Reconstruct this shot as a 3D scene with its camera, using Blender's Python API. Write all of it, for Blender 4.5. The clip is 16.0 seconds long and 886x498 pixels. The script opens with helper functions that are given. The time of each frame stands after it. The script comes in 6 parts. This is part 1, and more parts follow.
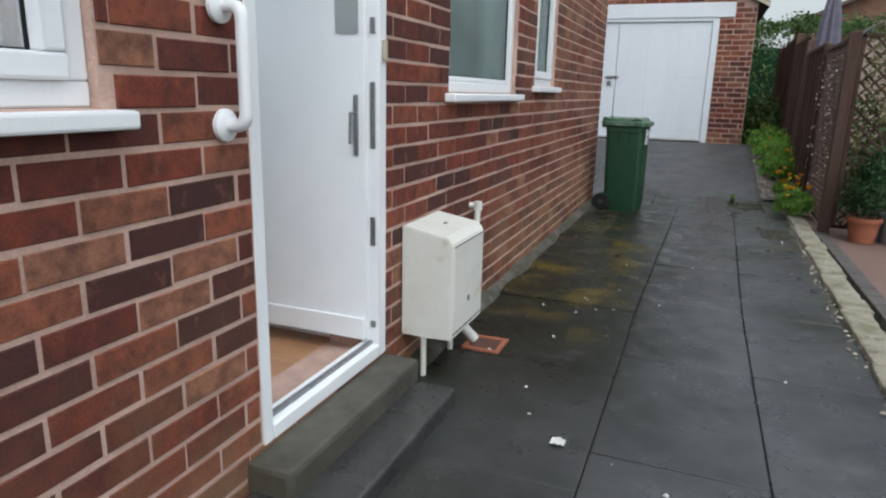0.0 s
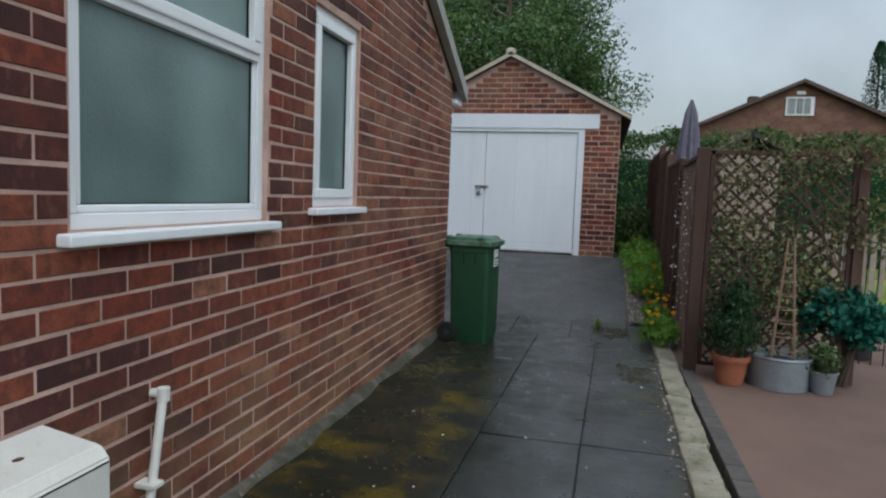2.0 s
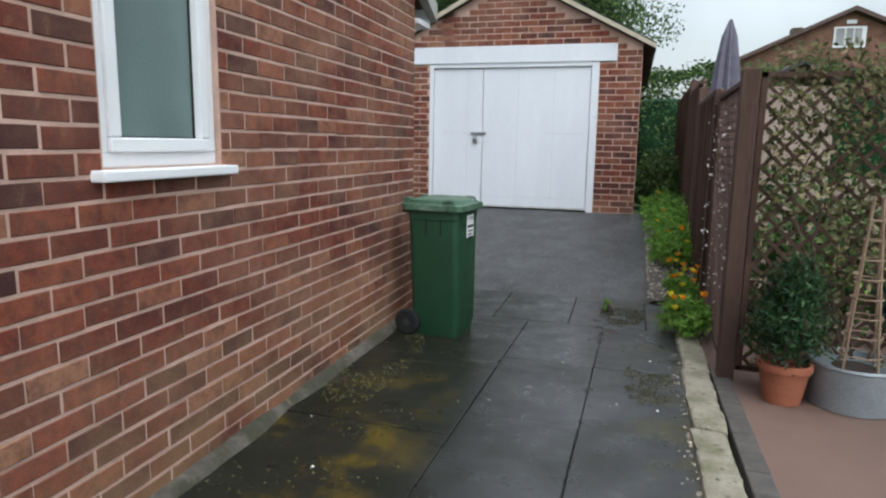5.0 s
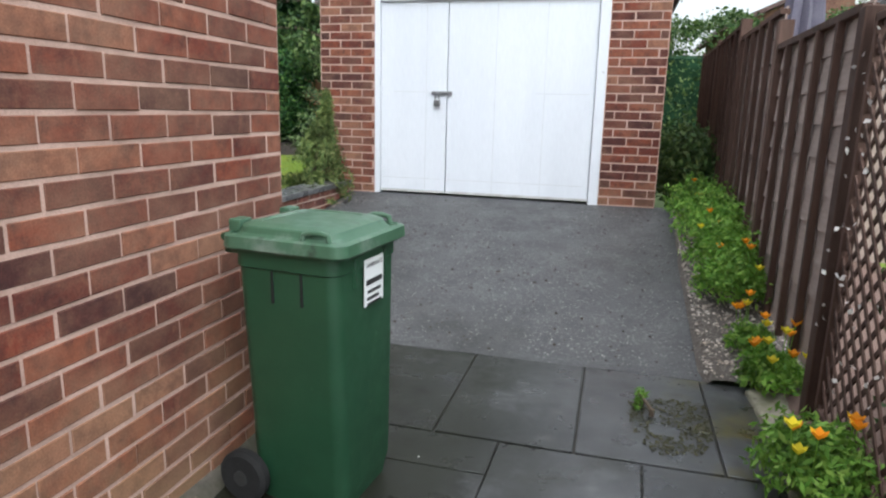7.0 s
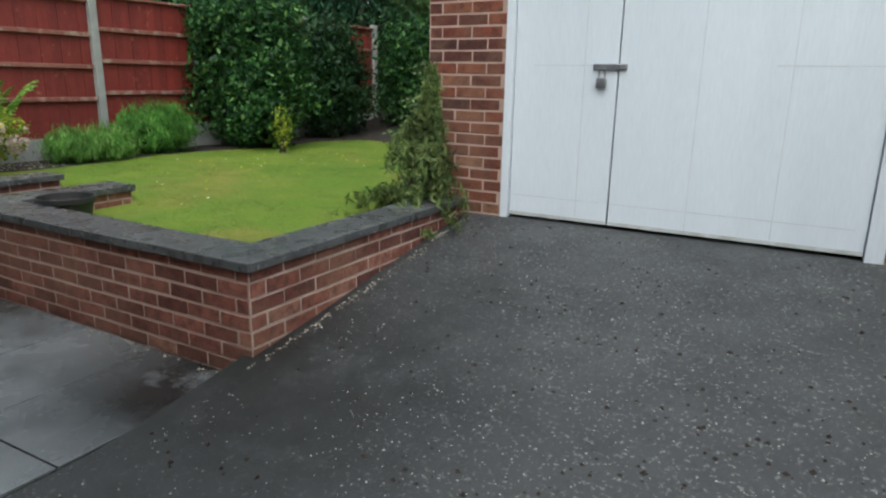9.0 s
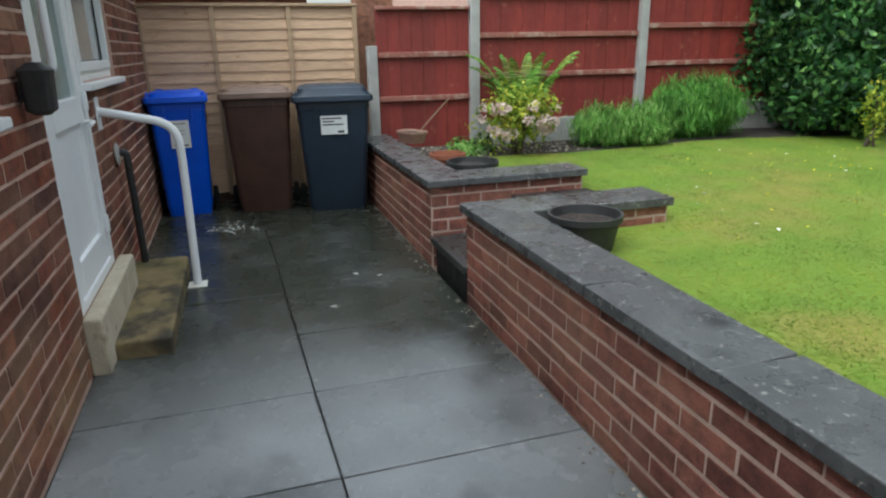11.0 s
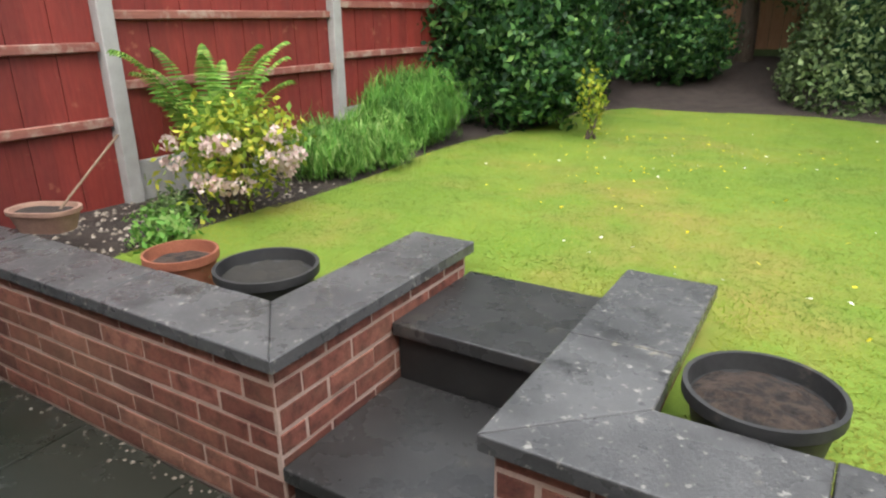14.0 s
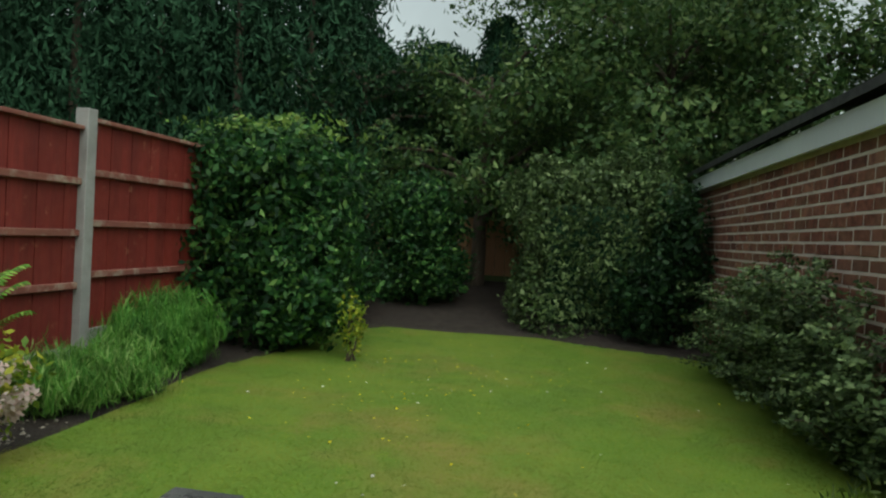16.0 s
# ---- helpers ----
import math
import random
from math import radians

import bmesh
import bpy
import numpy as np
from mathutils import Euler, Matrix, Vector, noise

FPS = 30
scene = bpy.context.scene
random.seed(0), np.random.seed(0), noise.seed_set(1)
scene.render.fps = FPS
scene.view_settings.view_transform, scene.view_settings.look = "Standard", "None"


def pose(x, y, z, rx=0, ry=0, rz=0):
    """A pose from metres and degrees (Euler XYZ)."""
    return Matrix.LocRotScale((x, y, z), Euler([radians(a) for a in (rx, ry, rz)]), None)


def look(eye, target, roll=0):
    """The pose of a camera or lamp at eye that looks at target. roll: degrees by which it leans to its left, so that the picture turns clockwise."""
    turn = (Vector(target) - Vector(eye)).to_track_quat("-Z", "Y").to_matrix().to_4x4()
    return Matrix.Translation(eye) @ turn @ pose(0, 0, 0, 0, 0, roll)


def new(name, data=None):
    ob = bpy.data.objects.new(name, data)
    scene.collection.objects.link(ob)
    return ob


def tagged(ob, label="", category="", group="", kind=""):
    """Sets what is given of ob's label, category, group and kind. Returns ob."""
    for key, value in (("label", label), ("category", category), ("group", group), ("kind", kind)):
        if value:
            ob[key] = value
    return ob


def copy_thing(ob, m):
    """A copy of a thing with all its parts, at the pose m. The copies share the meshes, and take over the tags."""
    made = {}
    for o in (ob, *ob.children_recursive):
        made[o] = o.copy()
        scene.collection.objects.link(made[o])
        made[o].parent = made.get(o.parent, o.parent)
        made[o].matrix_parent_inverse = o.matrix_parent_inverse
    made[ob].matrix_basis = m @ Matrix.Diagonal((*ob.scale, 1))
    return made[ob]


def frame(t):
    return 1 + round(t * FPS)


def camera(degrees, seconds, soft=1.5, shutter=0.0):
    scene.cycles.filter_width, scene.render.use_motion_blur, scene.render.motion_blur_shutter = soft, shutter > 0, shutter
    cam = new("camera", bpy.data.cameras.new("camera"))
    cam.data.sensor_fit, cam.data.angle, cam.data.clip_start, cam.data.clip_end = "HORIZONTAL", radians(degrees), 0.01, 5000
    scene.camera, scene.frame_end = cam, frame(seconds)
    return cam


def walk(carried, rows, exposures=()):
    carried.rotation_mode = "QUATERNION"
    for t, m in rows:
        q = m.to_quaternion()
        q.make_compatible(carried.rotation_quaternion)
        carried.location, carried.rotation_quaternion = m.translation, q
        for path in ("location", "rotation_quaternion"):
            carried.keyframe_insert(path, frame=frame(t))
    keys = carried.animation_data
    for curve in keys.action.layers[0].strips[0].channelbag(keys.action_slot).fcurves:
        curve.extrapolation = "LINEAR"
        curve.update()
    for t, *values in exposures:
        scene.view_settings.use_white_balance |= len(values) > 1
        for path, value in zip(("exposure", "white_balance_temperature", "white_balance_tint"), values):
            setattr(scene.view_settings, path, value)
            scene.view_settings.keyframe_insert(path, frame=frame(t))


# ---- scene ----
cam = camera(69.0, 16.0, soft=2.2)
PATH = [
    (0, (-0.138, 0.168, 1.293), (-0.846, 1.977, 0.816), 1.4),
    (0.5, (-0.129, 0.696, 1.329), (-0.852, 2.501, 0.858), 1.2),
    (1, (-0.093, 1.143, 1.376), (-0.671, 3.003, 0.921), 1.4),
    (1.5, (0.113, 1.416, 1.397), (-0.351, 3.328, 1.037), 2.2),
    (2, (0.279, 1.569, 1.444), (-0.193, 3.505, 1.276), 2.1),
    (2.5, (0.299, 1.605, 1.464), (-0.188, 3.544, 1.404), 1.5),
    (3, (0.287, 1.603, 1.468), (-0.241, 3.532, 1.428), 0.7),
    (3.2, (0.277, 1.618, 1.452), (-0.268, 3.541, 1.409), 0.4),
    (5.3, (0.446, 3.519, 1.451), (-0.097, 5.412, 1.103), 0.9),
    (5.5, (0.427, 3.775, 1.452), (-0.104, 5.67, 1.099), 0.6),
    (6, (0.331, 4.476, 1.438), (-0.183, 6.372, 1.066), 1.0),
    (6.5, (0.21, 5.167, 1.445), (-0.305, 7.061, 1.061), 0.8),
    (7, (0.098, 5.778, 1.439), (-0.402, 7.668, 1.016), 1.4),
    (7.5, (-0.004, 6.354, 1.373), (-0.517, 8.235, 0.926), 1.5),
    (8, (-0.152, 7.046, 1.46), (-0.719, 8.902, 0.973), 0.5),
    (8.5, (-0.284, 7.666, 1.491), (-1.033, 9.455, 1.002), 0.9),
    (8.6, (-0.323, 7.79, 1.494), (-1.11, 9.559, 0.995), 0.6),
    (9, (-0.519, 8.216, 1.495), (-1.474, 9.9, 0.993), 1.0),
    (9.5, (-0.797, 8.673, 1.498), (-2.043, 10.15, 0.983), 1.3),
    (10, (-1.207, 8.925, 1.488), (-2.713, 10.12, 0.937), 0.7),
    (10.2, (-1.423, 8.986, 1.499), (-3.009, 10.064, 0.931), 0.4),
    (12.3, (-3.596, 9.276, 1.454), (-5.51, 9.328, 0.873), -2.4),
    (12.5, (-3.848, 9.259, 1.445), (-5.758, 9.377, 0.863), -1.7),
    (13, (-4.415, 9.22, 1.515), (-6.259, 9.72, 0.925), -1.1),
    (13.5, (-4.862, 9.246, 1.532), (-6.479, 10.255, 0.926), -2.7),
    (14, (-5.104, 9.205, 1.55), (-6.092, 10.811, 0.881), -0.8),
    (14.5, (-5.197, 9.167, 1.603), (-5.673, 10.993, 0.941), 3.1),
    (15, (-5.228, 9.145, 1.668), (-5.601, 11.042, 1.155), 3.8),
    (15.5, (-5.199, 9.111, 1.733), (-5.56, 11.061, 1.479), 3.3),
    (16, (-5.193, 9.101, 1.751), (-5.536, 11.071, 1.707), 3.2),
]
walk(cam, [(t, look(eye, target, roll)) for t, eye, target, roll in PATH], [
    (0, 0.46, 5950, 6), (1, 0.12, 5850, 2), (1.5, 0.1, 5800, 3), (2.0, 0.02, 5750, 4), (2.5, 0.1, 5700, 6), (3.2, 0.2, 5700, 6), (5.3, 0.75, 5950, 5), (6, 0.93, 5950, 4), (7, 1.15, 6000, 7), (7.5, 1.3, 6000, 7), (8, 1.35, 6100, 6), (8.5, 1.0, 6200, 3),
    (9, 0.55, 6000, 1), (9.5, 0.28, 5950, 0), (10, 0.35, 5900, -1), (12.3, 1.65, 5850, 5), (13, 1.45, 5800, 3), (13.5, 1.38, 6100, 4), (14, 1.45, 6400, 10), (14.5, 1.47, 6400, 10), (15, 1.25, 6400, 10), (15.5, 0.5, 6300, 3), (16, -0.05, 6300, -6)])

# ---- world and light ----
world = bpy.data.worlds.new("overcast_sky")
scene.world = world
world.use_nodes = True
wn = world.node_tree
sky = wn.nodes.new("ShaderNodeTexSky")
sky.sky_type = "NISHITA"
sky.sun_disc = False
sky.sun_elevation, sky.sun_rotation = radians(55), radians(150)
sky.dust_density, sky.air_density = 4.0, 1.5
grey = wn.nodes.new("ShaderNodeHueSaturation")
grey.inputs["Saturation"].default_value = 0.22
cloud = wn.nodes.new("ShaderNodeTexNoise")
cloud.inputs["Scale"].default_value, cloud.inputs["Detail"].default_value = 3.0, 6.0
cramp = wn.nodes.new("ShaderNodeMapRange")
cramp.inputs[1].default_value, cramp.inputs[2].default_value = 0.3, 0.7
cramp.inputs[3].default_value, cramp.inputs[4].default_value = 0.8, 1.2
cmix = wn.nodes.new("ShaderNodeMix")
cmix.data_type, cmix.blend_type = "RGBA", "MULTIPLY"
cmix.inputs["Factor"].default_value = 1.0
wn.links.new(sky.outputs[0], grey.inputs["Color"])
wn.links.new(cloud.outputs["Fac"], cramp.inputs[0])
wn.links.new(grey.outputs[0], cmix.inputs["A"])
wn.links.new(cramp.outputs[0], cmix.inputs["B"])
wn.links.new(cmix.outputs["Result"], wn.nodes["Background"].inputs[0])
wn.nodes["Background"].inputs[1].default_value = 0.15
sun = new("sun", bpy.data.lights.new("sun", "SUN"))
sun.data.energy, sun.data.angle, sun.data.color = 0.8, radians(70), (1.0, 0.98, 0.95)
sun.matrix_world = look((0, 0, 0), (-0.1, -0.22, -1))
# Unseen fill lamp, added to brighten the hall behind the open door.
hall_fill = new("hall_fill_light", bpy.data.lights.new("hall_fill_light", "AREA"))
hall_fill.data.energy, hall_fill.data.size, hall_fill.data.color = 8, 0.8, (0.88, 0.95, 1.0)
hall_fill.matrix_world = look((-2.4, 1.9, 2.45), (-2.4, 1.9, 0))


# ---- materials ----
def nd(m, kind, **vals):
    n = m.node_tree.nodes.new(kind)
    for k, v in vals.items():
        n.inputs[k.replace("_", " ")].default_value = v
    return n


def mixc(m, fac, a, b, blend="MIX"):
    n = m.node_tree.nodes.new("ShaderNodeMix")
    n.data_type, n.blend_type = "RGBA", blend
    for sock, v in (("Factor", fac), ("A", a), ("B", b)):
        if isinstance(v, (int, float)):
            n.inputs[sock].default_value = v
        elif isinstance(v, tuple):
            n.inputs[sock].default_value = (*v, 1)
        else:
            m.node_tree.links.new(v, n.inputs[sock])
    return n.outputs["Result"]


def rng(m, src, a, b, c=0.0, d=1.0):
    n = m.node_tree.nodes.new("ShaderNodeMapRange")
    for i, v in enumerate((a, b, c, d)):
        n.inputs[i + 1].default_value = v
    m.node_tree.links.new(src, n.inputs[0])
    return n.outputs[0]


def noise_of(m, scale, detail=6.0, stretch=(1, 1, 1), rough=0.6):
    geo = m.node_tree.nodes.new("ShaderNodeNewGeometry")
    src = geo.outputs["Position"]
    if stretch != (1, 1, 1):
        mp = m.node_tree.nodes.new("ShaderNodeMapping")
        mp.inputs["Scale"].default_value = stretch
        m.node_tree.links.new(src, mp.inputs["Vector"])
        src = mp.outputs[0]
    n = nd(m, "ShaderNodeTexNoise", Scale=scale, Detail=detail, Roughness=rough)
    m.node_tree.links.new(src, n.inputs["Vector"])
    return n.outputs["Fac"]


def piece_random(m):
    """One random number for each piece, whether an object of its own or an island of a joined mesh."""
    a = m.node_tree.nodes.new("ShaderNodeObjectInfo")
    b = m.node_tree.nodes.new("ShaderNodeNewGeometry")
    s = m.node_tree.nodes.new("ShaderNodeMath")
    s.operation = "MULTIPLY_ADD"
    s.inputs[1].default_value = 7.31
    m.node_tree.links.new(b.outputs["Random Per Island"], s.inputs[0])
    m.node_tree.links.new(a.outputs["Random"], s.inputs[2])
    f = m.node_tree.nodes.new("ShaderNodeMath")
    f.operation = "FRACT"
    m.node_tree.links.new(s.outputs[0], f.inputs[0])
    return f.outputs[0]


def ramp(m, src, stops):
    n = m.node_tree.nodes.new("ShaderNodeValToRGB")
    els = n.color_ramp.elements
    while len(els) < len(stops):
        els.new(0.5)
    for e, (p, c) in zip(els, stops):
        e.position, e.color = p, (*c, 1)
    m.node_tree.links.new(src, n.inputs[0])
    return n.outputs[0]


def mat(name, a, b, scale=6.0, rough=(0.5, 0.75), bump=0.15, grain=90.0, stretch=(1, 1, 1), stain=None, vary=0.0, metal=0.0, spec=0.5, dist=0.004, amp=0.2):
    """A surface of two tones a and b at one scale, with fine grain, an optional stain (colour, scale, from, to) and variation by piece."""
    m = bpy.data.materials.new(name)
    m.use_nodes = True
    p = m.node_tree.nodes["Principled BSDF"]
    big = noise_of(m, scale, 5.0, stretch)
    col = mixc(m, rng(m, big, 0.32, 0.68), a, b)
    fine = noise_of(m, grain, 4.0, stretch)
    col = mixc(m, 1.0, col, ramp(m, fine, [(0.25, (1 - amp,) * 3), (0.75, (1 + amp * 0.7,) * 3)]), "MULTIPLY")
    if stain:
        for c, sc, lo, hi in (stain if isinstance(stain, list) else [stain]):
            col = mixc(m, rng(m, noise_of(m, sc, 7.0), lo, hi), col, c)
    if vary:
        col = mixc(m, 1.0, col, ramp(m, piece_random(m), [(0, (1 - vary,) * 3), (1, (1 + vary,) * 3)]), "MULTIPLY")
    m.node_tree.links.new(col, p.inputs["Base Color"])
    m.node_tree.links.new(rng(m, noise_of(m, scale * 2.3, 5.0), 0.3, 0.7, *rough), p.inputs["Roughness"])
    p.inputs["Metallic"].default_value = metal
    p.inputs["Specular IOR Level"].default_value = spec
    if bump:
        bn = nd(m, "ShaderNodeBump", Strength=bump, Distance=dist)
        m.node_tree.links.new(fine, bn.inputs["Height"])
        m.node_tree.links.new(bn.outputs[0], p.inputs["Normal"])
    return m


def brick_mat(name, stops, algae=True):
    m = bpy.data.materials.new(name)
    m.use_nodes = True
    p = m.node_tree.nodes["Principled BSDF"]
    col = ramp(m, piece_random(m), stops)
    col = mixc(m, rng(m, noise_of(m, 17, 7.0), 0.4, 0.68, 0.0, 0.75), col, (0.05, 0.023, 0.021))
    col = mixc(m, rng(m, noise_of(m, 11, 7.0, (1, 1.7, 1)), 0.58, 0.74, 0.0, 0.32), col, (0.33, 0.15, 0.09))
    spot, geo = nd(m, "ShaderNodeSeparateXYZ"), m.node_tree.nodes.new("ShaderNodeNewGeometry")
    m.node_tree.links.new(geo.outputs["Position"], spot.inputs[0])
    bloom = m.node_tree.nodes.new("ShaderNodeMath")
    bloom.operation = "MULTIPLY"
    m.node_tree.links.new(rng(m, noise_of(m, 1.3, 7.0, (1, 1, 1.6), 0.7), 0.42, 0.64, 0.0, 0.5), bloom.inputs[0])
    m.node_tree.links.new(rng(m, spot.outputs[1], 3.6, 6.0), bloom.inputs[1])
    col = mixc(m, bloom.outputs[0], col, (0.33, 0.185, 0.12))
    if algae:
        low = nd(m, "ShaderNodeSeparateXYZ")
        geo = m.node_tree.nodes.new("ShaderNodeNewGeometry")
        m.node_tree.links.new(geo.outputs["Position"], low.inputs[0])
        k = m.node_tree.nodes.new("ShaderNodeMath")
        k.operation = "MULTIPLY"
        m.node_tree.links.new(rng(m, low.outputs[2], 0.8, 0.1), k.inputs[0])
        m.node_tree.links.new(rng(m, noise_of(m, 2.2, 6.0), 0.38, 0.6, 0.0, 0.6), k.inputs[1])
        col = mixc(m, k.outputs[0], col, (0.25, 0.16, 0.085))
    col = mixc(m, 1.0, col, ramp(m, noise_of(m, 160, 3.0), [(0.25, (0.75,) * 3), (0.75, (1.2,) * 3)]), "MULTIPLY")
    m.node_tree.links.new(col, p.inputs["Base Color"])
    p.inputs["Roughness"].default_value = 0.8
    p.inputs["Specular IOR Level"].default_value = 0.22
    bn = nd(m, "ShaderNodeBump", Strength=0.35, Distance=0.004)
    m.node_tree.links.new(noise_of(m, 120, 5.0), bn.inputs["Height"])
    m.node_tree.links.new(bn.outputs[0], p.inputs["Normal"])
    return m


def leaf_mat(name, stops, rough=0.5, through_light=0.25, patch=None):
    m = bpy.data.materials.new(name)
    m.use_nodes = True
    p = m.node_tree.nodes["Principled BSDF"]
    geo = m.node_tree.nodes.new("ShaderNodeNewGeometry")
    col = ramp(m, geo.outputs["Random Per Island"], stops)
    col = mixc(m, 1.0, col, ramp(m, noise_of(m, 3.0, 3.0), [(0.3, (0.6,) * 3), (0.7, (1.3,) * 3)]), "MULTIPLY")
    if patch:
        col = mixc(m, rng(m, noise_of(m, 1.3, 6.0), 0.44, 0.62, 0.0, 0.75), col, patch)
        col = mixc(m, rng(m, noise_of(m, 2.3, 6.0, (1, 1, 1), 0.7), 0.5, 0.66, 0.0, 0.7), col, tuple(v * 0.5 for v in (patch[0] * 0.7, patch[1], patch[2])))
    m.node_tree.links.new(col, p.inputs["Base Color"])
    p.inputs["Roughness"].default_value = rough
    p.inputs["Specular IOR Level"].default_value = 0.2
    tr = nd(m, "ShaderNodeBsdfTranslucent")
    m.node_tree.links.new(col, tr.inputs["Color"])
    mx = nd(m, "ShaderNodeMixShader", Fac=through_light)
    m.node_tree.links.new(p.outputs[0], mx.inputs[1])
    m.node_tree.links.new(tr.outputs[0], mx.inputs[2])
    m.node_tree.links.new(mx.outputs[0], m.node_tree.nodes["Material Output"].inputs["Surface"])
    return m


def glass_mat(name, tint, rough, clear=0.6):
    """Window glass: a glossy pane that lets part of the room behind through."""
    m = bpy.data.materials.new(name)
    m.use_nodes = True
    p = m.node_tree.nodes["Principled BSDF"]
    # Broad dark and pale areas in the colour stand in for reflected surroundings.
    m.node_tree.links.new(mixc(m, rng(m, noise_of(m, 0.9, 2.0), 0.35, 0.65), tuple(v * 0.6 for v in tint), tuple(min(v * 1.3, 1.0) for v in tint)), p.inputs["Base Color"])
    p.inputs["Roughness"].default_value = rough
    p.inputs["Transmission Weight"].default_value = clear
    p.inputs["IOR"].default_value = 1.5
    if rough > 0.1:
        bn = nd(m, "ShaderNodeBump", Strength=0.5, Distance=0.004)
        m.node_tree.links.new(noise_of(m, 70, 4.0), bn.inputs["Height"])
        m.node_tree.links.new(bn.outputs[0], p.inputs["Normal"])
    return m


BRICK = brick_mat("red_facing_brick", [(0.0, (0.055, 0.024, 0.022)), (0.12, (0.08, 0.028, 0.024)), (0.4, (0.13, 0.035, 0.024)), (0.68, (0.185, 0.046, 0.027)), (0.9, (0.225, 0.07, 0.038)), (1.0, (0.29, 0.14, 0.085))])
BRICK_GARDEN = brick_mat("garden_wall_brick", [(0.0, (0.13, 0.05, 0.042)), (0.3, (0.19, 0.068, 0.05)), (0.7, (0.27, 0.1, 0.072)), (0.92, (0.33, 0.13, 0.095)), (1.0, (0.4, 0.2, 0.14))], False)
MORTAR = mat("mortar", (0.56, 0.38, 0.31), (0.38, 0.25, 0.2), 5, (0.85, 0.95), 0.4, 150)
MORTAR_DARK = mat("garden_wall_mortar", (0.58, 0.43, 0.36), (0.38, 0.27, 0.21), 5, (0.85, 0.95), 0.4, 150)
MORTAR_PALE = mat("pale_lime_mortar", (0.72, 0.62, 0.56), (0.55, 0.45, 0.39), 5, (0.85, 0.95), 0.4, 150)
SLAB = mat("dark_wet_paving_slab", (0.032, 0.033, 0.035), (0.058, 0.059, 0.06), 2.3, (0.2, 0.5), 0.3, 140, vary=0.12, stain=[((0.1, 0.1, 0.098), 5.5, 0.6, 0.78), ((0.016, 0.017, 0.012), 1.3, 0.5, 0.66)])
def moss_stain(m):
    """Olive and rust coloured growth on the slabs beside the house."""
    nt = m.node_tree
    p = nt.nodes["Principled BSDF"]
    old = p.inputs["Base Color"].links[0].from_socket
    geo, sep = nt.nodes.new("ShaderNodeNewGeometry"), nt.nodes.new("ShaderNodeSeparateXYZ")
    nt.links.new(geo.outputs["Position"], sep.inputs[0])
    col = old
    for tone, sc, lo, hi, edges in (((0.085, 0.087, 0.09), 2.1, 0.54, 0.72, ()), ((0.013, 0.014, 0.008), 2.2, 0.24, 0.42, ((0, 0.1, -0.5), (1, 1.6, 3.4))), ((0.095, 0.067, 0.01), 2.3, 0.5, 0.62, ((0, -0.35, -0.62), (1, 3.2, 4.3), (1, 7.4, 6.2))), ((0.06, 0.052, 0.013), 3.0, 0.5, 0.64, ((0, 0.35, 0.6), (1, 3.0, 6.0))), ((0.018, 0.018, 0.016), 3.4, 0.55, 0.68, ())):
        fac = rng(m, noise_of(m, sc, 8.0, (1, 1, 1), 0.7), lo, hi, 0.0, 0.85)
        for axis, a, b in edges:
            k = nt.nodes.new("ShaderNodeMath")
            k.operation = "MULTIPLY"
            nt.links.new(fac, k.inputs[0])
            nt.links.new(rng(m, sep.outputs[axis], a, b), k.inputs[1])
            fac = k.outputs[0]
        col = mixc(m, fac, col, tone)
        if tone[0] == 0.013:
            nt.links.new(rng(m, fac, 0.0, 0.7, 0.5, 0.12), p.inputs["Specular IOR Level"])
    nt.links.new(col, p.inputs["Base Color"])


moss_stain(SLAB)
# Base colour lightened to carry the sky's sheen on the wet slabs.
SLAB_WET = mat("grey_rain_wet_patio_slab", (0.15, 0.155, 0.16), (0.21, 0.216, 0.222), 1.7, (0.16, 0.36), 0.15, 140, vary=0.26, stain=[((0.19, 0.19, 0.185), 3.5, 0.6, 0.8), ((0.028, 0.029, 0.025), 0.8, 0.53, 0.68)], spec=0.5)
def damp_and_bin_shade(m):
    """A black damp stain at the foot of the ramp, and a dark green tint spreading from the bins: algae, with the shade
    there painted in.
    """
    nt = m.node_tree
    p = nt.nodes["Principled BSDF"]
    geo, sep = nt.nodes.new("ShaderNodeNewGeometry"), nt.nodes.new("ShaderNodeSeparateXYZ")
    nt.links.new(geo.outputs["Position"], sep.inputs[0])
    fac = rng(m, noise_of(m, 2.4, 7.0, (1, 1, 1), 0.7), 0.24, 0.46, 0.0, 0.95)
    for axis, a, b in ((0, -1.2, -2.2), (0, -4.2, -3.2), (1, 11.8, 10.6), (1, 9.2, 9.85)):
        k = nt.nodes.new("ShaderNodeMath")
        k.operation = "MULTIPLY"
        nt.links.new(fac, k.inputs[0])
        nt.links.new(rng(m, sep.outputs[axis], a, b), k.inputs[1])
        fac = k.outputs[0]
    col = mixc(m, fac, p.inputs["Base Color"].links[0].from_socket, (0.01, 0.01, 0.009))
    # Algae green, darkened further to put eave and bin shade into the colour.
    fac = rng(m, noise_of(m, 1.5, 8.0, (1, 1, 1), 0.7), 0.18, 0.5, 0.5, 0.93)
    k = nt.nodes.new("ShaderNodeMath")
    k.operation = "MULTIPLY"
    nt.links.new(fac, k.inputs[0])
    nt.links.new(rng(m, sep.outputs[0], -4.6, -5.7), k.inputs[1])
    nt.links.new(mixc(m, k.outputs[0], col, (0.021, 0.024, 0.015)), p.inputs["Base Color"])


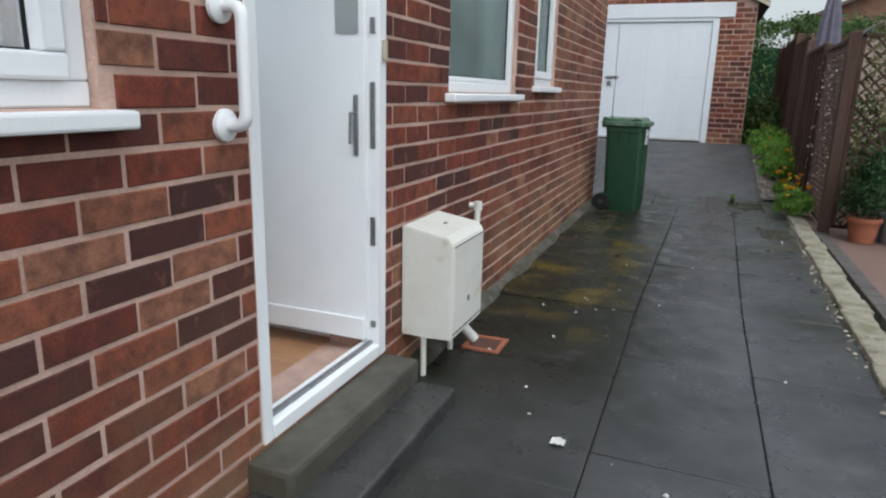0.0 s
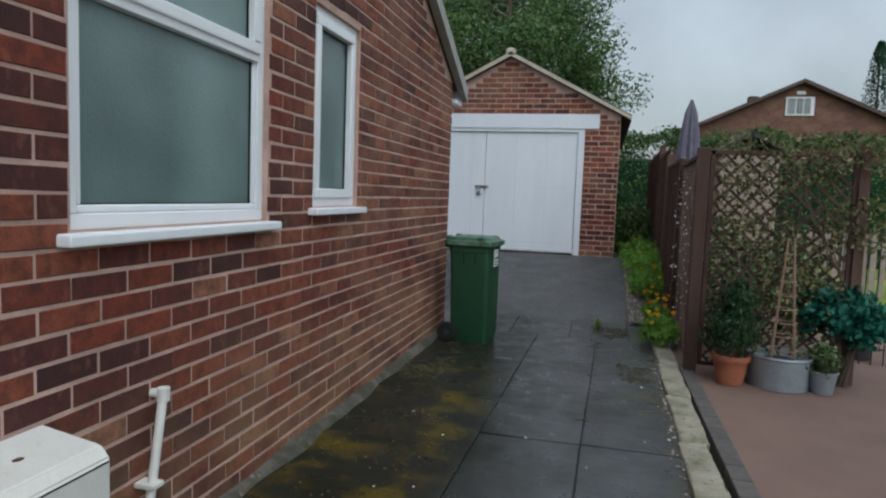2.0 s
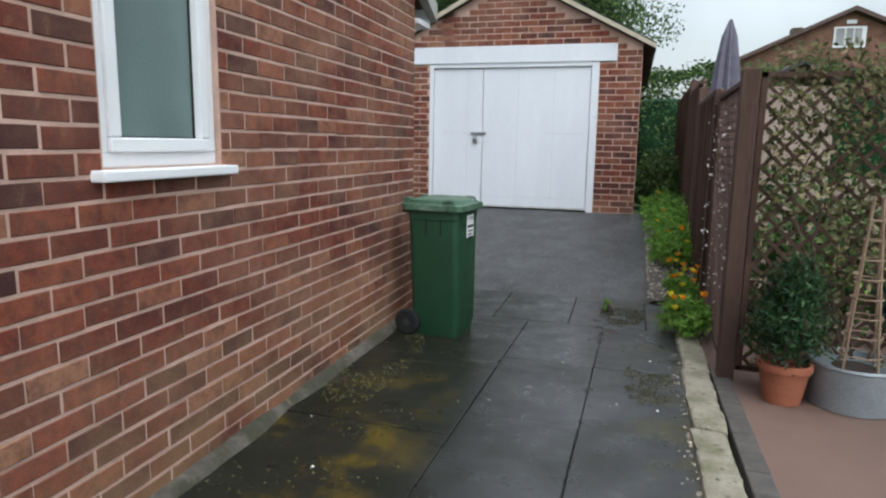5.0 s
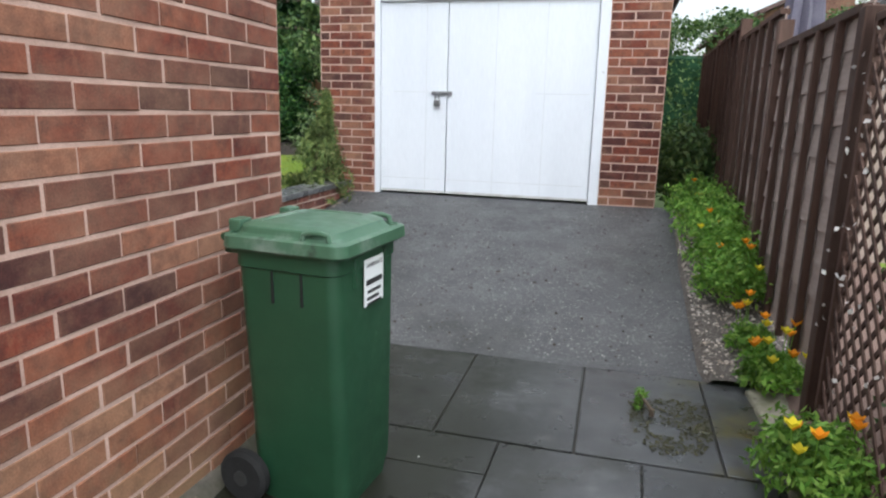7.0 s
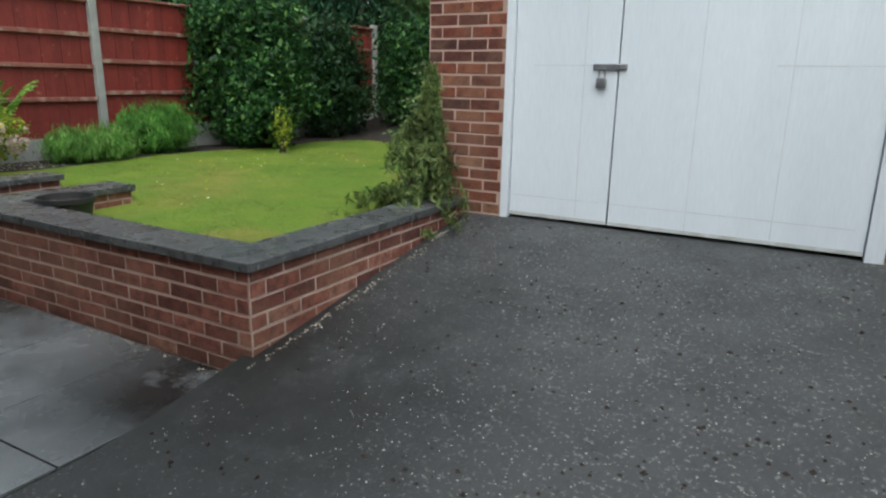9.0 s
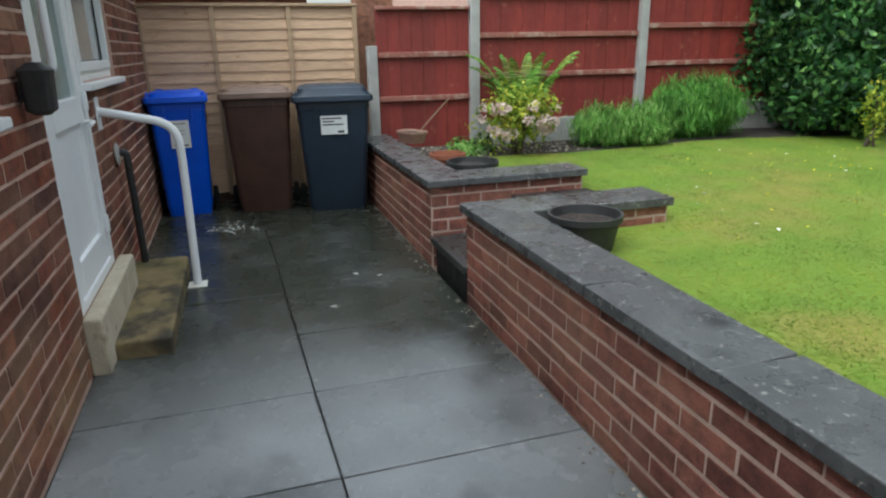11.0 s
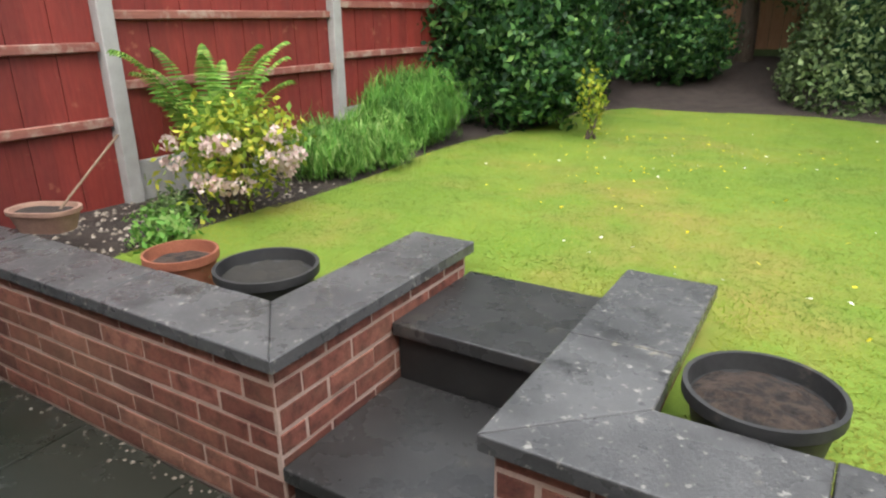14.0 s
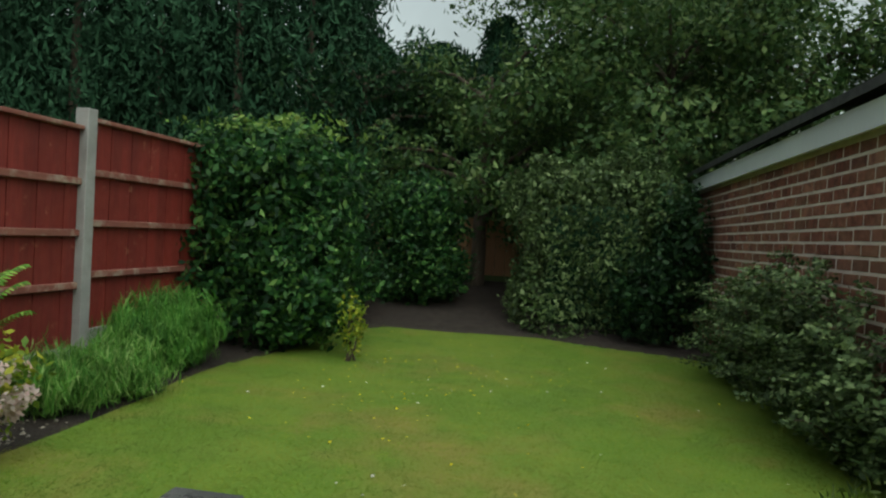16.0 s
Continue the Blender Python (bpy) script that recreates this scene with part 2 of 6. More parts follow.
damp_and_bin_shade(SLAB_WET)
JOINT = mat("black_joint_soil", (0.016, 0.015, 0.012), (0.03, 0.026, 0.02), 20, (0.8, 0.95), 0.4)
CONCRETE = mat("weathered_tarmac_concrete", (0.036, 0.036, 0.038), (0.066, 0.065, 0.066), 1.4, (0.45, 0.7), 0.6, 190, stain=[((0.19, 0.19, 0.18), 48, 0.57, 0.67), ((0.02, 0.019, 0.018), 26, 0.62, 0.7), ((0.02, 0.02, 0.019), 0.7, 0.54, 0.7)], dist=0.006)
damp_and_bin_shade(CONCRETE)
FILLET = mat("stained_cement_fillet", (0.12, 0.104, 0.084), (0.04, 0.037, 0.03), 9, (0.8, 0.95), 0.7, 60, stain=[((0.035, 0.034, 0.018), 5, 0.42, 0.58), ((0.26, 0.2, 0.15), 16, 0.62, 0.72)])
KERB = mat("pale_concrete_kerb", (0.3, 0.27, 0.21), (0.2, 0.18, 0.13), 6, (0.8, 0.95), 0.6, 90, stain=[((0.1, 0.1, 0.045), 4, 0.5, 0.7), ((0.07, 0.06, 0.045), 19, 0.58, 0.7)])
EDGING = mat("dark_edging_block", (0.06, 0.055, 0.05), (0.1, 0.085, 0.075), 7, (0.7, 0.9), 0.4, vary=0.15)
RESIN = mat("pink_brown_gravel_drive", (0.17, 0.105, 0.082), (0.13, 0.08, 0.062), 1.2, (0.75, 0.9), 0.8, 260)
COPING = mat("wet_grey_coping_stone", (0.062, 0.062, 0.063), (0.105, 0.105, 0.105), 4, (0.16, 0.45), 0.4, 120, vary=0.12, stain=[((0.03, 0.03, 0.03), 6, 0.55, 0.7), ((0.3, 0.29, 0.26), 34, 0.6, 0.68), ((0.26, 0.24, 0.19), 9, 0.66, 0.74)])
STONE_STEP = mat("mossy_stone_step", (0.045, 0.042, 0.034), (0.085, 0.075, 0.055), 5, (0.5, 0.85), 0.4, 110, stain=((0.05, 0.045, 0.03), 3, 0.5, 0.7))
# Riser faces get a base colour about half as bright as the treads.
RISER_BLACK = mat("black_riser", (0.011, 0.011, 0.011), (0.02, 0.019, 0.018), 4, (0.35, 0.65), 0.4, 90, stain=((0.09, 0.085, 0.075), 6, 0.66, 0.78))
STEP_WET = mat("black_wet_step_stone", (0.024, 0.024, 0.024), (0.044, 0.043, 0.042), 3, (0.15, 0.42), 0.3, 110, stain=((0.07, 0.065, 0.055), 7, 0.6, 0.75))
STONE_YELLOW = mat("yellowed_stone_step", (0.21, 0.16, 0.075), (0.14, 0.1, 0.045), 4, (0.6, 0.85), 0.4, 110, stain=[((0.11, 0.1, 0.03), 2.5, 0.45, 0.62), ((0.04, 0.033, 0.02), 4, 0.46, 0.6)])
CREAM = mat("cream_painted_stone", (0.5, 0.44, 0.34), (0.4, 0.34, 0.25), 8, (0.7, 0.85), 0.4, 100, stain=((0.2, 0.15, 0.09), 12, 0.6, 0.75))
WHITE = mat("white_upvc", (0.78, 0.79, 0.8), (0.74, 0.75, 0.77), 4, (0.3, 0.42), 0.02, amp=0.02)
WHITE_PAINT = mat("white_gloss_painted_boards", (0.71, 0.73, 0.765), (0.64, 0.66, 0.7), 2.0, (0.4, 0.6), 0.1, 60, (1, 1, 0.15), stain=((0.5, 0.5, 0.48), 14, 0.68, 0.8), amp=0.05)
PAINT_JOINT = mat("grey_paint_crack", (0.52, 0.53, 0.54), (0.66, 0.67, 0.68), 6, (0.6, 0.8), 0.1)
PAINT_WORN = mat("stained_white_paint", (0.6, 0.61, 0.6), (0.38, 0.37, 0.33), 9, (0.5, 0.7), 0.2)
WHITE_DIRTY = mat("off_white_box_paint", (0.66, 0.65, 0.6), (0.6, 0.58, 0.52), 5, (0.4, 0.6), 0.08, stain=[((0.4, 0.35, 0.23), 5, 0.6, 0.76), ((0.2, 0.15, 0.08), 11, 0.69, 0.78)], amp=0.05)
PLASTER = mat("white_hall_wall", (0.74, 0.76, 0.77), (0.7, 0.72, 0.73), 3, (0.8, 0.9), 0.03, amp=0.02)
LAMINATE = mat("beech_laminate_floor", (0.46, 0.25, 0.13), (0.36, 0.18, 0.09), 3, (0.35, 0.5), 0.05, 40, (1, 6, 1))
STEEL = mat("dull_steel", (0.35, 0.35, 0.36), (0.25, 0.25, 0.26), 30, (0.3, 0.5), 0.05, metal=0.9)
BLACK_IRON = mat("black_metal", (0.015, 0.015, 0.016), (0.03, 0.03, 0.03), 20, (0.4, 0.6), 0.1)
ROOF_TILE = mat("brown_roof_tile", (0.07, 0.045, 0.04), (0.11, 0.065, 0.055), 4, (0.7, 0.9), 0.3, vary=0.15)
ROOF_FELT = mat("dark_roof_sheet", (0.03, 0.03, 0.032), (0.05, 0.05, 0.05), 4, (0.6, 0.9), 0.3)
FROSTED = glass_mat("frosted_glass", (0.22, 0.3, 0.29), 0.22, 0.35)
CLEAR = glass_mat("window_glass", (0.8, 0.86, 0.85), 0.03, 0.75)
FENCE_DARK = mat("dark_stained_fence_wood", (0.06, 0.033, 0.025), (0.115, 0.07, 0.054), 5, (0.7, 0.9), 0.4, 60, (1, 1, 0.12), vary=0.25, spec=0.25, stain=((0.15, 0.11, 0.09), 6, 0.64, 0.82))
FENCE_GREY = mat("weathered_brown_fence_board", (0.36, 0.28, 0.24), (0.25, 0.19, 0.165), 4, (0.7, 0.9), 0.4, 60, (1, 0.15, 1), vary=0.2)
FENCE_RED = mat("red_stained_fence_board", (0.244, 0.0317, 0.022), (0.159, 0.022, 0.0171), 4, (0.5, 0.75), 0.25, 60, (1, 1, 0.1), vary=0.14, stain=((0.366, 0.146, 0.0854), 9, 0.63, 0.78))
RAIL_RED = mat("faded_red_fence_rail", (0.3, 0.12, 0.085), (0.2, 0.06, 0.045), 7, (0.7, 0.9), 0.3, 60, (1, 0.12, 1), stain=((0.38, 0.28, 0.22), 9, 0.5, 0.7))
POST = mat("grey_concrete_post", (0.38, 0.37, 0.35), (0.28, 0.27, 0.25), 5, (0.8, 0.95), 0.3, 120, amp=0.05)
LAP = mat("pale_larch_lap_board", (0.64, 0.43, 0.28), (0.52, 0.34, 0.21), 5, (0.6, 0.8), 0.25, 50, (1, 0.12, 1), vary=0.1, stain=((0.28, 0.15, 0.07), 7, 0.66, 0.78))
FAR_BOARD = mat("orange_brown_far_board", (0.4, 0.21, 0.11), (0.3, 0.15, 0.08), 6, (0.7, 0.9), 0.3, 60, (1, 1, 0.1), vary=0.15)
LAP_BATTEN = mat("grey_larch_batten", (0.42, 0.29, 0.18), (0.34, 0.23, 0.14), 6, (0.7, 0.9), 0.3, 60, (1, 1, 0.1))
SOIL = mat("dark_bed_soil", (0.026, 0.018, 0.014), (0.048, 0.034, 0.026), 6, (0.85, 1.0), 1.0, 60, dist=0.02)
POT_SOIL = mat("dry_potting_soil", (0.04, 0.026, 0.019), (0.075, 0.05, 0.036), 40, (0.85, 1.0), 1.0, 90, stain=((0.015, 0.012, 0.01), 25, 0.46, 0.6), dist=0.02)
GRAVEL = mat("stony_bed_soil", (0.12, 0.1, 0.085), (0.06, 0.05, 0.04), 40, (0.8, 1.0), 1.0, 60, stain=((0.28, 0.25, 0.22), 55, 0.58, 0.68), dist=0.02)
GRIT = mat("pale_grit", (0.36, 0.35, 0.33), (0.16, 0.155, 0.14), 30, (0.8, 0.9), 0.2, vary=0.5)
PEBBLE = mat("mixed_gravel", (0.39, 0.351, 0.312), (0.234, 0.182, 0.143), 9, (0.7, 0.9), 0.2, vary=0.5)
CRUMB = mat("brownish_crumbs", (0.38, 0.34, 0.28), (0.14, 0.11, 0.08), 30, (0.8, 0.9), 0.2, vary=0.5)
DEBRIS = mat("pale_plaster_crumbs", (0.6, 0.6, 0.57), (0.45, 0.44, 0.4), 9, (0.8, 0.9), 0.2, vary=0.3)
TERRACOTTA = mat("terracotta", (0.32, 0.11, 0.055), (0.24, 0.075, 0.04), 8, (0.7, 0.9), 0.2)
RUST = mat("rusty_wet_debris", (0.12, 0.045, 0.025), (0.04, 0.02, 0.014), 30, (0.6, 0.9), 0.6, 70)
TERRACOTTA_OLD = mat("faded_terracotta", (0.33, 0.2, 0.14), (0.22, 0.12, 0.09), 8, (0.75, 0.9), 0.3)
BLACK_PLASTIC = mat("black_tub_plastic", (0.02, 0.02, 0.021), (0.035, 0.035, 0.034), 8, (0.4, 0.6), 0.1, stain=((0.13, 0.11, 0.09), 7, 0.62, 0.75))
ZINC = mat("galvanised_metal", (0.32, 0.35, 0.37), (0.24, 0.27, 0.29), 5, (0.4, 0.6), 0.1, metal=0.5)
BIN_GREEN = mat("green_bin_plastic", (0.012, 0.048, 0.022), (0.017, 0.062, 0.029), 5, (0.38, 0.55), 0.08, 70, stain=((0.1, 0.17, 0.11), 9, 0.66, 0.8), amp=0.05)
BIN_GREEN_LID = mat("weathered_green_lid", (0.04, 0.1, 0.055), (0.065, 0.13, 0.08), 5, (0.32, 0.5), 0.08, 70, stain=[((0.17, 0.22, 0.18), 7, 0.54, 0.74), ((0.03, 0.045, 0.03), 13, 0.6, 0.74)], amp=0.05)
BIN_BLUE = mat("blue_bin_plastic", (0.0, 0.075, 0.62), (0.005, 0.095, 0.7), 4, (0.35, 0.5), 0.06, amp=0.05)
BIN_BROWN = mat("brown_bin_plastic", (0.055, 0.026, 0.018), (0.08, 0.038, 0.026), 4, (0.4, 0.55), 0.08, amp=0.05)
BIN_LID_BROWN = mat("sun_faded_brown_lid", (0.2, 0.13, 0.1), (0.16, 0.1, 0.075), 6, (0.45, 0.6), 0.08, amp=0.05)
BIN_BLACK = mat("charcoal_bin_plastic", (0.014, 0.025, 0.042), (0.022, 0.036, 0.058), 4, (0.35, 0.5), 0.08, amp=0.05)
RUBBER = mat("black_rubber", (0.012, 0.012, 0.012), (0.02, 0.02, 0.02), 10, (0.75, 0.9), 0.2, spec=0.2)
PAPER = mat("white_label", (0.72, 0.73, 0.72), (0.66, 0.67, 0.66), 9, (0.5, 0.6), 0.02, amp=0.02)
INK = mat("black_print", (0.02, 0.02, 0.02), (0.03, 0.03, 0.03), 9, (0.5, 0.6), 0.0)
FABRIC = mat("grey_parasol_cloth", (0.16, 0.15, 0.19), (0.11, 0.1, 0.14), 9, (0.8, 0.95), 0.2)
BARK = mat("brown_bark", (0.07, 0.05, 0.035), (0.12, 0.09, 0.065), 9, (0.85, 1.0), 0.8, 40, (1, 1, 0.3), dist=0.02)
CANE = mat("pale_cane", (0.3, 0.21, 0.14), (0.22, 0.15, 0.1), 12, (0.6, 0.8), 0.2)
CURTAIN = mat("pale_blind", (0.6, 0.62, 0.6), (0.5, 0.52, 0.5), 3, (0.8, 0.9), 0.05)
TURF = mat("lawn_turf", (0.125, 0.215, 0.016), (0.165, 0.245, 0.022), 1.3, (0.8, 0.95), 0.2, 120, stain=((0.23, 0.21, 0.04), 1.1, 0.5, 0.66), dist=0.01)
GRASS = leaf_mat("grass_blade", [(0.0, (0.13, 0.21, 0.014)), (0.5, (0.158, 0.243, 0.019)), (0.88, (0.2, 0.266, 0.028)), (1.0, (0.31, 0.29, 0.075))], 0.55, 0.3, (0.29, 0.285, 0.045))
ROUGH_GROUND = mat("far_grassy_ground", (0.05, 0.085, 0.025), (0.08, 0.11, 0.04), 0.6, (0.85, 1.0), 0.3)
LEAF_LAUREL = leaf_mat("glossy_laurel_leaf", [(0.0, (0.012, 0.04, 0.014)), (0.55, (0.032, 0.095, 0.026)), (0.88, (0.096, 0.216, 0.054)), (1.0, (0.216, 0.36, 0.096))], 0.35)
LEAF_DARK = leaf_mat("dark_shrub_leaf", [(0.0, (0.012, 0.035, 0.014)), (0.7, (0.028, 0.07, 0.024)), (1.0, (0.06, 0.12, 0.04))], 0.45)
LEAF_GREY = leaf_mat("grey_green_shrub_leaf", [(0.0, (0.04, 0.065, 0.025)), (0.6, (0.095, 0.15, 0.052)), (1.0, (0.27, 0.35, 0.15))], 0.5)
LEAF_CONIFER = leaf_mat("conifer_spray", [(0.0, (0.016, 0.046, 0.022)), (0.7, (0.03, 0.08, 0.038)), (1.0, (0.05, 0.11, 0.055))], 0.95, 0.1)
LEAF_WEEPING = leaf_mat("weeping_conifer_spray", [(0.0, (0.06, 0.1, 0.03)), (0.6, (0.14, 0.19, 0.055)), (1.0, (0.27, 0.31, 0.11))], 0.6, 0.15)
LEAF_TREE = leaf_mat("tree_leaf", [(0.0, (0.03, 0.065, 0.02)), (0.6, (0.075, 0.14, 0.04)), (1.0, (0.17, 0.23, 0.075))], 0.5)
LEAF_BRIGHT = leaf_mat("fresh_green_leaf", [(0.0, (0.09, 0.2, 0.03)), (0.6, (0.18, 0.36, 0.05)), (1.0, (0.32, 0.48, 0.1))], 0.5)
LEAF_LAVENDER = leaf_mat("lavender_leaf", [(0.0, (0.054, 0.162, 0.027)), (0.6, (0.121, 0.297, 0.0473)), (1.0, (0.23, 0.405, 0.0945))], 0.55)
LEAF_SHOOT = leaf_mat("pale_laurel_shoot", [(0.0, (0.09, 0.19, 0.035)), (0.6, (0.16, 0.28, 0.05)), (1.0, (0.3, 0.38, 0.09))], 0.45)
LEAF_CATMINT = leaf_mat("grey_green_blade", [(0.0, (0.07, 0.19, 0.03)), (0.6, (0.15, 0.32, 0.055)), (1.0, (0.3, 0.42, 0.13))], 0.55)
LEAF_AZALEA = leaf_mat("azalea_leaf", [(0.0, (0.1, 0.18, 0.02)), (0.6, (0.28, 0.36, 0.035)), (1.0, (0.55, 0.5, 0.06))], 0.5)
LEAF_YELLOW = leaf_mat("yellow_green_leaf", [(0.0, (0.163, 0.25, 0.025)), (0.6, (0.375, 0.45, 0.0375)), (1.0, (0.625, 0.562, 0.075))], 0.5)
LEAF_VINE = leaf_mat("mottled_climber_leaf", [(0.0, (0.04, 0.045, 0.018)), (0.5, (0.1, 0.11, 0.04)), (0.88, (0.19, 0.17, 0.08)), (1.0, (0.34, 0.26, 0.17))], 0.6)
LEAF_TEAL = leaf_mat("blue_green_leaf", [(0.0, (0.01, 0.07, 0.05)), (0.7, (0.02, 0.13, 0.09)), (1.0, (0.05, 0.2, 0.13))], 0.45)
PETAL_ORANGE = leaf_mat("orange_petal", [(0.0, (0.8, 0.24, 0.01)), (0.6, (0.85, 0.36, 0.01)), (1.0, (0.85, 0.6, 0.02))], 0.6, 0.3)
PETAL_PINK = leaf_mat("pale_pink_petal", [(0.0, (0.62, 0.42, 0.38)), (1.0, (0.78, 0.66, 0.6))], 0.6, 0.3)
PETAL_WHITE = leaf_mat("white_petal", [(0.0, (0.6, 0.55, 0.52)), (1.0, (0.78, 0.76, 0.72))], 0.6, 0.3)
PETAL_YELLOW = leaf_mat("yellow_petal", [(0.0, (0.75, 0.6, 0.02)), (1.0, (0.8, 0.7, 0.05))], 0.6, 0.3)


# ---- makers ----
def thing(name, x, y, z, label, category, group="", turn=0.0, kind=""):
    ob = new(name)
    ob.matrix_world = pose(x, y, z, 0, 0, turn)
    return tagged(ob, label, category, group, kind)


def link(name, me, material, parent=None, label="", kind=""):
    if material and not me.materials:
        me.materials.append(material)
    ob = new(name, me)
    ob.parent = parent
    return tagged(ob, label, kind=kind)


def part(name, bm, material, parent=None, label="", smooth=None, kind=""):
    me = bpy.data.meshes.new(name)
    bmesh.ops.recalc_face_normals(bm, faces=bm.faces)
    for f in bm.faces:
        f.smooth = True
    bm.to_mesh(me)
    bm.free()
    me.set_sharp_from_angle(angle=radians(50 if smooth else 20))
    return link(name, me, material, parent, label, kind)


def cuboid(bm, x0, y0, z0, x1, y1, z1, bevel=0.0):
    m = Matrix.Translation(((x0 + x1) / 2, (y0 + y1) / 2, (z0 + z1) / 2)) @ Matrix.Diagonal((abs(x1 - x0), abs(y1 - y0), abs(z1 - z0), 1))
    vs = bmesh.ops.create_cube(bm, size=1, matrix=m)["verts"]
    if bevel:
        es = list({e for v in vs for e in v.link_edges})
        bmesh.ops.bevel(bm, geom=es, offset=bevel, segments=2, affect="EDGES", profile=0.5)
    return bm


def block(x0, y0, z0, x1, y1, z1, bevel=0.0):
    return cuboid(bmesh.new(), x0, y0, z0, x1, y1, z1, bevel)


def tube(points, r, seg=12, bm=None, taper=None):
    """A pipe along points, with closed ends."""
    bm = bm or bmesh.new()
    pts = [Vector(p) for p in points]
    side, rings = None, []
    for i, p in enumerate(pts):
        d = (pts[min(i + 1, len(pts) - 1)] - pts[max(i - 1, 0)]).normalized()
        if side is None:
            side = d.orthogonal().normalized()
        side = (side - d * side.dot(d)).normalized()
        up = d.cross(side)
        rr = r if taper is None else r * (1 + (taper - 1) * i / (len(pts) - 1))
        rings.append([bm.verts.new(p + rr * (math.cos(a) * side + math.sin(a) * up)) for a in (2 * math.pi * k / seg for k in range(seg))])
    for a, b in zip(rings, rings[1:]):
        for k in range(seg):
            bm.faces.new((a[k], a[(k + 1) % seg], b[(k + 1) % seg], b[k]))
    bm.faces.new(rings[0][::-1])
    bm.faces.new(rings[-1])
    return bm


def bend(points, r=0.06, n=6):
    """Rounds the corners of a path."""
    pts = [Vector(p) for p in points]
    out = [pts[0]]
    for a, b, c in zip(pts, pts[1:], pts[2:]):
        p, q = b + (a - b).normalized() * r, b + (c - b).normalized() * r
        out += [p.lerp(b, t).lerp(b.lerp(q, t), t) for t in (k / n for k in range(n + 1))]
    return out + [pts[-1]]


def lathe(profile, seg=28, x=0.0, y=0.0, z=0.0, bm=None):
    bm = bm or bmesh.new()
    rings = [[bm.verts.new((x + r * math.cos(2 * math.pi * k / seg), y + r * math.sin(2 * math.pi * k / seg), z + h)) for k in range(seg)] for r, h in profile]
    for a, b in zip(rings, rings[1:]):
        for k in range(seg):
            bm.faces.new((a[k], a[(k + 1) % seg], b[(k + 1) % seg], b[k]))
    bm.faces.new(rings[0][::-1])
    bm.faces.new(rings[-1])
    return bm


def rounded(w, d, r, n=7):
    out = []
    for cx, cy, a0 in ((w / 2 - r, d / 2 - r, 0), (-w / 2 + r, d / 2 - r, 90), (-w / 2 + r, -d / 2 + r, 180), (w / 2 - r, -d / 2 + r, 270)):
        out += [(cx + r * math.cos(radians(a0 + 90 * k / n)), cy + r * math.sin(radians(a0 + 90 * k / n))) for k in range(n + 1)]
    return out


def loft(sections, bm=None):
    """Skins rounded rectangles: rows of width, depth, corner radius, height, shift in y."""
    bm = bm or bmesh.new()
    rings = [[bm.verts.new((x, y + sy, h)) for x, y in rounded(w, d, r)] for w, d, r, h, sy in sections]
    n = len(rings[0])
    for a, b in zip(rings, rings[1:]):
        for k in range(n):
            bm.faces.new((a[k], a[(k + 1) % n], b[(k + 1) % n], b[k]))
    bm.faces.new(rings[0][::-1])
    bm.faces.new(rings[-1])
    return bm


def mesh_of(name, verts, faces_per, material, smooth=False):
    """A mesh of many alike small faces, from an array of shape (count, corners, 3)."""
    n, k, _ = verts.shape
    me = bpy.data.meshes.new(name)
    me.vertices.add(n * k)
    me.vertices.foreach_set("co", verts.astype(np.float32).ravel())
    me.loops.add(n * k)
    me.loops.foreach_set("vertex_index", np.arange(n * k, dtype=np.int32))
    me.polygons.add(n)
    me.polygons.foreach_set("loop_start", np.arange(0, n * k, k, dtype=np.int32))
    me.update(calc_edges=True)
    me.materials.append(material)
    return me


rs = np.random.RandomState(7)


def leaves(name, points, outward, size, material, parent, kind="", label="", slim=0.5, spread=0.8, droop=0.0, upright=0.0):
    """A crown: one pointed leaf at each point, facing roughly outward."""
    n = len(points)
    nor = outward + spread * rs.normal(size=(n, 3))
    nor /= np.linalg.norm(nor, axis=1)[:, None] + 1e-9
    t = np.cross(nor, rs.normal(size=(n, 3)))
    t[:, 2] -= droop * np.abs(t).mean()
    t[:, 2] += upright
    t -= nor * (t * nor).sum(1)[:, None]
    t /= np.linalg.norm(t, axis=1)[:, None] + 1e-9
    b = np.cross(nor, t)
    s = size * rs.uniform(0.6, 1.3, (n, 1))
    quad = np.stack([points - t * s * 0.5, points + b * s * slim * 0.5 - nor * s * 0.1, points + t * s * 0.5, points - b * s * slim * 0.5 - nor * s * 0.1], 1)
    return link(name, mesh_of(name, quad, 4, material), None, parent, label, kind)


def on_ball(n, c, r, low=-1.0, rough=0.18):
    """Points in the outer layer of a lumpy ellipsoid, and their outward directions."""
    d = rs.normal(size=(int(n * 1.6), 3))
    d /= np.linalg.norm(d, axis=1)[:, None]
    d = d[d[:, 2] > low][:n]
    lump = np.array([noise.noise(Vector(v * 2.3) + Vector(c)) + 0.7 * noise.noise(Vector(v * 6.5) - Vector(c)) for v in d])
    k = (1 + rough * 1.8 * lump) * (1 - rough * np.abs(rs.normal(size=len(d))))
    return np.array(c) + d * np.array(r) * k[:, None], d


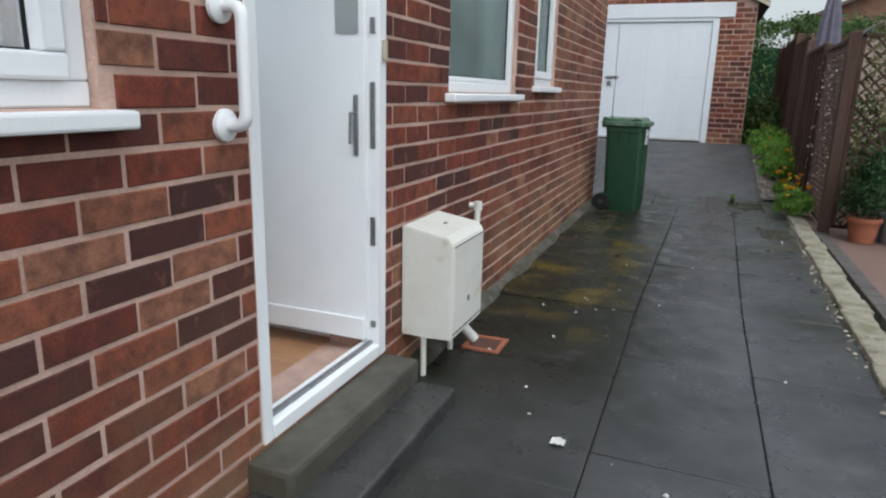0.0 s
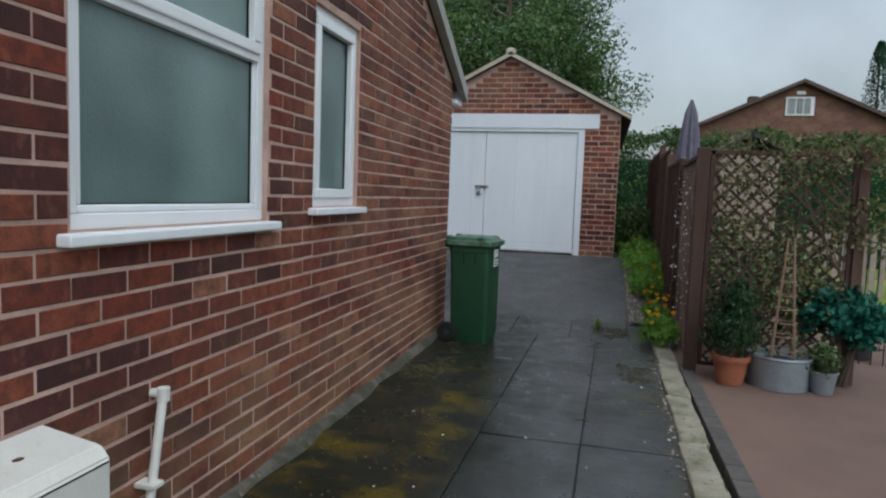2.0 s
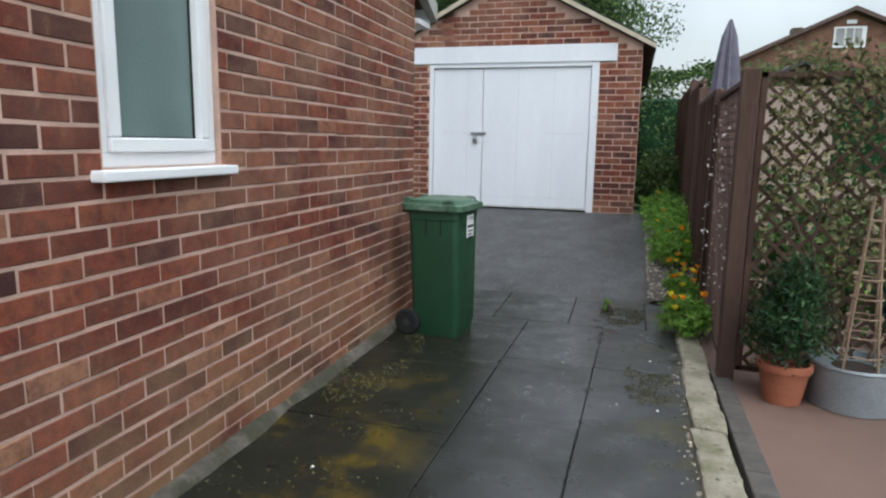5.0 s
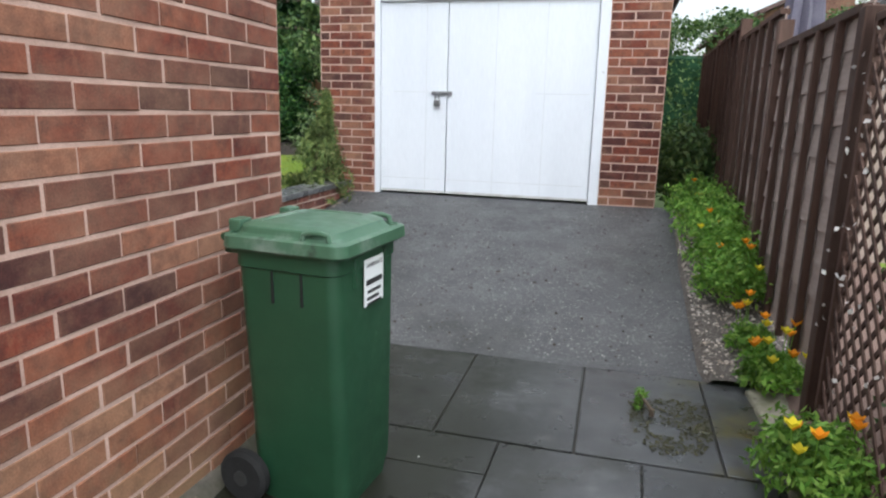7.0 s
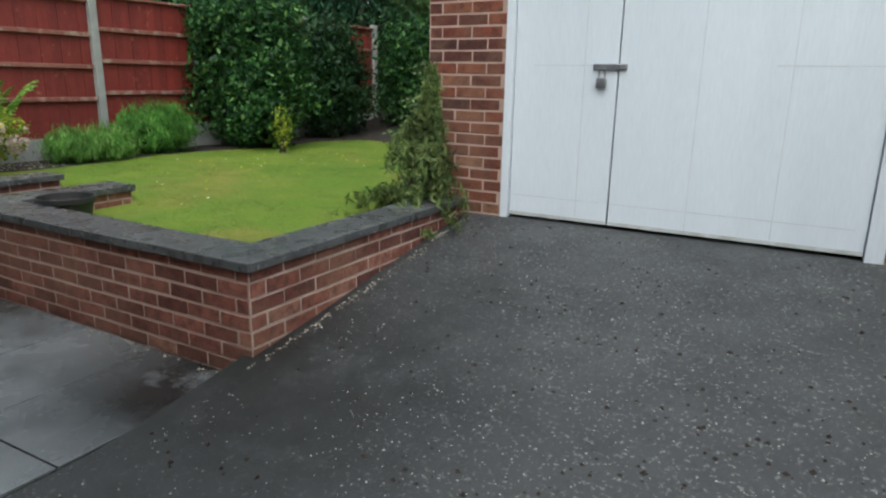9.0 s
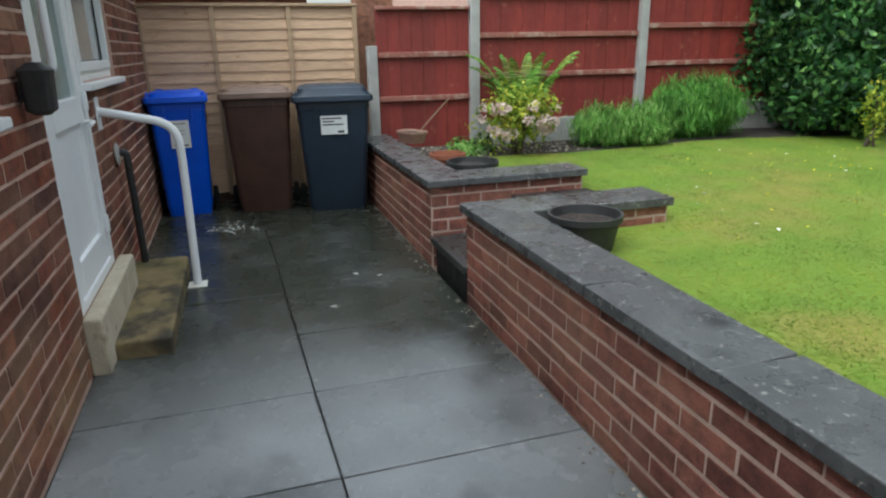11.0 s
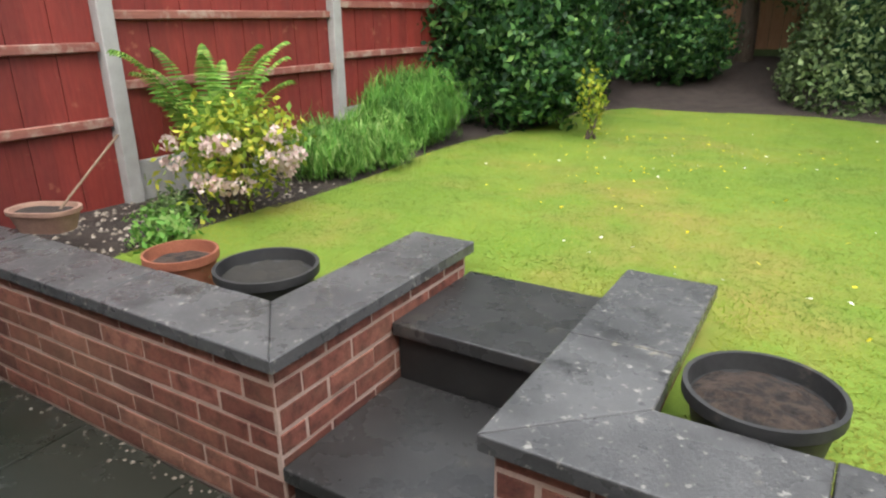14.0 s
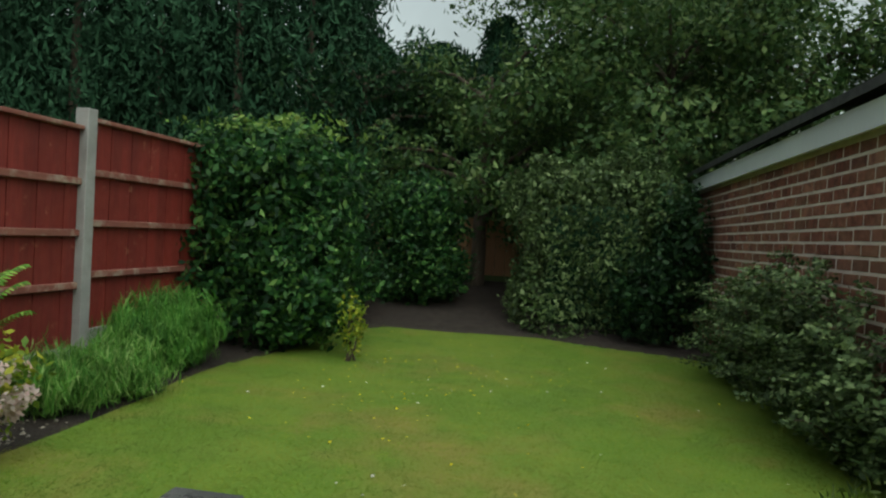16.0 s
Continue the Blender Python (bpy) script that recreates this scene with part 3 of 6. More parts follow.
def in_box(n, lo, hi, rough=0.12):
    """Points near the outside of a clipped block of hedge."""
    lo, hi = np.array(lo, float), np.array(hi, float)
    p = rs.uniform(lo, hi, (n, 3))
    ax = rs.choice(3, n, p=[0.38, 0.38, 0.24])
    side = rs.randint(0, 2, n)
    side[ax == 2] = 1
    i = np.arange(n)
    p[i, ax] = np.where(side, hi[ax], lo[ax]) + rough * rs.normal(size=n) * 0.6
    d = np.zeros((n, 3))
    d[i, ax] = np.where(side, 1, -1)
    wob = np.array([noise.noise(Vector(v * 1.3)) for v in p])
    return p + d * (wob * rough * 2.2)[:, None], d


def shrub(name, x, y, z, balls, n, size, material, label, category="shrub", group="", stems=5, slim=0.5, droop=0.0, low=-0.9, upright=0.0):
    """Woody stems from the ground and a crown of many leaves round several lumps."""
    ob = thing(name, x, y, z, label, category, group)
    rnd = random.Random(int(x * 100) + int(y * 10))
    for i in range(stems):
        c, r = balls[i % len(balls)]
        tip = Vector(c) + Vector((rnd.uniform(-.4, .4) * r[0], rnd.uniform(-.4, .4) * r[1], rnd.uniform(0, .5) * r[2]))
        foot = Vector((c[0] * 0.4 + rnd.uniform(-.06, .06), c[1] * 0.4 + rnd.uniform(-.06, .06), -0.03))
        part("stem", tube([foot, foot.lerp(tip, .5) + Vector((rnd.uniform(-.05, .05), rnd.uniform(-.05, .05), 0)), tip], 0.016, 6, None, 0.4), BARK, ob, smooth=True)
    vol = sum(r[0] * r[1] + r[0] * r[2] for _, r in balls)
    pts, out = [], []
    for c, r in balls:
        p, d = on_ball(int(n * (r[0] * r[1] + r[0] * r[2]) / vol), c, r, low, 0.27)
        pts.append(p), out.append(d)
        p, d = on_ball(int(n * 0.35 * (r[0] * r[1] + r[0] * r[2]) / vol), c, [v * 0.72 for v in r], low, 0.25)
        pts.append(p), out.append(d)
    p = np.concatenate(pts)
    ok = p[:, 2] > 0.0
    leaves("crown", p[ok], np.concatenate(out)[ok], size, material, ob, slim=slim, droop=droop, upright=upright)
    return ob


BRICK_L, COURSE, GAP = 0.25, 0.0872, 0.0145


def brick_mesh(w, h, material):
    """The outer half of one brick, its face towards +x, with softened edges."""
    bm = bmesh.new()
    e, x1 = 0.003, 0.0
    back = [bm.verts.new((-0.02, y, z)) for y, z in ((-w / 2, -h / 2), (w / 2, -h / 2), (w / 2, h / 2), (-w / 2, h / 2))]
    rim = [bm.verts.new((x1 - e, y, z)) for y, z in ((-w / 2, -h / 2), (w / 2, -h / 2), (w / 2, h / 2), (-w / 2, h / 2))]
    top = [bm.verts.new((x1, y, z)) for y, z in ((-w / 2 + e, -h / 2 + e), (w / 2 - e, -h / 2 + e), (w / 2 - e, h / 2 - e), (-w / 2 + e, h / 2 - e))]
    for a, b in ((back, rim), (rim, top)):
        for k in range(4):
            bm.faces.new((a[k], a[(k + 1) % 4], b[(k + 1) % 4], b[k]))
    bm.faces.new(top)
    me = bpy.data.meshes.new("brick")
    bm.to_mesh(me)
    bm.free()
    me.materials.append(material)
    return me


BRICKS = {}
TODO = []


def bricks(parent, frame_m, length, z0, top, holes=(), near=None, material=None, seed=1, bond=0.5, gap=GAP, course=COURSE):
    """Lays courses of bricks on a wall. frame_m puts local y along the wall, x outward. top: a height or a function of y.
    holes: rows of y0, z0, y1, z1. near: the stretch y0, y1, z1 in which each brick is an object of its own."""
    TODO.append((parent, frame_m, length, z0, top, holes, near, material or BRICK, seed, bond, gap, course))


def lay(parent, frame_m, length, z0, top, holes, near, material, seed, bond, gap, course):
    rnd = random.Random(seed)
    rest, count = [], 0
    over = top if callable(top) else (lambda y: top)
    k = 0
    while z0 + k * course < 8:
        za, zb = z0 + k * course, z0 + (k + 1) * course
        y = -(BRICK_L * (bond if k % 2 else 0)) - rnd.uniform(0, 0.012)
        alive = False
        while y < length:
            ya, yb = max(y, 0.0), min(y + BRICK_L, length)
            y += BRICK_L
            spans = [(ya, yb)]
            for h in holes:
                if h[1] < zb - 0.03 and h[3] > za + 0.03:
                    spans = [s for a, b in spans for s in ((a, min(b, h[0])), (max(a, h[2]), b)) if s[1] - s[0] > 0.03]
            for a, b in spans:
                if b - a < 0.04 or min(over(a), over(b)) < zb - 0.015:
                    continue
                alive = True
                w, h = round(b - a - gap, 2), course - gap
                c = Vector((rnd.uniform(0.002, 0.006), (a + b) / 2 + rnd.uniform(-0.003, 0.003), (za + zb) / 2 + rnd.uniform(-0.002, 0.002)))
                tilt = Matrix.Rotation(rnd.uniform(-0.011, 0.011), 4, "X") @ Matrix.Rotation(rnd.uniform(-0.012, 0.012), 4, "Z")
                if near and near[0] < c.y < near[1] and c.z < near[2] and count < 300:
                    key = (w, h, material.name)
                    if key not in BRICKS:
                        BRICKS[key] = brick_mesh(w, h, material)
                    ob = new("brick", BRICKS[key])
                    ob.parent = parent
                    ob.matrix_basis = frame_m @ Matrix.Translation(c) @ tilt
                    count += 1
                else:
                    rest.append((frame_m @ Matrix.Translation(c) @ tilt, w, h))
        k += 1
        if not alive and k > 3:
            break
    if rest:
        e = 0.003
        vs, fs = [], []
        for m, w, h in rest:
            n = len(vs)
            for x, d in ((-0.02, 0), (-e, 0), (0, e)):
                for sy, sz in ((-1, -1), (1, -1), (1, 1), (-1, 1)):
                    vs.append(m @ Vector((x, sy * (w / 2 - d), sz * (h / 2 - d))))
            for o in (0, 4):
                fs += [(n + o + q, n + o + (q + 1) % 4, n + o + 4 + (q + 1) % 4, n + o + 4 + q) for q in range(4)]
            fs.append((n + 8, n + 9, n + 10, n + 11))
        me = bpy.data.meshes.new("brickwork")
        me.from_pydata(vs, [], fs)
        link("brickwork", me, material, parent, kind="stuff")


def wall_panel(name, poly, holes, x_in, x_out, material, frame_m, parent=None, kind="structure"):
    """A wall with thickness: cells of a grid between all edges, leaving out the holes. poly: y0, y1, z0 and a top (height or function of y)."""
    y0, y1, z0, top = poly
    over = top if callable(top) else (lambda y: top)
    ys = sorted({y0, y1, *[v for h in holes for v in (h[0], h[2]) if y0 < v < y1], *([y0 + (y1 - y0) * k / 24 for k in range(25)] if callable(top) else [])})
    zs = sorted({z0, *[v for h in holes for v in (h[1], h[3]) if v > z0]})
    bm = bmesh.new()
    for a, b in zip(ys, ys[1:]):
        rows = zs + [None]
        for c, d in zip(rows, rows[1:]):
            mid = ((a + b) / 2, (c + (d if d else c + 0.2)) / 2)
            if any(h[0] < mid[0] < h[2] and h[1] < mid[1] < h[3] for h in holes):
                continue
            t0, t1 = (d, d) if d else (over(a), over(b))
            vs = [bm.verts.new((x, y, z)) for x in (x_in, x_out) for y, z in ((a, c), (b, c), (b, t1), (a, t0))]
            for q in ((0, 1, 2, 3), (7, 6, 5, 4), (0, 4, 5, 1), (1, 5, 6, 2), (2, 6, 7, 3), (3, 7, 4, 0)):
                bm.faces.new([vs[i] for i in q])
    bmesh.ops.remove_doubles(bm, verts=bm.verts, dist=0.0005)
    dead = {}
    for f in bm.faces:
        dead.setdefault(frozenset(f.verts), []).append(f)
    bmesh.ops.delete(bm, geom=[f for fs in dead.values() if len(fs) > 1 for f in fs], context="FACES_ONLY")
    bmesh.ops.transform(bm, matrix=frame_m, verts=bm.verts)
    return part(name, bm, material, parent, kind=kind)


def window(name, frame_m, y0, y1, z0, z1, glass, label, bars=(), posts=(), sill=True, deep=0.09, group=""):
    """A white plastic window in an opening: local y along the wall, x outward. bars and posts: heights and places of its divisions."""
    ob = thing(name, 0, 0, 0, label, "window", group, kind="structure")
    ob.matrix_world = frame_m
    f = 0.055
    bm = bmesh.new()
    for a in ((y0, z0, y1, z0 + f), (y0, z1 - f, y1, z1), (y0, z0 + f, y0 + f, z1 - f), (y1 - f, z0 + f, y1, z1 - f)):
        cuboid(bm, -deep, a[0], a[1], -0.025, a[2], a[3], 0.006)
    part("window_frame", bm, WHITE, ob)
    zs, ys = [z0 + f, *bars, z1 - f], [y0 + f, *posts, y1 - f]
    for h in bars:
        part("transom", block(-deep + .005, y0 + f, h - .035, -0.02, y1 - f, h + .035, 0.006), WHITE, ob)
    for q in posts:
        part("mullion", block(-deep + .005, q - .035, z0 + f, -0.022, q + .035, z1 - f, 0.006), WHITE, ob)
    for c, d in zip(zs, zs[1:]):
        for a, b in zip(ys, ys[1:]):
            bm = bmesh.new()
            opens = c != zs[0] or len(zs) == 2
            s, front = (0.055, -0.008) if opens else (0.028, -0.034)
            for e in ((a, c, b, c + s), (a, d - s, b, d), (a, c + s, a + s, d - s), (b - s, c + s, b, d - s)):
                cuboid(bm, -deep + .01, e[0], e[1], front, e[2], e[3], 0.008)
            sash = part("sash", bm, WHITE, ob)
            bm = bmesh.new()
            g = s + .005
            for e in ((a + s, c + s, b - s, c + g), (a + s, d - g, b - s, d - s), (a + s, c + g, a + g, d - g), (b - g, c + g, b - s, d - g)):
                cuboid(bm, -.054, e[0], e[1], -.045, e[2], e[3])
            part("gasket", bm, RUBBER, sash, "thin black glazing gasket")
            p = part("pane", block(-.065, a + .02, c + .02, -.055, b - .02, d - .02), glass, ob)
            p.visible_shadow = False
    if sill:
        part("window_sill", block(-0.05, y0 - .06, z0 - .045, 0.06, y1 + .05, z0 - .004, 0.008), WHITE, ob)
    return ob


def pebbles(name, points, size, material, parent=None, label="", category=""):
    """Small angular lumps, too many to count."""
    n = len(points)
    base = np.array([(1, 0, 0), (0, 1, 0), (-1, 0, 0), (0, -1, 0), (0, 0, .8)], float)
    s = size * rs.uniform(0.4, 1.4, (n, 1, 1)) * rs.uniform(0.6, 1.3, (n, 5, 1))
    a = rs.uniform(0, 6.28, n)
    rot = np.stack([np.stack([np.cos(a), -np.sin(a), 0 * a], 1), np.stack([np.sin(a), np.cos(a), 0 * a], 1), np.stack([0 * a, 0 * a, 1 + 0 * a], 1)], 1)
    v = np.einsum("nij,nkj->nki", rot, base[None] * s) + points[:, None]
    me = bpy.data.meshes.new(name)
    fs = [(5 * i + a, 5 * i + (a + 1) % 4, 5 * i + 4) for i in range(n) for a in range(4)]
    me.from_pydata(v.reshape(-1, 3), [], fs)
    return tagged(link(name, me, material, parent, label, "stuff"), category=category)


# ---- ground ----
bm = bmesh.new()
bmesh.ops.create_grid(bm, x_segments=40, y_segments=40, size=400, matrix=Matrix.Translation((0, 0, -0.08)))
part("ground", bm, ROUGH_GROUND, kind="structure")
SLABS = []


def slab(parent, x0, y0, x1, y1, z=0.0, material=SLAB):
    SLABS.append((parent, x0, y0, x1, y1, z, material))


drive = part("pavement_drive", block(-1.335, -6, -0.08, 0.84, 9.4, -0.014), JOINT, kind="structure")
rnd = random.Random(3)
for col, (xa, xb, off) in enumerate(((-1.3, -0.402, 0.11), (-0.396, 0.207, 0.38), (0.213, 0.83, 0.38))):
    for k in range(-6, 9):
        ya = off + k * 1.0
        yb = min(ya + 0.995, 8.385)
        if yb - ya > 0.1:
            slab(drive, xa, ya, xb, yb, rnd.uniform(-0.004, 0.004))
for xa, xb in ((-1.25, -0.655), (-0.645, -0.02), (-0.01, 0.6), (0.61, 0.9)):
    slab(drive, xa, 8.4, xb, 9.39, rnd.uniform(-0.004, 0.004))
patio = part("pavement_patio", block(-9.3, 8.36, -0.08, -2.92, 10.38, -0.014), JOINT, kind="structure")
for xa in np.arange(-2.935, -9.2, -0.66):
    for ya, yb in ((8.37, 9.337), (9.343, 10.37)):
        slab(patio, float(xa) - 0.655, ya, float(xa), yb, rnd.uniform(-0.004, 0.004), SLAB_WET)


def rise(y):
    """The height of the ramp up to the garage."""
    s = min(max((y - 9.55) / 3.1, 0.0), 1.0)
    return 0.5 * s ** 1.1


bm = bmesh.new()
xs = np.linspace(-2.91, 0.68, 28)
ysr = np.concatenate([np.linspace(8.37, 9.4, 6), np.linspace(9.55, 12.75, 30)])
gridv = [[bm.verts.new((float(x), float(y), rise(y) + 0.006 * noise.noise((x * 1.5, y * 1.5, 0)) + (-0.004 if y < 9.5 else 0.0))) for x in xs] for y in ysr]
for i in range(len(ysr) - 1):
    for j in range(len(xs) - 1):
        if ysr[i + 1] <= 9.41 and xs[j + 1] > -1.26:
            continue
        bm.faces.new((gridv[i][j], gridv[i][j + 1], gridv[i + 1][j + 1], gridv[i + 1][j]))
geo = bmesh.ops.extrude_face_region(bm, geom=bm.faces[:])
bmesh.ops.translate(bm, vec=(0, 0, -0.1), verts=[v for v in geo["geom"] if isinstance(v, bmesh.types.BMVert)])
ramp_ob = part("pavement_ramp", bm, CONCRETE, kind="structure", smooth=True)
n = 4500
px = np.stack([rs.uniform(-2.8, 0.65, n), rs.uniform(8.6, 12.6, n), np.zeros(n)], 1)
px = px[(px[:, 1] > 9.45) | (px[:, 0] < -1.4)]
px[:, 2] = [rise(y) for y in px[:, 1]]
pebbles("loose_grit", px, 0.0052, GRIT, label="pale grit and crumbs lying on the ramp", category="grit")
n = 700
px = np.stack([rs.uniform(-2.8, 0.65, n), rs.uniform(8.6, 12.6, n), np.zeros(n)], 1)
px = px[(px[:, 1] > 9.45) | (px[:, 0] < -1.4)]
px[:, 2] = [rise(y) for y in px[:, 1]]
pebbles("leaf_crumbs", px, 0.012, SOIL, label="dark rotted leaf crumbs lying on the ramp", category="debris")
n = 420
px = np.stack([rs.uniform(-9.1, -2.9, n), 10.36 - np.abs(rs.normal(0, 0.05, n)), np.full(n, 0.002)], 1)
q = np.stack([-2.8 + np.abs(rs.normal(0, 0.03, n)), rs.uniform(10.3, 12.6, n), np.zeros(n)], 1)[::2]
q[:, 2] = [rise(y) for y in q[:, 1]]
pebbles("wall_foot_crumbs", np.concatenate([px[::2], q]), 0.009, CRUMB, label="pale crumbs and dead leaves along the foot of the garden wall", category="debris")
px = np.stack([rs.normal(-8.05, 0.1, 48), rs.normal(8.98, 0.12, 48), np.full(48, 0.004)], 1)
pebbles("broken_crumbs", px, 0.012, DEBRIS, label="heap of broken white crumbs on the patio beside the bins", category="debris")
px = np.stack([rs.uniform(-1.25, 0.7, 46), rs.uniform(1.8, 8.2, 46), np.full(46, 0.004)], 1)
pebbles("fallen_petals", px, 0.009, DEBRIS, label="pale fallen petals scattered on the dark slabs", category="petals")
n = 220
py = rs.uniform(2.0, 8.0, n)
px = np.stack([0.715 + 0.017 * py - np.abs(rs.normal(0, 0.035, n)), py, np.full(n, 0.004)], 1)
pebbles("kerb_crumbs", px, 0.011, CRUMB, label="pale grit and dead leaves caught along the kerb", category="debris")
scrap = thing("paper_scrap", -0.52, 2.39, 0.003, "crumpled white scrap lying on the slabs", "scrap")
bm = bmesh.new()
bmesh.ops.create_grid(bm, x_segments=5, y_segments=5, size=0.026)
for v in bm.verts:
    v.co.z = 0.006 + 0.008 * noise.noise(v.co * 60)
part("sheet", bm, DEBRIS, scrap)
for sx, sy, sa in ((-6.45, 9.83, 40), (-6.36, 9.98, 110), (-5.9, 9.6, 75)):
    copy_thing(scrap, pose(sx, sy, .003, 0, 0, sa) @ Matrix.Diagonal((.75, .4, .6, 1)))
stick = thing("white_stick", -7.86, 9.0, .006, "short white plastic stick lying on the patio", "stick", turn=30)
part("rod", tube([(-.07, 0, .004), (.0, .004, .006), (.07, 0, .004)], .006, 8), WHITE_DIRTY, stick)

# moss on the drive beside the house
def moss(name, x, y, rx, ry, n, label, material=None):
    a, r = rs.uniform(0, 6.28, n), np.sqrt(rs.uniform(0, 1, n))
    p = np.stack([x + rx * r * np.cos(a), y + ry * r * np.sin(a), np.full(n, 0.003)], 1)
    k = np.array([noise.noise(Vector((v[0] * 3, v[1] * 3, 0))) for v in p])
    pebbles(name, p[k > -0.08], 0.007, material or MOSS, label=label, category="moss")


DARK_MOSS = mat("dark_brown_moss", (0.03, 0.03, 0.012), (0.05, 0.045, 0.016), 9, (0.85, 1.0), 0.4, vary=0.4)
MOSS = mat("olive_moss", (0.045, 0.046, 0.013), (0.08, 0.068, 0.016), 8, (0.85, 1.0), 0.4, vary=0.4)
moss("moss_patch", -0.85, 5.2, 0.4, 1.3, 450, "olive moss in patches on the dark slabs")
moss("moss_patch", 0.44, 8.9, 0.2, 0.44, 1300, "dark moss creeping over a slab", DARK_MOSS)
moss("moss_patch", 0.62, 7.2, 0.16, 0.4, 700, "dark moss on the slabs beside the kerb", DARK_MOSS)
moss("moss_patch", -1.08, 6.9, 0.2, 0.8, 900, "olive moss along the foot of the house wall")
bm = bmesh.new()
fy = np.linspace(2.65, 8.35, 90)
prof_rows = []
for y in fy:
    k = 0.5 + 0.5 * noise.noise((0, float(y) * 2.2, 3))
    w, hh = 0.03 + 0.1 * k, 0.02 + 0.05 * k
    prof_rows.append([bm.verts.new(p) for p in ((-1.34, float(y), hh), (-1.33 + w * .5, float(y), hh * .8), (-1.33 + w, float(y), -0.02), (-1.34, float(y), -0.02))])
for a, b in zip(prof_rows, prof_rows[1:]):
    for k in range(4):
        bm.faces.new((a[k], a[(k + 1) % 4], b[(k + 1) % 4], b[k]))
part("trim_cement_fillet", bm, FILLET, kind="structure", smooth=True)

# kerb, edging and the neighbouring drive
kerb = thing("kerb", 0.93, 0, 0, "row of pale weathered concrete kerb stones beside the slabs", "kerb", kind="structure")
for k in range(-6, 10):
    ya = k * 0.93
    cx = 0.80 + 0.017 * ya
    bm = block(cx - .085 - .93, ya + .004, -.08, cx + .085 - .93, ya + .926, .035, .018)
    bmesh.ops.subdivide_edges(bm, edges=[e for e in bm.edges if abs(e.verts[0].co.y - e.verts[1].co.y) > .5], cuts=22, use_grid_fill=True)
    for v in bm.verts:
        at = v.co + Vector((0, 0, 3.1))
        v.co.x += 0.009 * noise.noise(at * 4) + 0.011 * noise.noise(at * 19)
        if v.co.z > 0:
            v.co.z += 0.012 * noise.noise(at * 6) + 0.009 * noise.noise(at * 21) - 0.004
    part("kerb_stone", bm, KERB, kerb)
edging = thing("edging", 1.08, 0, 0, "row of dark edging blocks along the neighbouring drive", "edging", kind="structure")
bm = block(-.055, 0, -.07, .055, .2, .012, .008)
eme = bpy.data.meshes.new("edging_block")
bm.to_mesh(eme), bm.free()
eme.materials.append(EDGING)
for k in range(-28, 37):
    e = new("edging_block", eme)
    e.parent, e.matrix_basis = edging, pose(-.01, k * .205, 0)
part("road_neighbour", block(1.02, -6, -.08, 5.5, 14, -.004), RESIN, kind="structure")

# ---- the house ----
SIDE = pose(-1.335, 0, 0)                       # local y is world y, local x points away from the wall
def gable(y):
    return 2.66 + max(0.0, (8.36 - y)) * 0.46 if y > 2.6 else 2.66 + (8.36 - 2.6) * 0.46 - (2.6 - y) * 0.46


DOOR = (1.69, 0.17, 2.55, 2.24)
WIN_A, WIN_B, WIN_C = (-0.35, 1.24, 1.205, 2.5), (3.25, 1.285, 4.47, 2.52), (4.99, 1.345, 5.67, 2.5)
side_holes = [DOOR, WIN_A, WIN_B, WIN_C]
wall_side = wall_panel("wall_side", (-4.0, 8.358, -0.05, lambda y: gable(y) - 0.02), side_holes, -0.28, 0.0, MORTAR, SIDE)
bricks(wall_side, SIDE @ pose(0, -4, 0), 12.36, 0.012, lambda y: gable(y - 4) - 0.02, [(h[0] + 4, h[1], h[2] + 4, h[3]) for h in side_holes], (5.2, 8.1, 1.3), seed=11)
REAR = pose(-1.335, 8.36, 0, 0, 0, 90)          # local y runs along -x, local x points to the garden
BACK_DOOR, WIN_K, WIN_U = (4.12, 0.3, 5.02, 2.3), (5.03, 1.345, 6.12, 2.3), (2.2, 1.3, 3.45, 2.3)
rear_holes = [BACK_DOOR, WIN_K, WIN_U]
wall_rear = wall_panel("wall_rear", (0.29, 7.9, -0.05, 2.6), rear_holes, -0.28, 0.0, MORTAR, REAR)
bricks(wall_rear, REAR, 7.9, 0.012, 2.6, rear_holes, (3.3, 6.6, 1.2), seed=12)
part("wall_front", block(-9.3, -4.25, -.05, -1.335, -4.0, 4.6), MORTAR, kind="structure")
part("wall_party", block(-9.45, -4.25, -.05, -9.25, 8.3, 3.2), MORTAR, kind="structure")
part("ceiling", block(-9.2, -4, 2.5, -1.62, 8.07, 2.58), PLASTER, kind="structure")
part("wall_hall_left", block(-4.2, 1.3, .1, -1.62, 1.4, 2.5), PLASTER, kind="structure")
part("wall_hall_right", block(-4.2, 2.62, .1, -1.62, 2.72, 2.5), PLASTER, kind="structure")
part("wall_hall_end", block(-4.3, 1.3, .1, -4.2, 2.72, 2.5), PLASTER, kind="structure")
part("floor", block(-9.2, -4, .06, -1.6, 8.07, .165), LAMINATE, kind="structure")
part("skirting", block(-4.2, 2.6, .165, -1.62, 2.618, .27, .004), WHITE, kind="structure")
for nm, ya, yb in (("wall_bathroom", 2.9, 4.75), ("wall_pantry", 4.85, 5.9)):
    part(nm, block(-2.7, ya, .2, -2.6, yb, 2.5), PLASTER, kind="structure")
part("wall_kitchen", block(-9.2, 6.6, .2, -2.6, 6.7, 2.5), PLASTER, kind="structure")

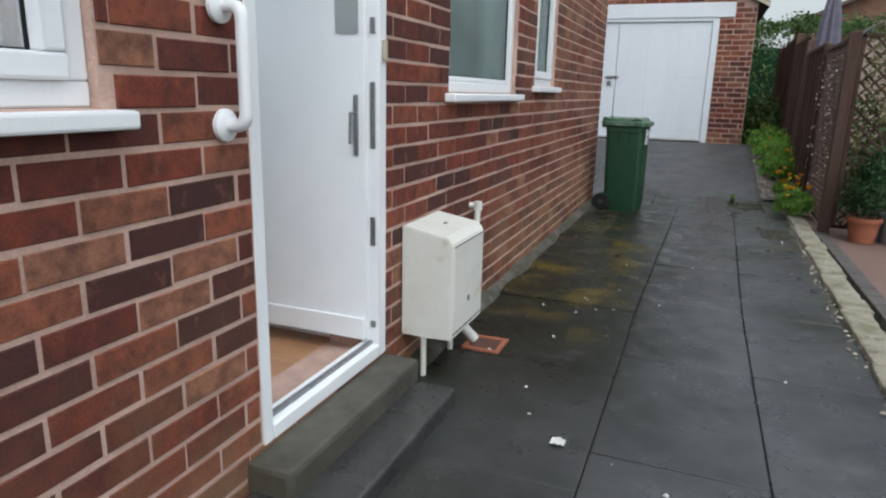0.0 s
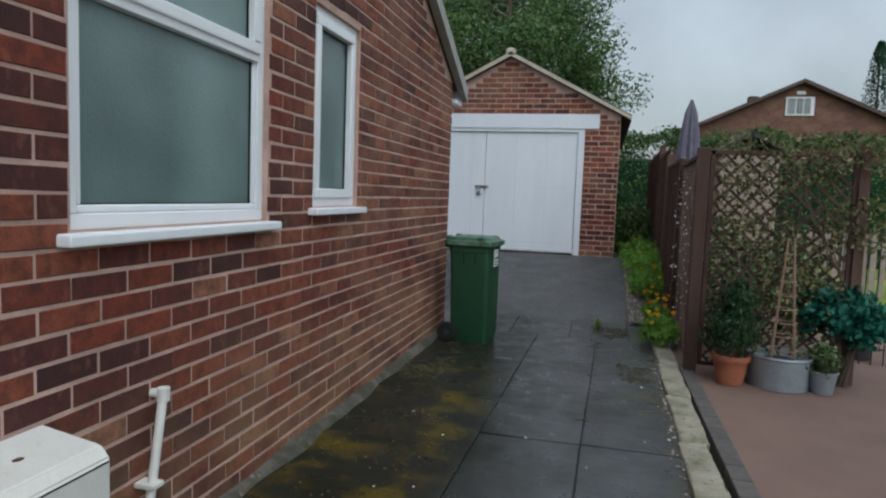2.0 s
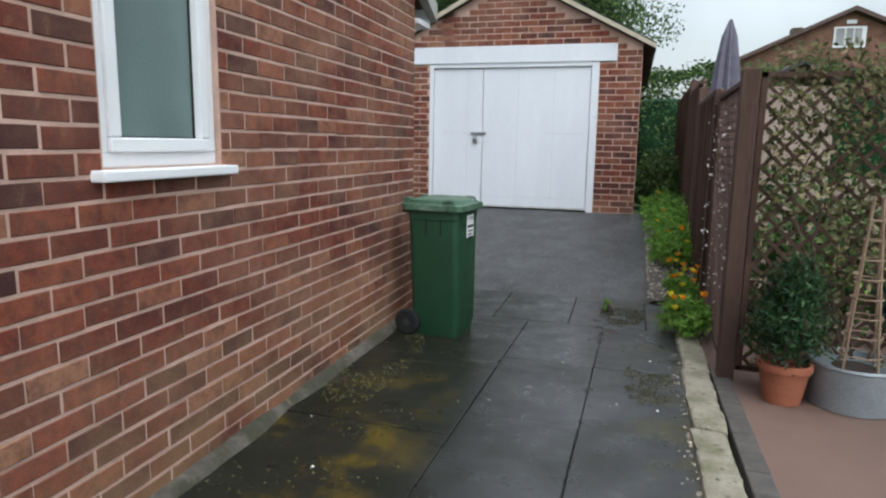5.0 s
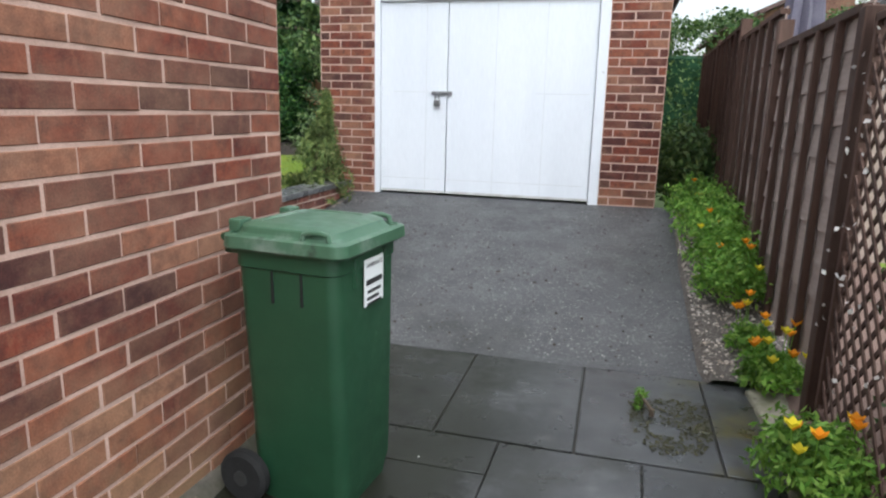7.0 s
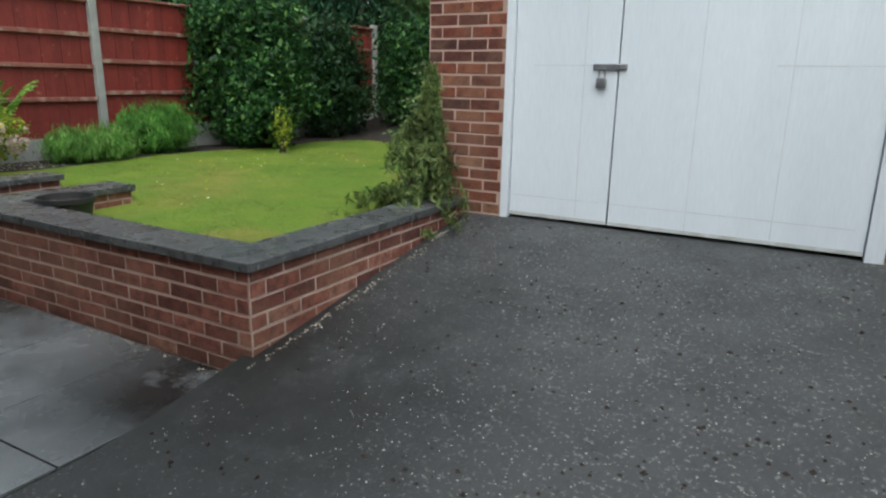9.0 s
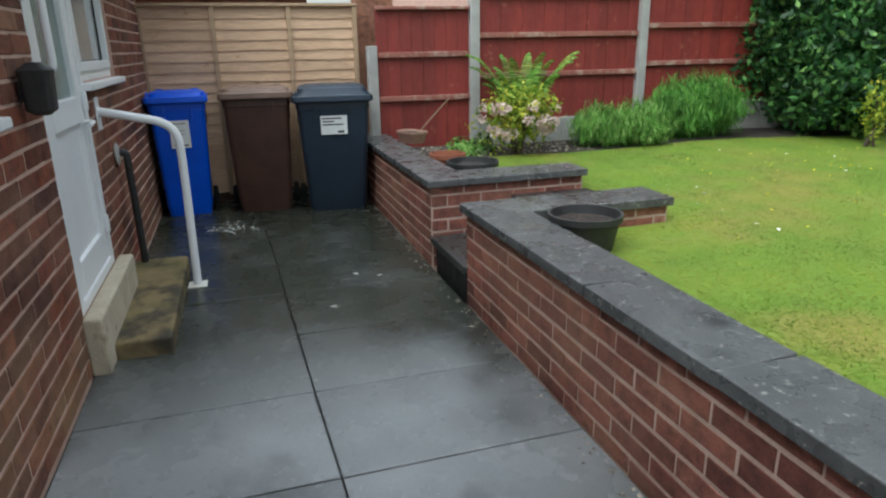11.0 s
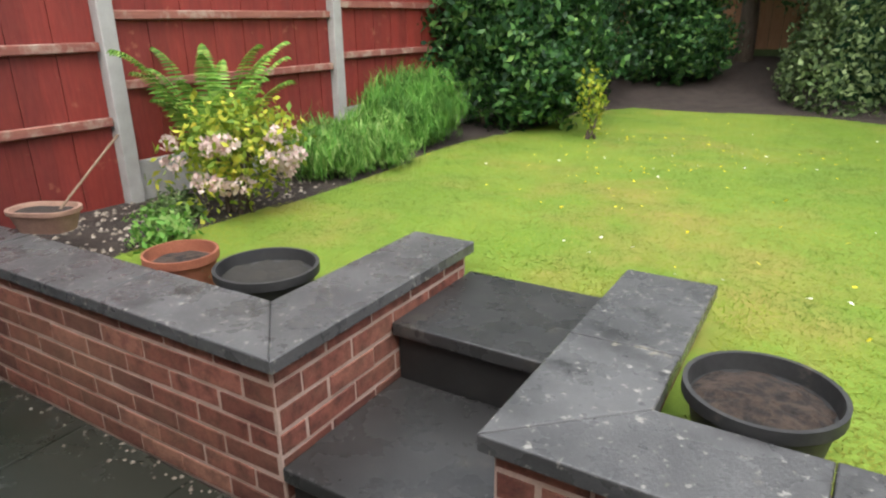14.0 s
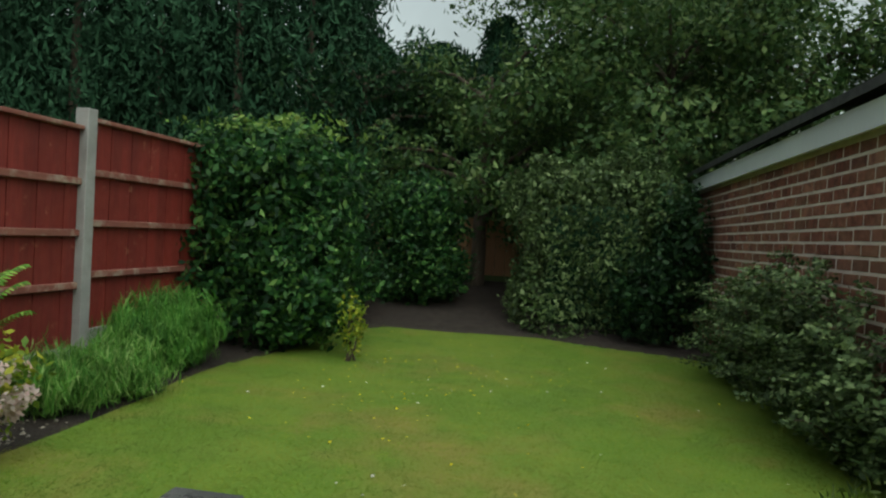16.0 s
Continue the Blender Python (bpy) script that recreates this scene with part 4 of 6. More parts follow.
# roof of the house
roof = thing("roof", -5, 2.6, 5.3, "low-pitched brown tiled house roof", "roof", kind="structure")
bm = bmesh.new()
for ya, yb in ((2.6, 8.64), (2.6, -4.5)):
    za, zb = gable(ya) + .05, gable(yb) + .05
    if yb > 8:
        zb = 2.66 - (8.64 - 8.36) * .46 + .05
    vs = [bm.verts.new(p) for p in ((-9.4 + 5, ya - 2.6, za - 5.3), (-1.25 + 5, ya - 2.6, za - 5.3), (-1.25 + 5, yb - 2.6, zb - 5.3), (-9.4 + 5, yb - 2.6, zb - 5.3))]
    f = bm.faces.new(vs)
    g = bmesh.ops.extrude_face_region(bm, geom=[f])
    bmesh.ops.translate(bm, vec=(0, 0, .09), verts=[v for v in g["geom"] if isinstance(v, bmesh.types.BMVert)])
part("slope", bm, ROOF_TILE, roof)
for ya, yb, za, zb in ((2.6, 8.67, gable(2.6), 2.66 - .31 * .46), (2.6, -4.5, gable(2.6), gable(-4.5))):
    bm = bmesh.new()
    vs = [bm.verts.new((x + 5, y - 2.6, z - 5.3)) for x in (-1.31, -1.235) for y, z in ((ya, za - .04), (yb, zb - .04), (yb, zb + .1), (ya, za + .1))]
    for q in ((0, 1, 2, 3), (7, 6, 5, 4), (0, 4, 5, 1), (1, 5, 6, 2), (2, 6, 7, 3), (3, 7, 4, 0)):
        bm.faces.new([vs[i] for i in q])
    part("bargeboard", bm, POST, roof, "pale grey verge board")
part("soffit", block(-9.4 + 5, 8.36 - 2.6, 2.42 - 5.3, -1.3 + 5, 8.64 - 2.6, 2.46 - 5.3), WHITE, roof)
part("fascia", block(-9.4 + 5, 8.64 - 2.6, 2.42 - 5.3, -1.3 + 5, 8.67 - 2.6, 2.6 - 5.3), WHITE, roof)
part("gutter", tube([(-9.4 + 5, 8.72 - 2.6, 2.54 - 5.3), (-1.28 + 5, 8.72 - 2.6, 2.54 - 5.3)], .05, 10), WHITE, roof, smooth=True)

# side windows
window("window_front", SIDE, *[WIN_A[i] for i in (0, 2, 1, 3)], CLEAR, "white plastic casement window with clear glass and a white sill", posts=(0.42,))
window("window_bathroom", SIDE, *[WIN_B[i] for i in (0, 2, 1, 3)], FROSTED, "white plastic window with frosted glass and a top light", bars=(2.075,))
window("window_pantry", SIDE, *[WIN_C[i] for i in (0, 2, 1, 3)], FROSTED, "narrow white plastic window with frosted glass")
window("window_kitchen", REAR, *[WIN_K[i] for i in (0, 2, 1, 3)], CLEAR, "white plastic kitchen window with a white sill")
window("window_rear", REAR, *[WIN_U[i] for i in (0, 2, 1, 3)], CLEAR, "white plastic rear window with a white sill")
for nm, m, ya, yb, za, zb in (("blind", SIDE, .45, 1.1, 1.3, 2.45), ("blind", SIDE, -.3, .4, 1.3, 2.45), ("blind", REAR, 5.1, 6.05, 1.42, 2.25)):
    bm = bmesh.new()
    nseg = 24
    row = [[bm.verts.new((-.2 + .012 * math.sin(k * 1.6), ya + (yb - ya) * k / nseg, z)) for k in range(nseg + 1)] for z in (za, zb)]
    for k in range(nseg):
        bm.faces.new((row[0][k], row[0][k + 1], row[1][k + 1], row[1][k]))
    g = bmesh.ops.extrude_face_region(bm, geom=bm.faces[:])
    bmesh.ops.translate(bm, vec=(-.004, 0, 0), verts=[v for v in g["geom"] if isinstance(v, bmesh.types.BMVert)])
    bl = thing(nm, 0, 0, 0, "pale pleated blind hanging behind a window", "blind")
    bl.matrix_world = m
    part("cloth", bm, CURTAIN, bl, smooth=True)

# side door, open
door = thing("door_side", 0, 0, 0, "white plastic side door standing open into a white hall", "door", kind="structure")
door.matrix_world = SIDE
bm = bmesh.new()
y0, z0, y1, z1 = DOOR
for a in ((y0, z0, y0 + .05, z1), (y1 - .06, z0, y1, z1), (y0 + .05, z1 - .06, y1 - .06, z1), (y0 + .05, z0, y1 - .06, z0 + .055)):
    cuboid(bm, -.085, a[0], a[1], .006, a[2], a[3], .006)
part("door_frame", bm, WHITE, door)
part("threshold", block(-.045, y0 + .05, z0 + .055, -.025, y1 - .06, z0 + .07, .003), STEEL, door, "dull metal threshold strip")
leaf = part("leaf", block(-.88, y1 - .075, z0 + .075, -.05, y1 - .02, z1 - .07, .006), WHITE, door)
part("glazing", block(-.18, y1 - .082, 1.5, -.08, y1 - .07, 2.05, .003), CLEAR, leaf, "narrow glazed light")
part("bottom_rail", block(-.88, y1 - .09, z0 + .075, -.055, y1 - .074, z0 + .17, .004), WHITE, leaf)
hb = bmesh.new()
cuboid(hb, -.1, y1 - .085, 1.03, -.08, y1 - .074, 1.27, .003)
tube([(-.09, y1 - .08, 1.2), (-.09, y1 - .12, 1.2), (-.09, y1 - .125, 1.08)], .008, 8, hb)
part("handle", hb, STEEL, leaf, "dull metal lever handle")
for za, zb in ((1.06, 1.32), (.66, .78), (1.5, 1.56), (.3, .33)):
    kp = part("strike_plate", block(-.035, y1 - .066, za, -.013, y1 - .059, zb, .002), STEEL, door, "dull steel strike plate")
part("bell_push", block(.006, y1 - .045, 1.4, .02, y1 - .015, 1.48, .005), CREAM, door, "small cream bell push")
door_step = thing("doorstep", -1.2, 2.1, 0, "worn dark stone doorstep in two tiers", "step", kind="structure")
bm = block(-.14, -.5, 0, .03, .46, .165, .02)
part("upper_stone", bm, STONE_STEP, door_step)
bm = block(-.12, -.53, -.05, .21, .44, .07, .014)
for v in bm.verts:
    v.co += Vector((.01, .01, .006)) * noise.noise(v.co * 5)
part("lower_stone", bm, STEP_WET, door_step, "black wet lower stone")


def grab_rail(x, y, z, turn, height, label):
    """A short upright white rail on two round flanges; local x points away from the wall."""
    ob = thing("grab_rail", x, y, z, label, "grab rail", turn=turn)
    part("bar", tube(bend([(0.0, 0, 0), (.075, 0, 0), (.075, 0, height), (0.0, 0, height)], .035), .018, 14), WHITE, ob, smooth=True)
    for h in (0, height):
        bm = lathe([(.043, 0), (.043, .012), (.03, .022)], 20)
        bmesh.ops.transform(bm, matrix=pose(0, 0, h, 0, 90, 0), verts=bm.verts)
        part("flange", bm, WHITE, ob, smooth=True)
    return ob


grab_rail(-1.328, 1.58, 1.19, 0, 0.3, "short white plastic grab rail on the brick beside the door")
grab_rail(-5.42, 8.367, 1.43, 90, 0.32, "short white plastic grab rail on the brick beside the back door")

# gas meter box and its pipes
box_ob = thing("meter_box", -1.328, 2.915, 0.2, "off-white metal meter box with a rust-stained top, on the wall", "meter box")
bm = bmesh.new()
prof = ((0, 0), (.12, 0), (.245, .0), (.245, .44), (.215, .475), (0, .51))
ring = [[bm.verts.new((x, y, z)) for x, z in prof] for y in (-.212, .212)]
for k in range(len(prof)):
    bm.faces.new((ring[0][k], ring[0][(k + 1) % 6], ring[1][(k + 1) % 6], ring[1][k]))
bm.faces.new(ring[0][::-1]), bm.faces.new(ring[1])
bmesh.ops.bevel(bm, geom=bm.edges[:], offset=.006, segments=2, affect="EDGES")
part("case", bm, WHITE_DIRTY, box_ob)
part("lid_panel", block(.243, -.195, .03, .25, .195, .43, .003), WHITE_DIRTY, box_ob)
part("latch", block(.25, -.02, .14, .257, .0, .165, .002), STEEL, box_ob)
for za in (.0265, .4295):
    part("seam", block(.2475, -.198, za, .2508, .198, za + .004), BLACK_IRON, box_ob, "dark gap along the lid")
part("rust_mark", lathe([(.02, .0), (.015, .0015), (.004, .002)], 14, .11, .02, .4905), RUST, box_ob, "round rust mark")
for yy in (-.18, .17):
    part("leg", tube([(.1, yy, -.2), (.1, yy, .005)], .014, 10), WHITE_DIRTY, box_ob, smooth=True)
pipe = thing("waste_pipe", -1.33, 3.42, 0, "white plastic waste pipe leaving the wall above a gully", "pipe")
part("pipe", tube(bend([(0, .2, .66), (.05, .2, .66), (.06, .06, .02)], .03), .017, 12), WHITE_DIRTY, pipe, smooth=True)
part("elbow", lathe([(.024, 0), (.024, .05)], 14, .05, .2, .635), WHITE_DIRTY, pipe, smooth=True)
part("clip", block(0, .1, .33, .085, .16, .35, .004), WHITE_DIRTY, pipe)
part("outlet", tube(bend([(.06, -.42, .19), (.08, -.36, .11), (.12, -.25, .12), (.19, -.2, .02)], .035), .026, 12), WHITE_DIRTY, pipe, smooth=True)
gully = thing("gully", -1.08, 3.22, 0.0, "square rust-brown clay gully in the slabs", "gully")
bm = bmesh.new()
for a in ((-.1, -.1, .1, -.075), (-.1, .075, .1, .1), (-.1, -.075, -.075, .075), (.075, -.075, .1, .075)):
    cuboid(bm, a[0], a[1], -.02, a[2], a[3], .01, .004)
part("rim", bm, TERRACOTTA, gully)
part("grate", block(-.075, -.075, -.02, .075, .075, .004, .002), RUST, gully, "rusty debris-clogged grate")

# back door, its step, rail and pipe
bd = thing("door_back", 0, 0, 0, "closed white plastic back door with a frosted upper pane", "door", kind="structure")
bd.matrix_world = REAR
y0, z0, y1, z1 = BACK_DOOR
bm = bmesh.new()
for a in ((y0, z0, y0 + .06, z1), (y1 - .06, z0, y1, z1), (y0 + .06, z1 - .06, y1 - .06, z1), (y0 + .06, z0, y1 - .06, z0 + .05)):
    cuboid(bm, -.09, a[0], a[1], .004, a[2], a[3], .006)
part("door_frame", bm, WHITE, bd)
bm = bmesh.new()
for a in ((y0 + .065, z0 + .055, y0 + .17, z1 - .065), (y1 - .17, z0 + .055, y1 - .065, z1 - .065), (y0 + .17, z0 + .055, y1 - .17, z0 + .22), (y0 + .17, 1.14, y1 - .17, 1.28), (y0 + .17, z1 - .17, y1 - .17, z1 - .065)):
    cuboid(bm, -.07, a[0], a[1], -.005, a[2], a[3], .008)
bl = part("leaf", bm, WHITE, bd)
part("lower_panel", block(-.055, y0 + .165, z0 + .215, -.025, y1 - .165, 1.145, .012), WHITE, bl)
p = part("pane", block(-.05, y0 + .165, 1.275, -.035, y1 - .165, z1 - .165), FROSTED, bl)
p.visible_shadow = False
part("handle", tube(bend([(-.005, y1 - .11, 1.14), (.045, y1 - .11, 1.14), (.045, y1 - .22, 1.13)], .015), .011, 10), WHITE, bl, smooth=True)
for h in (.5, 1.2, 1.95):
    part("hinge", block(-.005, y1 - .075, h, .02, y1 - .045, h + .1, .005), WHITE, bd)
bs = thing("back_doorstep", -5.95, 8.36, 0, "cream stone door sill above a yellowed mossy step", "step", kind="structure")
part("sill_stone", block(-.54, .0, 0, .55, .09, .3, .015), CREAM, bs)
bm = block(-1.05, .0, -.03, .4, .36, .1, .015)
for v in bm.verts:
    v.co += Vector((.01, .012, .008)) * noise.noise(v.co * 4)
part("step_stone", bm, STONE_YELLOW, bs)
hr = thing("hand_rail", -6.6, 8.36, 0, "white painted tubular handrail bent down to a foot plate", "handrail")
part("tube", tube(bend([(.02, .0, 1.17), (.02, .14, 1.14), (0, .435, 1.07), (0, .44, .8), (0, .43, .02)], .14, 10), .026, 16), WHITE, hr, smooth=True)
part("wall_plate", block(-.03, .004, 1.06, .07, .014, 1.25, .003), WHITE, hr)
part("foot_plate", block(-.06, .37, 0, .06, .49, .012, .003), WHITE_DIRTY, hr)
bp = thing("black_waste_pipe", -6.95, 8.37, 0, "black waste pipe running down the brick with a cement patch", "pipe")
part("pipe", tube(bend([(0, .0, .87), (0, .06, .87), (0, .07, .1)], .03), .024, 12), BLACK_IRON, bp, smooth=True)
bm = lathe([(.07, 0), (.075, .012), (.05, .02)], 14)
bmesh.ops.transform(bm, matrix=pose(.02, .0, .86, -90, 0, 0), verts=bm.verts)
part("cement_patch", bm, POST, bp)
gl = thing("gully", -7.1, 8.55, 0.0, "square clay gully at the foot of a waste pipe", "gully")
part("rim", block(-.16, -.1, 0, .16, .1, .03, .01), STONE_STEP, gl)
lamp = thing("wall_lantern", -5.16, 8.367, 1.27, "black metal lantern on the brick beside the back door", "wall lamp")
bm = loft([(.05, .05, .01, 0, .07), (.1, .1, .02, .02, .07), (.11, .11, .02, .15, .07), (.12, .12, .03, .17, .07), (.05, .05, .02, .2, .07)])
part("body", bm, BLACK_IRON, lamp)
part("bracket", block(-.02, 0, .05, .02, .04, .13, .005), BLACK_IRON, lamp)

# ---- the garage ----
gar = thing("garage", -1.36, 12.68, 0, "brick garage with a white painted double door under a low gable", "garage")
GX0, GX1, GYF, GYB = -3.2, 0.5, 12.68, 18.9
FRONT = pose(GX0, GYF, 0, 0, 0, -90)            # local y runs along +x, local x points to the drive
g_in = Matrix.Translation((1.36, -12.68, 0))
def gg(y):
    return 2.84 + (1.85 - abs(y - 1.85)) * 0.52


g_hole = [(0.65, 0.4, 3.13, 2.62)]
gw = wall_panel("front_wall", (0.0, 3.7, -.05, gg), g_hole, -.24, 0, MORTAR, g_in @ FRONT, gar, "")
bricks(gw, g_in @ FRONT, 3.7, .33, gg, [(0.65, 0.3, 3.13, 2.62), (.3, 2.62, 3.36, 2.86)], (2.9, 3.7, 2.4), seed=21)
LEFT = pose(GX0, 12.92, 0, 0, 0, 180) @ pose(0, -(GYB - 12.92), 0)
gl_w = wall_panel("side_wall", (0.0, GYB - 12.92, -.05, 2.62), [], -.2, 0, MORTAR_PALE, g_in @ LEFT, gar, "")
bricks(gl_w, g_in @ LEFT, GYB - 12.685, .45, 2.62, [], None, seed=22, gap=0.022, course=0.1, material=BRICK_GARDEN)
RIGHT = pose(GX1, 12.92, 0)
gr_w = wall_panel("side_wall", (0.0, GYB - 12.92, -.05, 2.62), [], -.2, 0, MORTAR, g_in @ RIGHT, gar, "")
bricks(gr_w, g_in @ pose(GX1, 12.685, 0), GYB - 12.685, .2, 2.62, [], None, seed=23)
part("back_wall", block(GX0 + 1.36, GYB - 12.88, -.05, GX1 + 1.36, GYB - 12.68, 2.6), MORTAR, gar)
bm = block(.3 - 1.84, -.03, 2.62, 3.36 - 1.84, .06, 2.86, .006)
part("lintel", bm, WHITE_PAINT, gar, "white painted lintel board")
bm = bmesh.new()
for a in ((.65, .47, .71, 2.62), (3.03, .47, 3.13, 2.62), (.71, 2.56, 3.03, 2.62)):
    cuboid(bm, a[0] - 1.84, -.012, a[1], a[2] - 1.84, .1, a[3], .004)
part("door_frame", bm, WHITE_PAINT, gar)
for a, b in ((.715, 1.465), (1.475, 3.025)):
    lf = part("door_leaf", block(a - 1.84, .02, .525, b - 1.84, .065, 2.555, .005), WHITE_PAINT, gar, "white painted boarded garage door leaf")
    for xx in np.arange(a + .52, b - .2, .52):
        part("panel_joint", block(float(xx) - 1.8425, .018, .56, float(xx) - 1.8375, .0202, 2.52), PAINT_JOINT, lf)
    part("panel_joint", block(a + .02 - 1.84, .018, .676, b - .06 - 1.84, .0202, .682), PAINT_JOINT, lf)
    part("panel_joint", block(b - .6 - 1.84, .018, 1.618, b - .05 - 1.84, .0202, 1.624), PAINT_JOINT, lf)
    part("worn_bottom_edge", block(a + .003 - 1.84, .0185, .526, b - .003 - 1.84, .0203, .55), PAINT_WORN, lf, "weather-stained bottom edge")
bolt = part("hasp", block(1.3 - 1.84, .0, 1.59, 1.53 - 1.84, .014, 1.63, .004), STEEL, gar, "dull steel hasp and bolt")
bm = block(1.33 - 1.84, -.02, 1.47, 1.4 - 1.84, .012, 1.54, .008)
tube(bend([(1.345 - 1.84, 0, 1.53), (1.345 - 1.84, 0, 1.6), (1.385 - 1.84, 0, 1.6), (1.385 - 1.84, 0, 1.53)], .015, 4), .006, 8, bm)
part("padlock", bm, STEEL, bolt)
for s in (-1, 1):
    bm = bmesh.new()
    ex, ez = 1.85 + s * 2.02, 2.84 - .17 * .52
    vs = [bm.verts.new((x - 1.84, y, z)) for y in (-.09, GYB - 12.6) for x, z in ((1.85, gg(1.85) + .02), (ex, ez + .02), (ex, ez + .09), (1.85, gg(1.85) + .1))]
    for q in ((0, 1, 2, 3), (7, 6, 5, 4), (0, 4, 5, 1), (1, 5, 6, 2), (2, 6, 7, 3), (3, 7, 4, 0)):
        bm.faces.new([vs[i] for i in q])
    part("roof_slope", bm, ROOF_FELT, gar, "dark sheet roof slope")
    bm = bmesh.new()
    vs = [bm.verts.new((x - 1.84, y, z)) for y in (-.11, -.07) for x, z in ((1.85, gg(1.85) + .01), (ex, ez + .01), (ex, ez + .07), (1.85, gg(1.85) + .08))]
    for q in ((0, 1, 2, 3), (7, 6, 5, 4), (0, 4, 5, 1), (1, 5, 6, 2), (2, 6, 7, 3), (3, 7, 4, 0)):
        bm.faces.new([vs[i] for i in q])
    part("verge", bm, CREAM, gar, "pale mortar verge")
part("fascia", block(GX0 + 1.36 - .1, .0, 2.56, GX0 + 1.36 - .07, GYB - 12.68, 2.74), WHITE_PAINT, gar, "white painted fascia board")
part("ridge_end", loft([(.16, .1, .03, 3.83, -.06), (.16, .1, .03, 3.92, -.06), (.08, .06, .02, 3.95, -.06)]), CREAM, gar)

# ---- raised garden: walls, coping, steps, lawn ----
CT = 0.625                                      # top of the coping
garden = thing("garden_wall", -5, 10.4, 0, "low red brick garden wall with wet grey coping stones", "garden wall", kind="structure")
gin = Matrix.Translation((5, -10.4, 0))
runs = [                                        # x0, y0, x1, y1 of each stretch of walling
    (-5.69, 10.385, -2.85, 10.60), (-3.065, 10.60, -2.85, 12.66), (-5.69, 10.60, -5.42, 11.56),
    (-9.2, 10.385, -6.44, 10.60), (-6.66, 10.60, -6.44, 11.56)]
for x0, y0, x1, y1 in runs:
    part("wall_core", block(x0 + 5, y0 - 10.4, -.05, x1 + 5, y1 - 10.4, CT - .05), MORTAR_DARK, garden)


def face(x, y, turn, length, near, seed):
    bricks(garden, gin @ pose(x, y, 0, 0, 0, turn), length, -0.012, CT - .024, (), near, BRICK_GARDEN, seed)


face(-5.69, 10.385, -90, 2.84, (0.9, 2.84, 2), 31)
face(-2.85, 10.385, 0, 2.27, (0, 1.4, 2), 32)
face(-5.69, 11.56, 180, 1.17, None, 33)
face(-9.2, 10.385, -90, 2.76, (1.2, 2.76, 2), 34)
face(-6.44, 10.385, 0, 1.17, (0, 1.17, 2), 35)
face(-5.42, 10.6, 0, .96, None, 36)


def coping(x0, y0, x1, y1, along, cut=0.72, mitre=(0, 0)):
    """Coping stones laid end to end. mitre: how far the inner edge is drawn in at either end, to meet the next run at a corner."""
    a, b = (x0, x1) if along == "x" else (y0, y1)
    n = max(1, round((b - a) / cut))
    for k in range(n):
        p = a + (b - a) * k / n + (.0 if mitre[0] and k == 0 else .003)
        q = a + (b - a) * (k + 1) / n - (.0 if mitre[1] and k == n - 1 else .003)
        bm = block(p + 5, y0 - 10.4, CT - .05, q + 5, y1 - 10.4, CT) if along == "x" else block(x0 + 5, p - 10.4, CT - .05, x1 + 5, q - 10.4, CT)
        slant = rnd.uniform(-.02, .02)
        for v in bm.verts:
            u, w, o = (v.co.x - 5, v.co.y + 10.4, 5) if along == "x" else (v.co.y + 10.4, v.co.x - 5, -10.4)
            inner = (w - y0) / (y1 - y0) if along == "x" else ((w - x0) / (x1 - x0))
            first, last = u < (p + q) / 2, u >= (p + q) / 2
            shift = 0.0
            if first:
                shift = abs(mitre[0]) * (inner if mitre[0] > 0 else 1 - inner) if k == 0 else slant * (inner - .5)
            if last:
                shift = -abs(mitre[1]) * (inner if mitre[1] > 0 else 1 - inner) if k == n - 1 else slant * (inner - .5)
            if along == "x":
                v.co.x += shift
            else:
                v.co.y += shift
        bmesh.ops.bevel(bm, geom=bm.edges[:], offset=.005, segments=2, affect="EDGES", profile=0.5)
        dz = rnd.uniform(-.003, .003)
        for v in bm.verts:
            v.co += Vector((.004, .004, .003)) * noise.noise(v.co * 6) + Vector((0, 0, dz))
        part("coping_stone", bm, COPING, garden)


coping(-5.72, 10.35, -2.815, 10.66, "x", .72, (.33, .305))
coping(-3.12, 10.35, -2.815, 12.66, "y", .72, (-.31, 0))
coping(-5.72, 10.35, -5.385, 11.585, "y", .66, (.31, 0))
coping(-9.2, 10.35, -6.405, 10.66, "x", .9, (0, .315))
coping(-6.72, 10.35, -6.405, 11.585, "y", 1.3, (-.31, 0))
steps = thing("garden_steps", -6.06, 10.6, 0, "two wet dark stone steps up to the lawn", "steps", kind="structure")
part("lower_step", block(-.37, -.23, .17, .36, .42, .225, .008), STEP_WET, steps)
part("lower_riser", block(-.365, -.19, -.05, .355, .4, .17), RISER_BLACK, steps)
part("upper_step", block(-.37, .38, .42, .36, 1.0, .475, .008), STEP_WET, steps)
part("upper_riser", block(-.365, .42, .2, .355, .98, .42), RISER_BLACK, steps)

LZ = 0.455
bm = bmesh.new()
lx, ly = np.linspace(-9.4, -3.06, 100), np.linspace(10.61, 21.2, 160)


def lawn_z(x, y):
    return LZ + 0.14 * max(0.0, y - 17.6) + 0.025 * noise.noise((x * .6, y * .6, 2)) + (0.02 if y > 12 else 0.02 * (y - 10.6) / 1.4)


gv = [[bm.verts.new((float(x), float(y), lawn_z(x, y))) for x in lx] for y in ly]
for i in range(159):
    for j in range(99):
        cx, cy = (lx[j] + lx[j + 1]) / 2, (ly[i] + ly[i + 1]) / 2
        if -6.5 < cx < -5.62 and cy < 11.55:
            continue
        bm.faces.new((gv[i][j], gv[i][j + 1], gv[i + 1][j + 1], gv[i + 1][j]))


